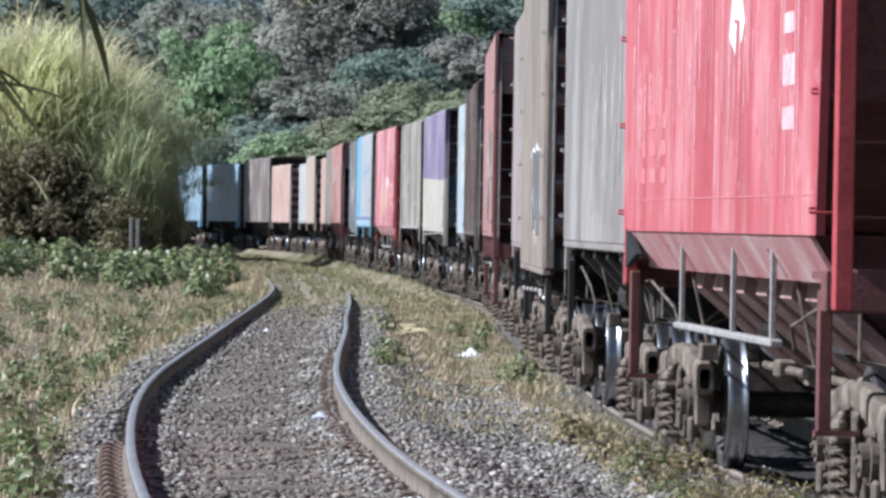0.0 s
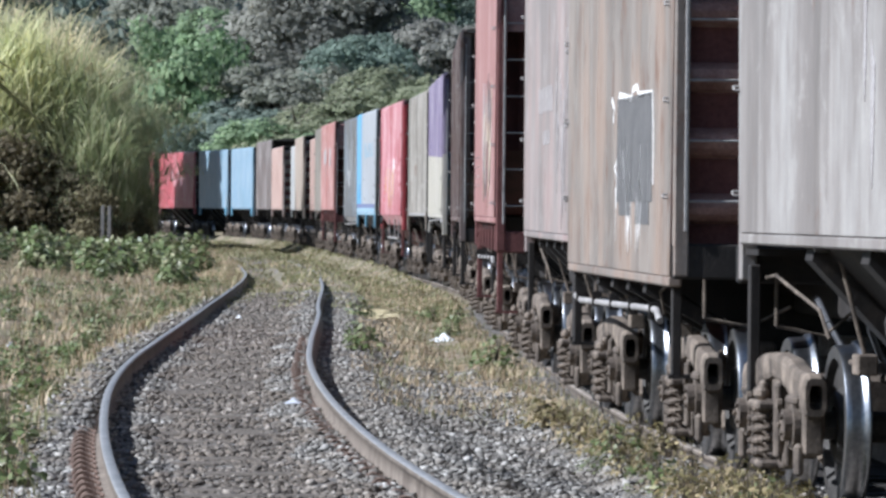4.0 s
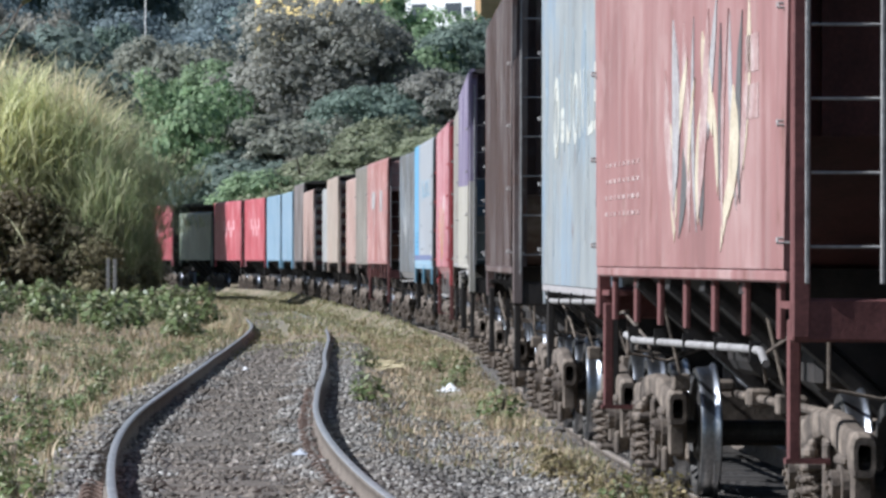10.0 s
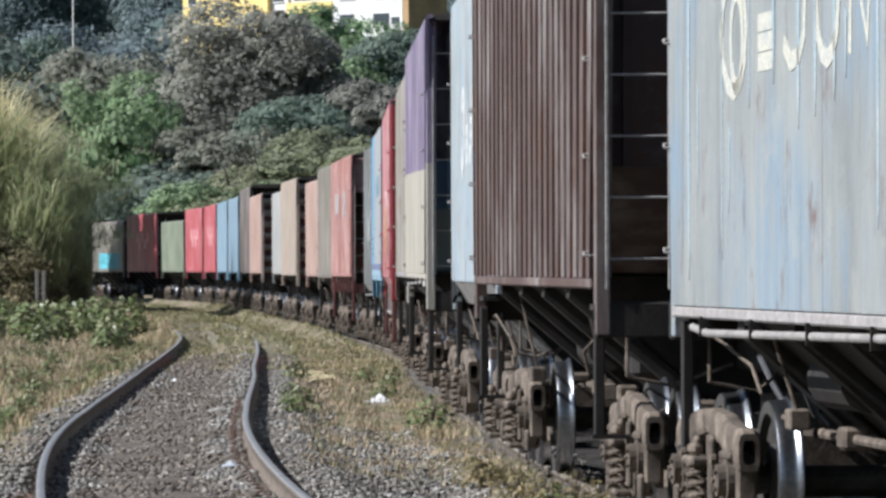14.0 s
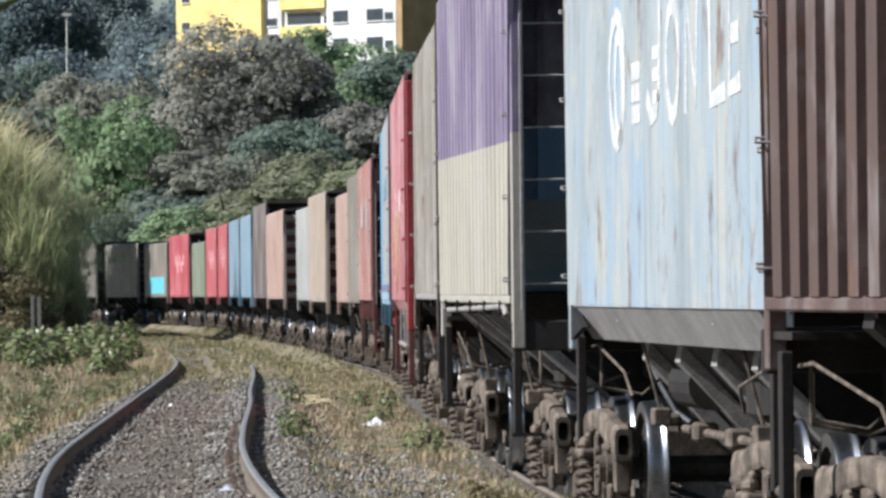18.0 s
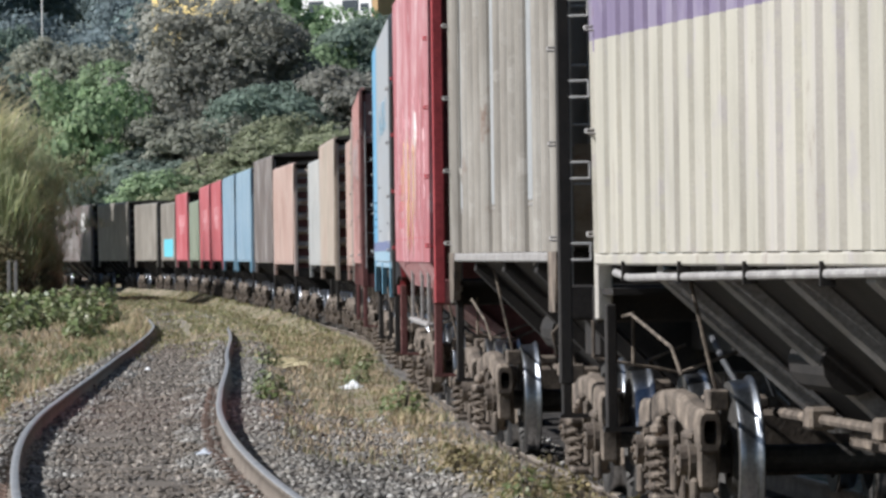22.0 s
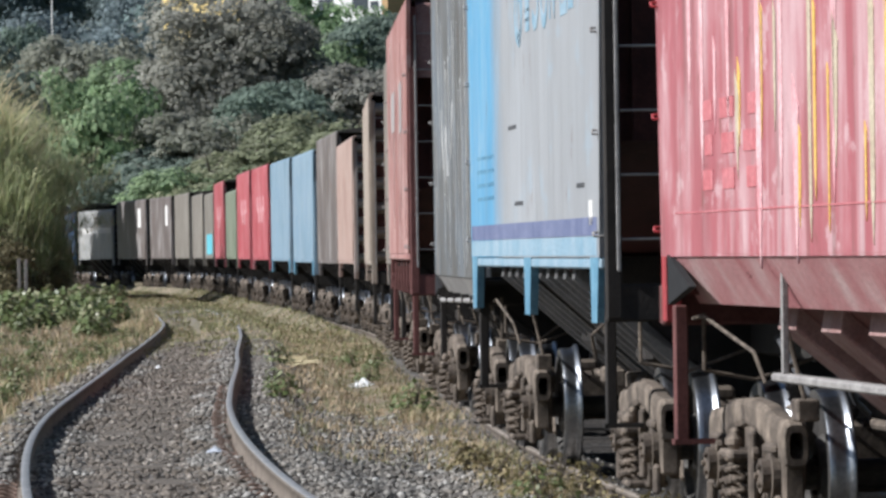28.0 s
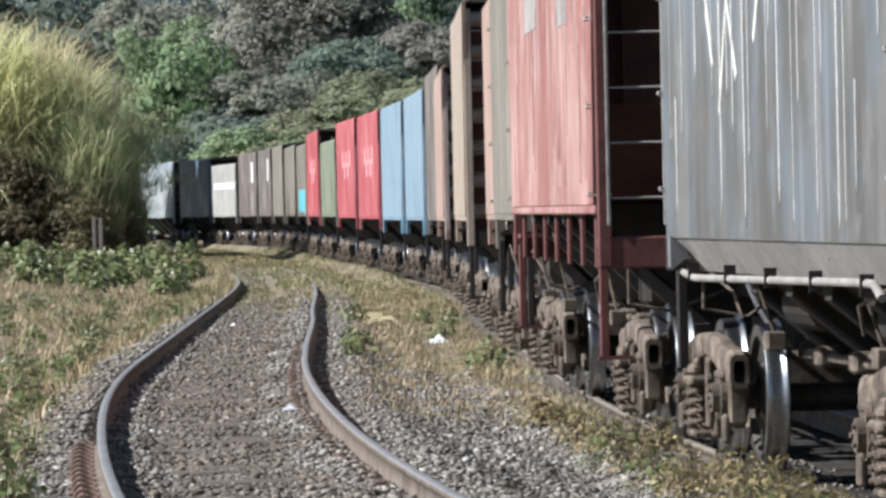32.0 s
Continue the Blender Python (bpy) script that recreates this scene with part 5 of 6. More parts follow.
# ---- plants, stones, the far buildings ----
def leaf_material(name, stops, spread=0.35, shine=0.5, through_light=0.25):
    """Leaves: colour by leaf and by plant, some light passing through."""
    mat, nt, bsdf, node, link = nodes_of(name)
    geo = node("ShaderNodeNewGeometry")
    info = node("ShaderNodeObjectInfo")
    col = ramp_of(nt, geo.outputs["Random Per Island"], stops)
    co = node("ShaderNodeTexCoord").outputs["Object"]
    patch = noise_of(nt, co, 0.35, 3)
    col = mix_of(nt, 1.0, col, ramp_of(nt, patch, [(0.3, grey(0.62)), (0.7, grey(1.3))]), "MULTIPLY")
    tone = ramp_of(nt, info.outputs["Random"], [(0.0, (0.6, 0.68, 0.66)), (0.3, (1.05, 0.98, 0.85)), (0.6, (0.8, 1.05, 0.7)), (0.8, (0.75, 0.8, 0.78)), (1.0, (1.15, 1.08, 1.0))])
    col = mix_of(nt, spread * 2, col, tone, "MULTIPLY")
    link(col, bsdf.inputs["Base Color"])
    bsdf.inputs["Roughness"].default_value = shine
    bsdf.inputs["Specular IOR Level"].default_value = 0.3
    trans = node("ShaderNodeBsdfTranslucent")
    link(col, trans.inputs["Color"])
    mx = node("ShaderNodeMixShader")
    mx.inputs[0].default_value = through_light
    link(bsdf.outputs[0], mx.inputs[1])
    link(trans.outputs[0], mx.inputs[2])
    out = [n for n in nt.nodes if n.type == "OUTPUT_MATERIAL"][0]
    link(mx.outputs[0], out.inputs["Surface"])
    return mat


L_TREE = leaf_material("grey_brown_tree_leaves", [(0.0, (0.308, 0.299, 0.262)), (0.5, (0.358, 0.348, 0.305)), (0.85, (0.396, 0.381, 0.335)), (1.0, (0.451, 0.429, 0.390))], 0.12, 0.9, 0.58)
L_BRIGHT = leaf_material("bright_green_tree_leaves", [(0.0, (0.183, 0.255, 0.154)), (0.5, (0.244, 0.338, 0.184)), (0.85, (0.318, 0.410, 0.237)), (1.0, (0.403, 0.486, 0.309))], 0.08, 0.7, 0.5)
L_DEEP = leaf_material("dark_green_tree_leaves", [(0.0, (0.196, 0.242, 0.211)), (0.5, (0.235, 0.289, 0.250)), (0.85, (0.269, 0.325, 0.282)), (1.0, (0.319, 0.375, 0.333))], 0.1, 0.9, 0.56)
L_SCRUB = leaf_material("olive_scrub_leaves", [(0.0, (0.232, 0.254, 0.156)), (0.5, (0.302, 0.322, 0.206)), (0.85, (0.367, 0.380, 0.258)), (1.0, (0.454, 0.454, 0.330))], 0.12, 0.9, 0.56)
# aerial haze is mixed into this blue-grey leaf colour
L_RIDGE = leaf_material("haze_blue_ridge_leaves", [(0.0, (0.138, 0.181, 0.188)), (0.6, (0.188, 0.237, 0.25)), (1.0, (0.25, 0.3, 0.312))], 0.15, 0.7, 0.4)
L_BUSH = leaf_material("bush_leaves", [(0.0, (0.1, 0.13, 0.07)), (0.6, (0.18, 0.22, 0.11)), (1.0, (0.28, 0.31, 0.18))], 0.3, 0.6, 0.35)
L_REED = leaf_material("reed_blades", [(0.0, (0.4, 0.41, 0.23)), (0.3, (0.6, 0.55, 0.34)), (0.6, (0.8, 0.69, 0.46)), (1.0, (0.92, 0.83, 0.63))], 0.25, 0.6, 0.6)
L_REEDGREEN = leaf_material("green_reed_blades", [(0.0, (0.3, 0.36, 0.19)), (0.4, (0.45, 0.49, 0.28)), (0.75, (0.6, 0.6, 0.38)), (1.0, (0.74, 0.69, 0.48))], 0.1, 0.6, 0.6)
# brown undergrowth, darkened to paint in the shade at the reeds' foot
L_UNDER = leaf_material("shade_brown_undergrowth_leaves", [(0.0, (0.11, 0.09, 0.06)), (0.6, (0.22, 0.185, 0.12)), (1.0, (0.36, 0.31, 0.21))], 0.2, 0.8, 0.5)
L_DRY = leaf_material("dry_grass", [(0.0, (0.216, 0.158, 0.095)), (0.5, (0.410, 0.311, 0.194)), (1.0, (0.605, 0.490, 0.341))], 0.0, 0.7, 0.2)
L_GREEN = leaf_material("green_grass", [(0.0, (0.127, 0.130, 0.055)), (0.5, (0.207, 0.205, 0.090)), (1.0, (0.356, 0.324, 0.170))], 0.0, 0.6, 0.25)
L_WEED = leaf_material("weed_leaves", [(0.0, (0.095, 0.130, 0.045)), (0.6, (0.176, 0.216, 0.085)), (1.0, (0.405, 0.389, 0.240))], 0.0, 0.45, 0.2)
L_OLIVE = leaf_material("dry_olive_weed_leaves", [(0.0, (0.150, 0.134, 0.055)), (0.6, (0.275, 0.224, 0.110)), (1.0, (0.450, 0.358, 0.200))], 0.0, 0.7, 0.25)
L_BAMBOO = leaf_material("bamboo_leaves", [(0.0, (0.035, 0.035, 0.018)), (0.55, (0.09, 0.095, 0.04)), (1.0, (0.2, 0.2, 0.09))], 0.0, 0.5, 0.3)
M_BARK = simple("grey_brown_bark", [(0.3, (0.07, 0.055, 0.042)), (0.7, (0.17, 0.14, 0.11))], 4, 0.95, stretch=(5, 5, 0.7), bump=0.6)


def crown_mesh(seed, width, tall, leaves, size, mat, lobes=9, name="crown", r0=0.16, r1=0.3):
    """A crown of leaf clumps set on many lobes, with an uneven outline and gaps."""
    r = np.random.RandomState(seed)
    centres, radii = [], []
    for i in range(lobes):
        a, h = r.uniform(0, 6.28), r.uniform(0.15, 0.85)
        d = width * 0.5 * r.uniform(0.1, 0.85) * math.sin(math.pi * min(1, h * 0.75 + 0.2))
        centres.append((d * math.cos(a), d * math.sin(a), tall * h))
        radii.append(width * r.uniform(r0, r1))
    centres, radii = np.array(centres), np.array(radii)
    who = r.choice(lobes, leaves, p=radii ** 2 / np.sum(radii ** 2))
    n = r.normal(size=(leaves, 3))
    n /= np.linalg.norm(n, axis=1)[:, None]
    n[:, 2] = np.where(n[:, 2] < -0.35, -n[:, 2], n[:, 2])
    p = centres[who] + n * radii[who][:, None] * r.uniform(0.45, 1.15, (leaves, 1)) * np.array([1, 1, 0.95])
    face = n + r.normal(size=(leaves, 3)) * 0.55
    face /= np.linalg.norm(face, axis=1)[:, None]
    u = np.cross(face, r.normal(size=(leaves, 3)))
    u /= np.linalg.norm(u, axis=1)[:, None]
    v = np.cross(face, u)
    s = size * r.uniform(0.5, 1.25, (leaves, 1))
    pts = np.stack([p - u * s, p - v * s * 0.55, p + u * s, p + v * s * 0.55], 1).reshape(-1, 3)
    return raw_mesh(name, pts, np.arange(leaves * 4).reshape(-1, 4), mat)


def trunk_mesh(seed, tall, r0):
    rng = random.Random(seed)
    s = Solid()
    a = Vector((0, 0, -0.6))
    for i in range(5):
        b = a + Vector((rng.uniform(-0.25, 0.25), rng.uniform(-0.25, 0.25), tall / 4))
        s.rod(a, b, r0 * (1 - i * 0.15), 8, r2=r0 * (1 - (i + 1) * 0.15), caps=False)
        if i >= 1:
            for _ in range(2):
                t = rng.uniform(0, 6.28)
                s.rod(b, b + Vector((math.cos(t) * tall * 0.3, math.sin(t) * tall * 0.3, tall * 0.25)), r0 * 0.4, 6, r2=r0 * 0.12, caps=False)
        a = b
    return s.mesh("trunk", M_BARK)


def make_tree(name, crown, trunk, x, y, k, turn, label, group, category="tree", lift=0.0):
    root = new(name, None)
    tagged(root, label, category, group)
    part("trunk", trunk, None, root)
    c = part("crown", crown, None, root)
    c.location = (0, 0, lift)
    root.matrix_basis = pose(x, y, float(ground_z(x, y)), 0, 0, turn) @ Matrix.Diagonal((k, k, k, 1))
    return root


def clump_crown(seed, width, tall, lobes, clumps, leaves, size, mat, clump=(0.4, 0.85)):
    """A spreading crown: a few large lobes, each set with leafy clumps whose leaves face outwards, gaps between."""
    r = np.random.RandomState(seed)
    h = np.linspace(0.18, 0.8, lobes) + r.uniform(-0.06, 0.06, lobes)
    a = np.arange(lobes) * 2.4 + r.uniform(-0.4, 0.4, lobes)
    d = width * 0.5 * np.sqrt(np.clip(1 - (h * 0.95) ** 2.2, 0.05, 1)) * r.uniform(0.25, 0.78, lobes)
    big = np.stack([d * np.cos(a), d * np.sin(a), tall * h], 1)
    rad = width * r.uniform(0.15, 0.27, lobes)
    who = r.choice(lobes, clumps, p=rad ** 2 / np.sum(rad ** 2))
    n = r.normal(size=(clumps, 3))
    n /= np.linalg.norm(n, axis=1)[:, None]
    n[:, 2] = np.where(n[:, 2] < -0.3, -n[:, 2], n[:, 2])
    c = big[who] + n * rad[who][:, None] * r.uniform(0.78, 1.1, (clumps, 1)) * np.array([1, 1, 0.85])
    cr = r.uniform(*clump, clumps)
    own = np.repeat(np.arange(clumps), leaves)
    m = clumps * leaves
    k = r.normal(size=(m, 3)) + n[own] * 0.7 + np.array([0, 0, 0.35])
    k /= np.linalg.norm(k, axis=1)[:, None]
    p = c[own] + k * cr[own][:, None] * r.uniform(0.55, 1.15, (m, 1)) * np.array([1.15, 1.15, 0.8])
    face = k * 0.9 + n[own] * 0.5 + r.normal(size=(m, 3)) * 0.33
    face /= np.linalg.norm(face, axis=1)[:, None]
    u = np.cross(face, r.normal(size=(m, 3)))
    u /= np.linalg.norm(u, axis=1)[:, None]
    v = np.cross(face, u)
    s = size * r.uniform(0.55, 1.3, (m, 1))
    pts = np.stack([p - u * s, p - v * s * 0.6, p + u * s, p + v * s * 0.6], 1).reshape(-1, 3)
    return raw_mesh("crown", pts, np.arange(m * 4).reshape(-1, 4), mat)


def skyline(azimuth):
    """How high, in degrees, the wood stands against the sky and the town."""
    return float(np.interp(azimuth, (-6, -3.1, -2.9, -2.4, -1.95, -1.6, -1.1, -0.5, -0.2, 0.3, 0.7, 4), (2.6, 2.6, 2.48, 2.42, 2.2, 2.55, 2.8, 2.72, 2.66, 2.62, 2.75, 2.75)))


def make_woods():
    kinds = {"grey": (L_TREE, "broad leafy tree with dense grey-brown crown on the hillside"), "bright": (L_BRIGHT, "bright green leafy tree on the wooded hillside"),
             "deep": (L_DEEP, "dark green spreading tree on the wooded hillside"), "scrub": (L_SCRUB, "pale olive bushy tree at the foot of the wooded hill")}
    crowns = {}
    for j, (key, (mat, _)) in enumerate(kinds.items()):
        crowns[key] = [clump_crown(300 + 10 * j + i, 10.0, 7.0, 15, 430, 46, 0.17, mat) for i in range(2)]
    grand = clump_crown(350, 12.5, 13.0, 24, 900, 46, 0.17, L_TREE, (0.45, 1.0))
    trunks = [trunk_mesh(40 + i, 5.0, 0.28) for i in range(3)]
    rng = random.Random(11)

    def stand(key, azimuth, far, top, wide, tall, mesh=None, own=10.0, high=9.4):
        """A tree by its bearing, its distance, the height of its top in degrees and the size of its crown."""
        x, y = far * math.tan(radians(azimuth)), far
        g = float(ground_z(x, y))
        root = tagged(new("tree", None), kinds[key][1], "tree", "trees on the hill")
        part("trunk", trunks[rng.randrange(3)], None, root)
        c = part("crown", mesh or crowns[key][rng.randrange(2)], None, root)
        k = tall / (high - 2.4) if mesh is None else tall / 13.0
        z_top = 1.4 + far * math.tan(radians(top))
        lift = z_top - tall * 1.02 - g
        c.matrix_basis = pose(0, 0, lift, 0, 0, rng.uniform(0, 360)) @ Matrix.Diagonal((wide / own, wide / own, k, 1))
        root.children[0].matrix_basis = Matrix.Diagonal((1.2, 1.2, max(0.6, (lift + 0.4 * tall) / 5.0), 1))
        root.matrix_basis = pose(x, y, g)
        return root

    # the trees that can be told apart
    stand("grey", -1.12, 348, 2.78, 12.2, 12.6, grand, 12.5)
    stand("grey", -0.42, 356, 2.62, 9.0, 9.0)
    stand("bright", -2.62, 338, 2.15, 7.4, 8.0)
    stand("bright", -2.2, 352, 2.2, 6.4, 7.0)
    stand("grey", -2.85, 366, 2.5, 9.0, 8.0)
    stand("grey", -2.35, 370, 2.3, 7.0, 7.0)
    stand("bright", -0.08, 362, 2.7, 6.4, 7.2)
    stand("bright", -0.3, 371, 2.74, 5.0, 6.0)
    stand("deep", 0.55, 360, 2.84, 7.4, 8.4)
    stand("grey", 0.3, 342, 2.15, 6.4, 6.4)
    stand("scrub", -0.25, 330, 1.7, 7.0, 6.0)
    stand("scrub", 0.35, 327, 1.62, 7.0, 6.0)
    stand("scrub", -0.9, 326, 1.3, 7.0, 5.4)
    stand("bright", -1.3, 324, 1.12, 5.5, 4.8)
    stand("deep", -1.85, 332, 1.35, 6.0, 6.0)
    stand("deep", -2.05, 340, 1.75, 5.0, 7.0)
    stand("grey", -1.6, 336, 1.75, 7.5, 7.0)
    stand("deep", -0.55, 338, 1.95, 4.6, 5.4)
    # the rest of the wood fills in below and behind them
    for far, low in ((340, 0.62), (362, 0.8), (385, 0.96), (410, 0.98)):
        azimuth = -5.6
        while azimuth < 6.5:
            az = azimuth + rng.uniform(-0.25, 0.25)
            y = far + rng.uniform(-7, 7)
            x = y * math.tan(radians(az))
            if x - float(line_x(y)) > 7.5:
                g = float(ground_z(x, y))
                top = skyline(az) * low * rng.uniform(0.88, 0.99)
                room = y * math.tan(radians(top)) + 1.4 - g
                if room > 3.0:
                    stand(rng.choice(("grey", "grey", "deep", "scrub", "grey", "bright")), az, y, top, rng.uniform(6.5, 9.5), min(room - 0.3, rng.uniform(6.0, 9.0)))
            azimuth += rng.uniform(0.75, 1.1)
    low = [clump_crown(360 + i, 5.5, 3.4, 9, 110, 30, 0.15, (L_SCRUB, L_BRIGHT, L_SCRUB)[i], (0.3, 0.6)) for i in range(3)]
    stem = trunk_mesh(70, 1.6, 0.09)
    x = -46.0
    while x < 44:
        yy = 300 + rng.uniform(-6, 10)
        for j in range(4):
            xx = x + rng.uniform(-1.5, 1.5)
            yj = yy + 7 * j
            if xx - float(line_x(yj)) > 5.5:
                make_tree("shrub", low[rng.randrange(3)], stem, xx, yj, rng.uniform(0.8, 1.4), rng.uniform(0, 360), "green shrub at the foot of the wooded hill", "shrubs below the hill", "shrub", 0.2)
        x += rng.uniform(3.0, 4.2)
    # far ridge of trees, leaves coloured with the bluish haze of distance
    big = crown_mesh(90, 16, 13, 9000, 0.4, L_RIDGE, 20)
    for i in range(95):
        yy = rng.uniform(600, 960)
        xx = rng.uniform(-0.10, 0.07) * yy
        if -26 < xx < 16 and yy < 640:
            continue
        make_tree("tree", big, trunks[0], xx, yy, rng.uniform(0.95, 1.35), rng.uniform(0, 360), "distant dark tree on the far ridge, haze tinted into its leaves", "trees on the far ridge", lift=2.0)


make_woods()


def blades(rng, p, length, lean, width, droop, segs=4):
    """Arched blades from points p: a strip of quads each. Returns points and faces."""
    n = len(p)
    a = rng.uniform(0, 2 * np.pi, n)
    d = np.stack([np.cos(a), np.sin(a), np.zeros(n)], 1)
    side = np.stack([-np.sin(a), np.cos(a), np.zeros(n)], 1)
    rows = []
    for i in range(segs + 1):
        t = i / segs
        out = lean * length * (t ** 1.6)
        up = length * (t - droop * t ** 3)
        c = p + d * out[:, None] + np.array([0, 0, 1.0]) * up[:, None]
        w = (width * (1 - 0.92 * t))[:, None]
        rows += [c - side * w, c + side * w]
    v = np.stack(rows, 1).reshape(-1, 3)
    m = 2 * (segs + 1)
    base = np.arange(n)[:, None, None] * m
    f = np.array([[2 * i, 2 * i + 1, 2 * i + 3, 2 * i + 2] for i in range(segs)])[None] + base
    return v, f.reshape(-1, 4)


def reed_mesh(seed, n, tall, spread, mat=None):
    r = np.random.RandomState(seed)
    a, d = r.uniform(0, 6.28, n), spread * np.sqrt(r.uniform(0, 1, n))
    p = np.stack([d * np.cos(a), d * np.sin(a), np.zeros(n)], 1)
    h = r.uniform(0.0, 1.0, n) ** 0.6 * 0.8 * tall
    p[:, 2] = h * (1 - 0.35 * (d / spread) ** 2)
    v, f = blades(r, p, r.uniform(0.16, 0.42, n) * tall, r.uniform(0.35, 1.35, n), r.uniform(0.014, 0.036, n), r.uniform(0.2, 0.95, n))
    return raw_mesh("foliage", v, f, mat or L_REED)


def wisp_mesh(seed, canes, leaves):
    """Canes that arch over to the right and end in drooping plumes."""
    r = np.random.RandomState(seed)
    pts, size = [], []
    for _ in range(canes):
        reach, tall, depth = r.uniform(1.2, 4.2), r.uniform(3.2, 6.6), r.uniform(-1.5, 1.5)
        t = r.uniform(0.3, 1.0, leaves)
        pts.append(np.stack([reach * t ** 1.7, depth * t + r.normal(size=leaves) * 0.1, tall * (t - 0.28 * t ** 3) * 1.25], 1))
        size.append(r.uniform(0.5, 1.3, leaves))
    p, size = np.concatenate(pts), np.concatenate(size)
    n = len(p)
    v, f = blades(r, p, size, r.uniform(0.4, 1.3, n), r.uniform(0.012, 0.028, n), r.uniform(0.3, 1.4, n))
    return raw_mesh("foliage", v, f, L_REEDGREEN)


def make_reeds():
    meshes = [reed_mesh(i, 2600, 7.6, 1.75) for i in range(4)]
    greens = [reed_mesh(10 + i, 2400, 7.6, 1.75, L_REEDGREEN) for i in range(2)]
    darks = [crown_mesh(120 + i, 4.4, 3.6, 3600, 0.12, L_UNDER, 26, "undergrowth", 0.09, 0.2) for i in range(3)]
    canes = []
    for i in range(2):
        rng = random.Random(i)
        s = Solid()
        for j in range(26):
            a, d = rng.uniform(0, 6.28), rng.uniform(0, 1.5)
            b = Vector((d * math.cos(a), d * math.sin(a), -0.2))
            s.rod(b, b + Vector((rng.uniform(-1, 1), rng.uniform(-1, 1), rng.uniform(3, 5.5))), 0.03, 5, r2=0.015)
        canes.append(s.mesh("cane_base", M_BARK))
    rng = random.Random(4)
    spots = ((-10.9, 203, 0.48), (-11.7, 206, 0.66), (-12.2, 201, 0.8), (-12.9, 207, 0.95), (-13.2, 203, 1.05), (-14.3, 208, 1.25), (-15.4, 203, 1.25), (-16.6, 208, 1.35), (-17.8, 204, 1.3),
             (-19.0, 207, 1.2), (-12.6, 215, 0.85), (-13.6, 217, 1.05), (-14.4, 218, 1.2), (-16.8, 218, 1.25), (-20.5, 210, 1.2), (-22.4, 206, 1.2), (-24.5, 210, 1.25))
    for i, (x, y, k) in enumerate(spots):
        root = tagged(new("giant_reed", None), "tall arching clump of tan and green giant reed", "reed clump", "reed thicket beside the line")
        part("foliage", greens[i % 2] if x > -13.5 or i % 5 == 4 else meshes[i % 4], None, root)
        part("cane_base", canes[i % 2], None, root)
        # set in front of the lower reeds as their painted shade
        u = part("undergrowth", darks[i % 3], None, root, "dense brown undergrowth, shade put into its leaf colour")
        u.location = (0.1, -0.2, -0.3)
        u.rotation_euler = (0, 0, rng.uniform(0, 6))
        turn = rng.uniform(0, 360)
        root.matrix_basis = pose(x, y, float(ground_z(x, y)) - 0.1, 0, 0, turn) @ Matrix.Diagonal((k, k, k, 1))
        u.location = (-1.5 * math.sin(radians(turn)), -1.5 * math.cos(radians(turn)), -0.3)
    for i, (x, y, k) in enumerate(((-12.9, 205.0, 1.0), (-12.2, 209.0, 0.9), (-14.2, 207.0, 1.12), (-15.8, 212.0, 1.2))):
        root = tagged(new("giant_reed", None), "green reed canes arching over towards the line", "reed clump", "reed thicket beside the line")
        part("foliage", wisp_mesh(30 + i, 22, 60), None, root)
        part("cane_base", canes[i % 2], None, root)
        root.matrix_basis = pose(x, y, float(ground_z(x, y)) - 0.1) @ Matrix.Diagonal((k, k, k, 1))


make_reeds()


def make_shade_tree():
    """A tall tree behind the reeds whose shadow lies across the train."""
    crown = clump_crown(140, 9.5, 11.0, 22, 900, 40, 0.3, L_DEEP, (0.6, 1.2))
    make_tree("tree", crown, trunk_mesh(141, 6.0, 0.35), -20.6, 285.3, 1.0, 30, "tall dark leafy tree behind the reed thicket", "trees on the hill", lift=2.4)
    for x, y, k in ((-22.8, 277.9, 0.95), (-29.0, 288.0, 0.98)):
        make_tree("tree", crown, trunk_mesh(142, 6.0, 0.35), x, y, k, 10 * y, "tall dark leafy tree behind the reed thicket", "trees on the hill", lift=2.4)


make_shade_tree()


def scatter(seed, n, q0, q1, y0, y1, bias=1.0):
    r = np.random.RandomState(seed)
    y = y0 + (y1 - y0) * r.uniform(0, 1, n) ** bias
    q = r.uniform(q0, q1, n)
    return r, q, y, line_x(y) + q


def patchy(x, y, k, seed):
    return np.array([noise.noise((a * k, b * k, seed)) for a, b in zip(x, y)])


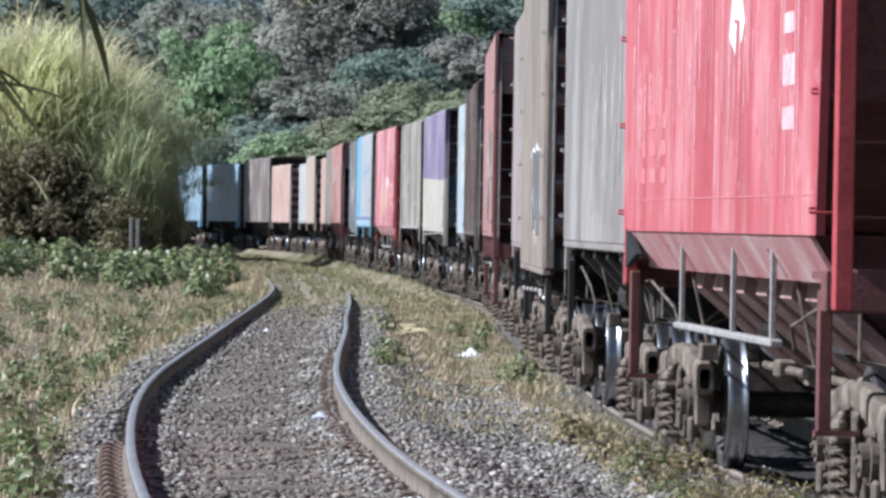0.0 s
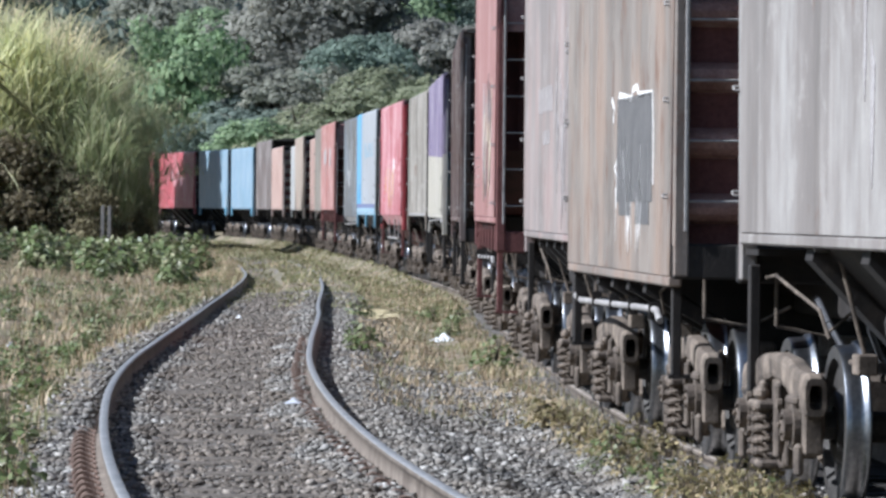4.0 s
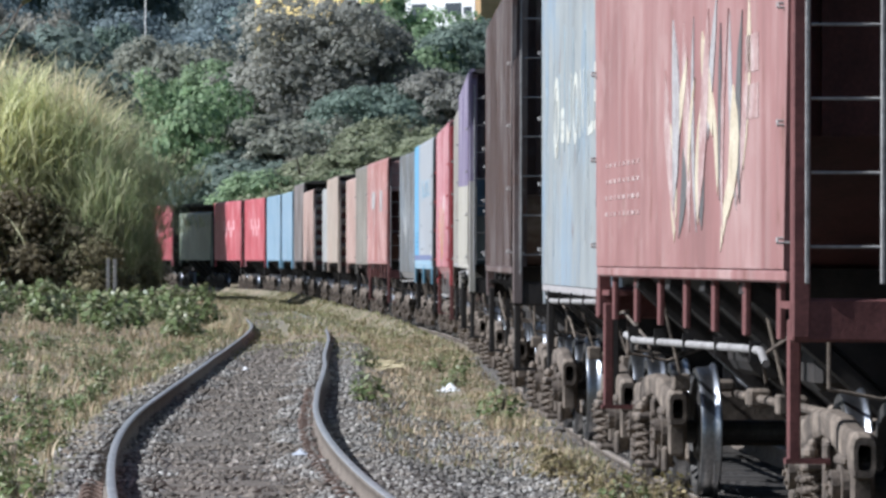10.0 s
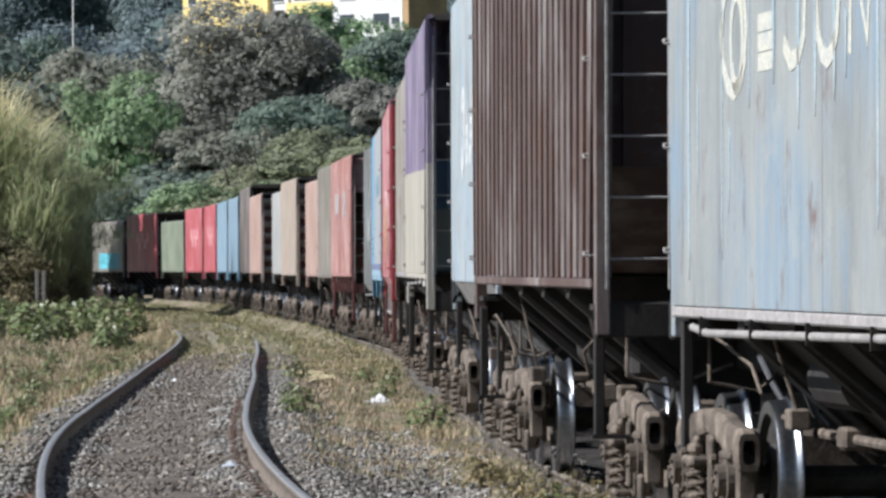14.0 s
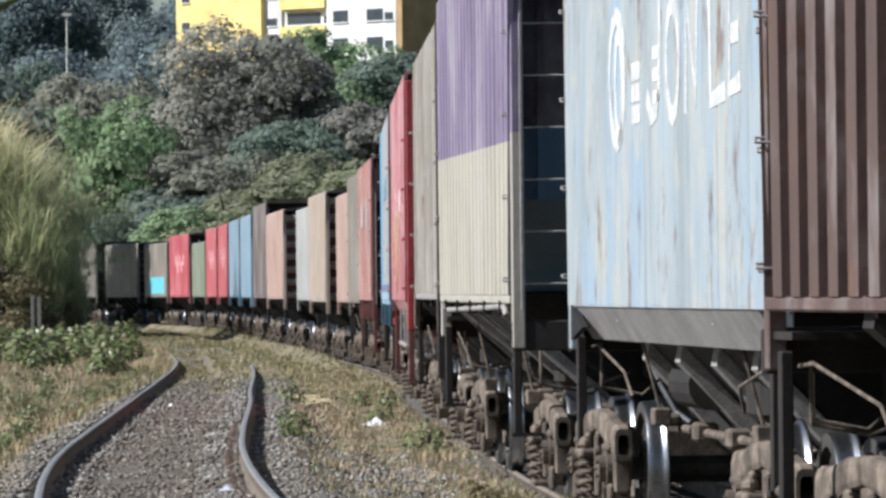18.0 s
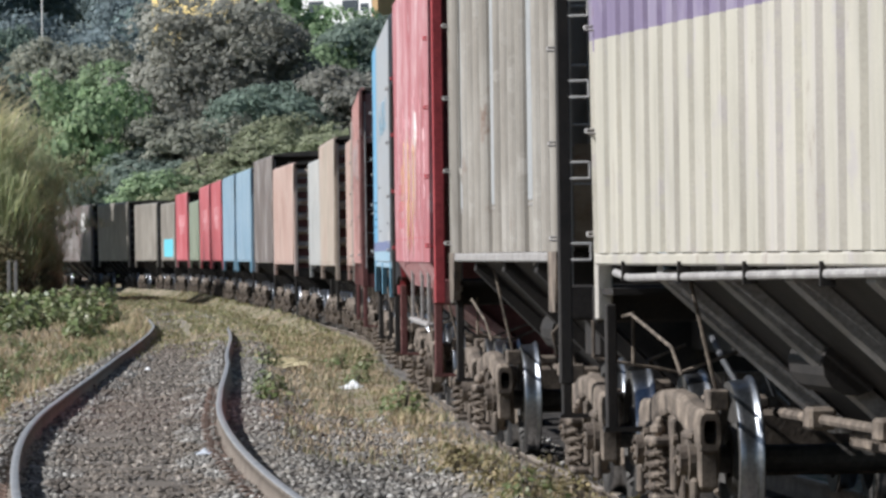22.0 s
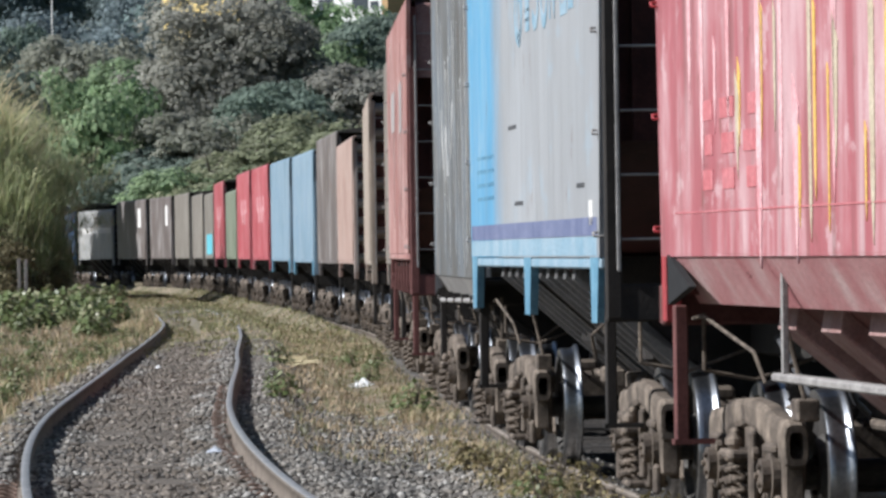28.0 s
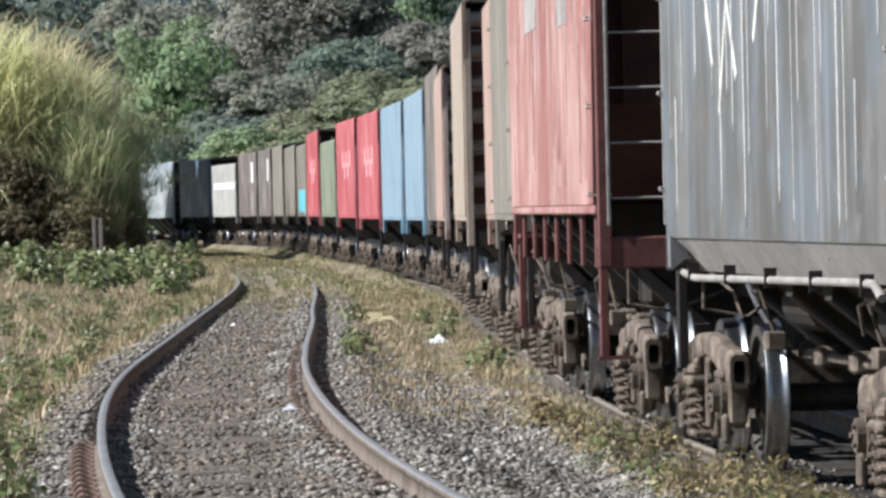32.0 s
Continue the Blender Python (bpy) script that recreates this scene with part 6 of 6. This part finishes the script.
def make_grass():
    sets = [
        ("dry_grass", L_DRY, 61, 42000, -12.0, -4.75, 27, 190, 1.5, (0.05, 0.3), 0.0055, "dry tan grass over the verge"),
        ("green_grass", L_GREEN, 62, 34000, -11.0, -4.7, 27, 190, 1.4, (0.05, 0.24), 0.006, "green grass mixed into the verge"),
        ("dry_grass", L_DRY, 63, 17000, -2.2, -0.25, 44, 125, 1.2, (0.03, 0.16), 0.005, "dry grass between the tracks"),
        ("green_grass", L_GREEN, 64, 9000, -2.0, -0.2, 44, 130, 1.1, (0.03, 0.15), 0.005, "green grass between the tracks"),
        ("green_grass", L_GREEN, 65, 42000, -6.4, -0.3, 78, 245, 1.2, (0.03, 0.13), 0.009, "grass grown over the empty track"),
        ("dry_grass", L_DRY, 66, 14000, -6.4, -0.3, 80, 245, 1.2, (0.03, 0.12), 0.007, "dry grass grown over the empty track"),
        ("dry_grass", L_DRY, 67, 5000, -0.8, -0.08, 27, 75, 1.0, (0.04, 0.17), 0.004, "dry weeds along the train's rail"),
        ("green_grass", L_GREEN, 68, 4000, -0.75, -0.08, 27, 75, 1.0, (0.04, 0.15), 0.004, "green weeds along the train's rail"),
    ]
    for name, mat, seed, n, q0, q1, y0, y1, bias, (h0, h1), wide, label in sets:
        r, q, y, x = scatter(seed, n, q0, q1, y0, y1, bias)
        keep = patchy(x, y, 0.8, seed) + 0.5 * patchy(x, y, 2.6, seed + 3) > (-0.15 if seed in (61, 65, 66) else 0.02)
        if seed in (65, 66):
            keep &= smooth(78, 118, y) + 0.5 * patchy(x, y, 0.9, 2.0) - 0.25 * (np.abs(np.abs(q - NEAR_MID) - 0.5) < 0.25) > 0.3
        x, y, q = x[keep], y[keep], q[keep]
        n = len(x)
        p = np.stack([x, y, ground_z(x, y) - 0.01], 1)
        h = r.uniform(h0, h1, n) * (0.6 + 0.7 * np.clip(patchy(x, y, 0.5, 9.0) + 0.5, 0, 1))
        v, f = blades(r, p, h, r.uniform(0.15, 0.8, n), wide * r.uniform(0.6, 1.6, n) * (1 + y / 120), r.uniform(0.05, 0.5, n), 2)
        tagged(new(name, raw_mesh(name, v, f, mat)), label, "grass", kind="stuff")


make_grass()


def weed_mesh(seed, n, tall, spread, size, mat=None):
    r = np.random.RandomState(seed)
    a, d = r.uniform(0, 6.28, n), spread * np.sqrt(r.uniform(0, 1, n))
    p = np.stack([d * np.cos(a), d * np.sin(a), tall * r.uniform(0.15, 1.0, n) * (1 - 0.5 * (d / spread) ** 2)], 1)
    face = np.stack([np.cos(a) * 0.6, np.sin(a) * 0.6, np.ones(n)], 1) + r.normal(size=(n, 3)) * 0.4
    face /= np.linalg.norm(face, axis=1)[:, None]
    u = np.cross(face, r.normal(size=(n, 3)))
    u /= np.linalg.norm(u, axis=1)[:, None]
    w = np.cross(face, u)
    s = size * r.uniform(0.5, 1.2, (n, 1))
    v = np.stack([p - u * s, p - w * s * 0.6 - u * s * 0.2, p + u * s, p + w * s * 0.6 - u * s * 0.2], 1).reshape(-1, 3)
    return raw_mesh("leaf_rosette", v, np.arange(n * 4).reshape(-1, 4), mat or L_WEED)


def stem_mesh(seed, n, tall, spread):
    rng = random.Random(seed)
    s = Solid()
    for _ in range(n):
        a, d = rng.uniform(0, 6.28), spread * 0.6 * rng.random()
        s.rod((0.1 * d * math.cos(a), 0.1 * d * math.sin(a), -0.03), (d * math.cos(a), d * math.sin(a), tall * 0.85), 0.008, 5, r2=0.004)
    return s.mesh("stalk", M_BARK)


def make_weeds():
    meshes = [weed_mesh(200 + i, 130, 0.42, 0.3, 0.055) for i in range(4)]
    stems = [stem_mesh(i, 8, 0.42, 0.3) for i in range(2)]
    tall = [weed_mesh(210 + i, 190, 0.95, 0.5, 0.12) for i in range(3)]
    tstems = stem_mesh(9, 12, 0.95, 0.5)
    rng = random.Random(8)

    def plant(name, leaves, st, x, y, k, label, group):
        root = tagged(new(name, None), label, "weed", group)
        tagged(part("leaf_rosette", leaves, None, root), kind="stuff")
        tagged(part("stalk", st, None, root), kind="stuff")
        root.matrix_basis = pose(x, y, float(ground_z(x, y)) - 0.02, 0, 0, rng.uniform(0, 360)) @ Matrix.Diagonal((k, k, k, 1))

    for x, y, k in ((0.88, 60.0, 0.95), (-0.62, 60.2, 0.8), (-0.75, 66, 0.7), (-0.9, 82, 0.8), (0.45, 77, 0.7), (0.2, 88, 0.9), (0.62, 84, 0.8)):
        plant("weed_plant", meshes[rng.randrange(4)], stems[0], x, y, k, "leafy green weed in the strip between the tracks", "weeds between the tracks")
    dull = [weed_mesh(220 + i, 130, 0.42, 0.3, 0.04, L_OLIVE if i else L_WEED) for i in range(4)]
    for i in range(64):
        y = 27 + 18 * rng.random() ** 1.5
        plant("weed_plant", dull[rng.randrange(4)], stems[0], float(line_x(y)) - rng.uniform(0.12, 0.9), y, rng.uniform(0.4, 0.8), "low weed beside the train's rail", "weeds beside the rail")
    for i in range(210):
        y = 29 + 80 * rng.random() ** 1.4
        x = float(line_x(y)) - rng.uniform(4.85, 9.5)
        plant("weed_plant", meshes[rng.randrange(4)], stems[i % 2], x, y, rng.uniform(0.3, 0.85), "leafy green weed on the grassy verge", "weeds on the verge")
    for i in range(64):
        y = rng.uniform(118, 190)
        x = rng.uniform(-13.5, -6.6) * y / 160
        plant("broadleaf_weed", tall[rng.randrange(3)], tstems, x, y, rng.uniform(0.4, 1.05), "large-leaved pale green weed below the reeds", "weeds below the reeds")


make_weeds()


def make_ballast():
    r = np.random.RandomState(77)
    shapes = []
    for (q0, q1, y0, y1, n, size) in ((-5.3, 0.9, 27, 40, 56000, 0.0145), (-5.3, 0.7, 40, 60, 50000, 0.0165), (-5.2, -1.6, 60, 105, 34000, 0.02), (-5.3, -0.5, 27, 40, 2500, 0.023)):
        y = r.uniform(y0, y1, n)
        q = r.uniform(q0, q1, n)
        x = line_x(y) + q
        off = q - NEAR_MID - near_bend(y)
        lim = np.where(off < 0, 1.3 - 0.35 * smooth(28, 42, y), 1.6)
        dense = np.maximum(1 - smooth(lim - 0.3, lim + 0.4, np.abs(off)), (1 - smooth(0.5, 1.3, np.abs(q + 1.6))) * (1 - smooth(44, 70, y)))
        on_sleeper = (np.abs((y - 26 + 0.31) % 0.62 - 0.31) < 0.12) & (np.abs(off) < 1.2) & (y < 100)
        dense = dense * np.clip(0.75 + 1.1 * patchy(x, y, 1.3, 5.0), 0.25, 1.0)
        dense = dense * np.where((off > -0.86) & (off < -0.62), 0.5, 1.0)
        keep = r.uniform(0, 1, n) < (dense * 0.95 + 0.05) * np.where(on_sleeper, 0.6, 1.0)
        x, y = x[keep], y[keep]
        shapes.append((x, y, size * r.uniform(0.35, 1.0, len(x)) ** 0.8 * r.choice([1.0, 1.25, 1.75], len(x), p=[0.6, 0.3, 0.1]) * 1.12))
    x, y, s = (np.concatenate(a) for a in zip(*shapes))
    n = len(x)
    centre = np.abs(x - line_x(y) - NEAR_MID - near_bend(y) + 0.05 * np.sin(y * 1.7)) < 0.5 + 0.12 * np.sin(y * 0.9)
    cube = np.array([(a, b, c) for c in (-1, 1) for b in (-1, 1) for a in (-1, 1)], float)
    v = cube[None] * r.uniform(0.3, 1.2, (n, 8, 3)) * s[:, None, None]
    a = r.uniform(0, 6.28, n)
    ca, sa = np.cos(a)[:, None], np.sin(a)[:, None]
    t = r.uniform(-0.6, 0.6, n)[:, None]
    vx, vy, vz = v[..., 0], v[..., 1], v[..., 2]
    vy, vz = vy * np.cos(t) - vz * np.sin(t), vy * np.sin(t) + vz * np.cos(t)
    v = np.stack([vx * ca - vy * sa, vx * sa + vy * ca, vz * 0.65], -1) + np.stack([x, y, ground_z(x, y) + 0.3 * s], 1)[:, None]
    f = np.array([(0, 2, 3, 1), (4, 5, 7, 6), (0, 1, 5, 4), (2, 6, 7, 3), (0, 4, 6, 2), (1, 3, 7, 5)])
    for pick, name, tones, dirt, label in (
            (~centre, "crushed_stone", ((0.07, 0.064, 0.057), (0.175, 0.163, 0.146), (0.3, 0.283, 0.256), (0.46, 0.442, 0.41)), (0.19, 0.157, 0.122), "loose grey crushed-stone ballast"),
            (centre, "dirty_crushed_stone", ((0.055, 0.046, 0.038), (0.13, 0.109, 0.089), (0.215, 0.184, 0.153), (0.34, 0.305, 0.265)), (0.135, 0.107, 0.081), "earthy brown ballast between the rails")):
        mat, nt, bsdf, node, link = nodes_of(name)
        geo = node("ShaderNodeNewGeometry")
        col = ramp_of(nt, geo.outputs["Random Per Island"], list(zip((0.0, 0.4, 0.8, 1.0), tones)))
        co = node("ShaderNodeTexCoord").outputs["Object"]
        col = mix_of(nt, ramp_of(nt, noise_of(nt, co, 0.8, 5), [(0.42, grey(0.0)), (0.66, grey(0.6))]), col, dirt)
        col = mix_of(nt, 1.0, col, ramp_of(nt, noise_of(nt, co, 2.6, 6, None, 0.7), [(0.36, grey(0.5)), (0.5, grey(0.95)), (0.66, grey(1.25))]), "MULTIPLY")
        link(col, bsdf.inputs["Base Color"])
        bsdf.inputs["Roughness"].default_value = 0.92
        k = int(np.sum(pick))
        faces = (f[None] + np.arange(k)[:, None, None] * 8).reshape(-1, 4)
        tagged(new("gravel", raw_mesh("gravel", v[pick].reshape(-1, 3), faces, mat)), label, "gravel", kind="stuff")


make_ballast()


def make_buildings():
    yellow = simple("yellow_render", [(0.3, (0.9, 0.66, 0.24)), (0.7, (0.95, 0.73, 0.3))], 0.3, 0.85, fine=0.4, bump=0)
    white = simple("white_render", [(0.3, (0.76, 0.75, 0.73)), (0.7, (0.84, 0.83, 0.81))], 0.3, 0.85, fine=0.4, bump=0)
    tan = simple("tan_render", [(0.3, (0.42, 0.27, 0.13)), (0.7, (0.5, 0.33, 0.17))], 0.3, 0.85, fine=0.4, bump=0)
    glass = simple("dark_window_glass", [(0.3, (0.03, 0.04, 0.055)), (0.7, (0.06, 0.075, 0.09))], 0.5, 0.15, spec=0.6, bump=0)
    root = new("apartment_building", None)
    tagged(root, "tall yellow and white apartment block above the trees", "building")
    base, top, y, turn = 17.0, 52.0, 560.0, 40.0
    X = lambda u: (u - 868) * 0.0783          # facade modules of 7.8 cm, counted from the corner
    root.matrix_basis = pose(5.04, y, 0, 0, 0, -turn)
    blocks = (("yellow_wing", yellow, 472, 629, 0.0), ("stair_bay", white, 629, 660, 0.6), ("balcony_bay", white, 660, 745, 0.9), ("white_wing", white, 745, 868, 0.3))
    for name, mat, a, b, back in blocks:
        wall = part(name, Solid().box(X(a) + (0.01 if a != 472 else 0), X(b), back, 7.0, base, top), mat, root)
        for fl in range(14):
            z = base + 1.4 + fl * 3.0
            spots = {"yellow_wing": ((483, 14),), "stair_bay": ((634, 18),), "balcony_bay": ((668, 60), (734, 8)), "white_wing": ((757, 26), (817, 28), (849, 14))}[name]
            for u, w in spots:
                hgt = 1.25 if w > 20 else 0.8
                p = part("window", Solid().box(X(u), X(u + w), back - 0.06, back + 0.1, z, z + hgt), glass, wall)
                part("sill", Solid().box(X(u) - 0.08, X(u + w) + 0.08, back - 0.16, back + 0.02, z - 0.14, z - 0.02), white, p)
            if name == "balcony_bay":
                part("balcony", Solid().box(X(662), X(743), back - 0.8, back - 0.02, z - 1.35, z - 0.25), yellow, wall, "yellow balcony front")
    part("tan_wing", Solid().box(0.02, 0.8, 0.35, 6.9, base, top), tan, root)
    pole = new("light_pole", None)
    tagged(pole, "tall thin white floodlight pole on the hill", "pole")
    x, yy = -32.86, 620.0
    z0 = float(ground_z(x, yy))
    part("mast", Solid().rod((0, 0, 0), (0, 0, 34.5 - z0), 0.13, 8, r2=0.09), M_WHITE, pole)
    part("head", Solid().box(-0.5, 0.5, -0.15, 0.15, 34.2 - z0, 34.6 - z0), M_WHITE, pole)
    pole.location = (x, yy, z0)


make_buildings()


def make_litter():
    plastic = simple("white_plastic", [(0.3, (0.75, 0.75, 0.74)), (0.7, (0.85, 0.85, 0.85))], 5, 0.4, bump=0)
    clear = simple("clouded_plastic", [(0.3, (0.4, 0.42, 0.46)), (0.7, (0.6, 0.62, 0.66))], 5, 0.3, bump=0)
    straw = simple("straw", [(0.3, (0.5, 0.42, 0.24)), (0.7, (0.65, 0.56, 0.36))], 5, 0.8)

    def crumple(name, x, y, w, d, h, seed, mat, label):
        r = np.random.RandomState(seed)
        n = 9
        g = np.linspace(-1, 1, n)
        A, B = np.meshgrid(g, g)
        edge = np.clip(1.15 - np.hypot(A, B), 0, 1)
        z = h * edge * r.uniform(0.2, 1.0, A.shape)
        v = np.stack([A * w * 0.5 * (1 + 0.2 * r.normal(size=A.shape)), B * d * 0.5, z], -1).reshape(-1, 3)
        i = (np.arange(n - 1)[:, None] * n + np.arange(n - 1)[None]).ravel()
        ob = new(name, raw_mesh(name, v, np.stack([i, i + 1, i + n + 1, i + n], 1), mat))
        tagged(ob, label, "litter")
        ob.location = (x, y, float(ground_z(x, y)) + 0.01)

    crumple("plastic_sheet", 0.37, 75.6, 0.34, 0.9, 0.13, 1, plastic, "crumpled white plastic sheet in dry grass")
    crumple("plastic_bag", -0.98, 41.9, 0.13, 0.3, 0.05, 2, clear, "clouded plastic bag on the ballast")
    crumple("paper_scrap", -2.68, 79.0, 0.09, 0.2, 0.06, 3, plastic, "small white scrap on the ballast")
    crumple("paper_scrap", -5.1, 66.0, 0.12, 0.3, 0.10, 4, clear, "pale grey scrap beside the rail")
    rng = random.Random(3)
    s = Solid()
    for i in range(60):
        a = rng.uniform(-0.5, 0.5)
        x, y = rng.gauss(0, 0.14), rng.gauss(0, 0.7)
        s.rod((x - 0.2, y, 0.02 + rng.random() * 0.12), (x + 0.2, y + a, 0.03 + rng.random() * 0.14), 0.008, 4)
    ob = tagged(new("straw_pile", s.mesh("straw_pile", straw)), "pile of cut dry stalks between the tracks", "straw", kind="stuff")
    ob.location = (-0.76, 84.0, float(ground_z(-0.76, 84.0)))
    post_mat = simple("weathered_post_wood", [(0.3, (0.16, 0.15, 0.14)), (0.7, (0.3, 0.29, 0.27))], 3, 0.9)
    for x in (-11.75, -11.5):
        z = float(ground_z(x, 196.0))
        ob = tagged(new("fence_post", Solid().box(-0.06, 0.06, -0.06, 0.06, -0.2, 1.6, bevel=0.01).mesh("fence_post", post_mat)), "grey weathered fence post in front of reeds", "post", "pair of posts")
        ob.location = (x, 196.0, z)


make_litter()

FRONDS = []
# how far each twig droops below level, in degrees, as the wind swings it
SWING = (
    ((0, 42), (0.3, 66), (0.6, 55), (1, 44), (1.5, 16), (2, 8), (2.5, 36), (3.5, 22), (4.5, 44), (5, 20), (6, 8), (7, 38), (8, 24), (9, 40), (10, 46), (12, 30), (16, 42), (20, 28), (24, 40), (28, 30), (31, 40), (32, 48)),
    ((0, 64), (0.3, 2), (0.6, -16), (1, -10), (1.5, 0), (2, 34), (2.5, 30), (3.5, 0), (4.5, 12), (5, -8), (6, 10), (7, 32), (8, -10), (9, -36), (10, -50), (16, -45), (24, -55), (30, -45), (32, -10)),
    ((0, 4), (0.3, 40), (0.6, 46), (1, 52), (1.5, 34), (2, 26), (2.5, 50), (3.5, 36), (4.5, 46), (5, 30), (6, 20), (7, 46), (8, 40), (9, 50), (10, 40), (16, 46), (24, 38), (31, 44), (32, 40)))


def make_fronds():
    """Drooping bamboo twigs close to the camera, swung by the wind."""
    for i, (x, z, size, fan, n) in enumerate(((-1.43, 1.90, 1.0, 26, 9), (-1.12, 2.17, 1.35, 9, 3), (-1.47, 1.80, 0.85, 22, 6))):
        root = tagged(new("bamboo_twig", None), "thin drooping bamboo twig with narrow dark leaves", "twig", "overhanging twigs")
        rng = random.Random(30 + i)
        pts = [(-0.3 + 0.06 * j * size, 0.01 * rng.uniform(-1, 1), 0.012 * rng.uniform(-1, 1)) for j in range(8)]
        part("stem", Solid().tube(pts, 0.003, 5), M_BARK, root)
        for j in range(n):
            p = Vector(pts[3 + j % 5])
            a = radians(fan * (2 * (j + 0.5) / n - 1) + rng.uniform(-6, 6))
            ln, w, bend = rng.uniform(0.2, 0.38) * size, rng.uniform(0.004, 0.0075) * (1.8 if i == 1 else 1.0), rng.uniform(0.02, 0.3)
            rows, f, m = [], [], 7
            for k in range(m + 1):
                t = k / m
                c = Vector((math.cos(a) * ln * t, 0, math.sin(a) * ln * t - bend * ln * t * t))
                ww = w * math.sin(math.pi * (0.07 + 0.92 * t)) ** 0.7
                rows += [c + Vector((0, -0.006, ww)), c + Vector((0, 0.006, -ww)), c]
            for k in range(m):
                f += [(3 * k, 3 * k + 2, 3 * k + 5, 3 * k + 3), (3 * k + 2, 3 * k + 1, 3 * k + 4, 3 * k + 5)]
            o = part("leaf", Solid().add(rows, f), L_BAMBOO, root)
            o.location = p
        FRONDS.append((root, (x, 15.0 + 0.2 * i, z), SWING[i]))


make_fronds()

motions()
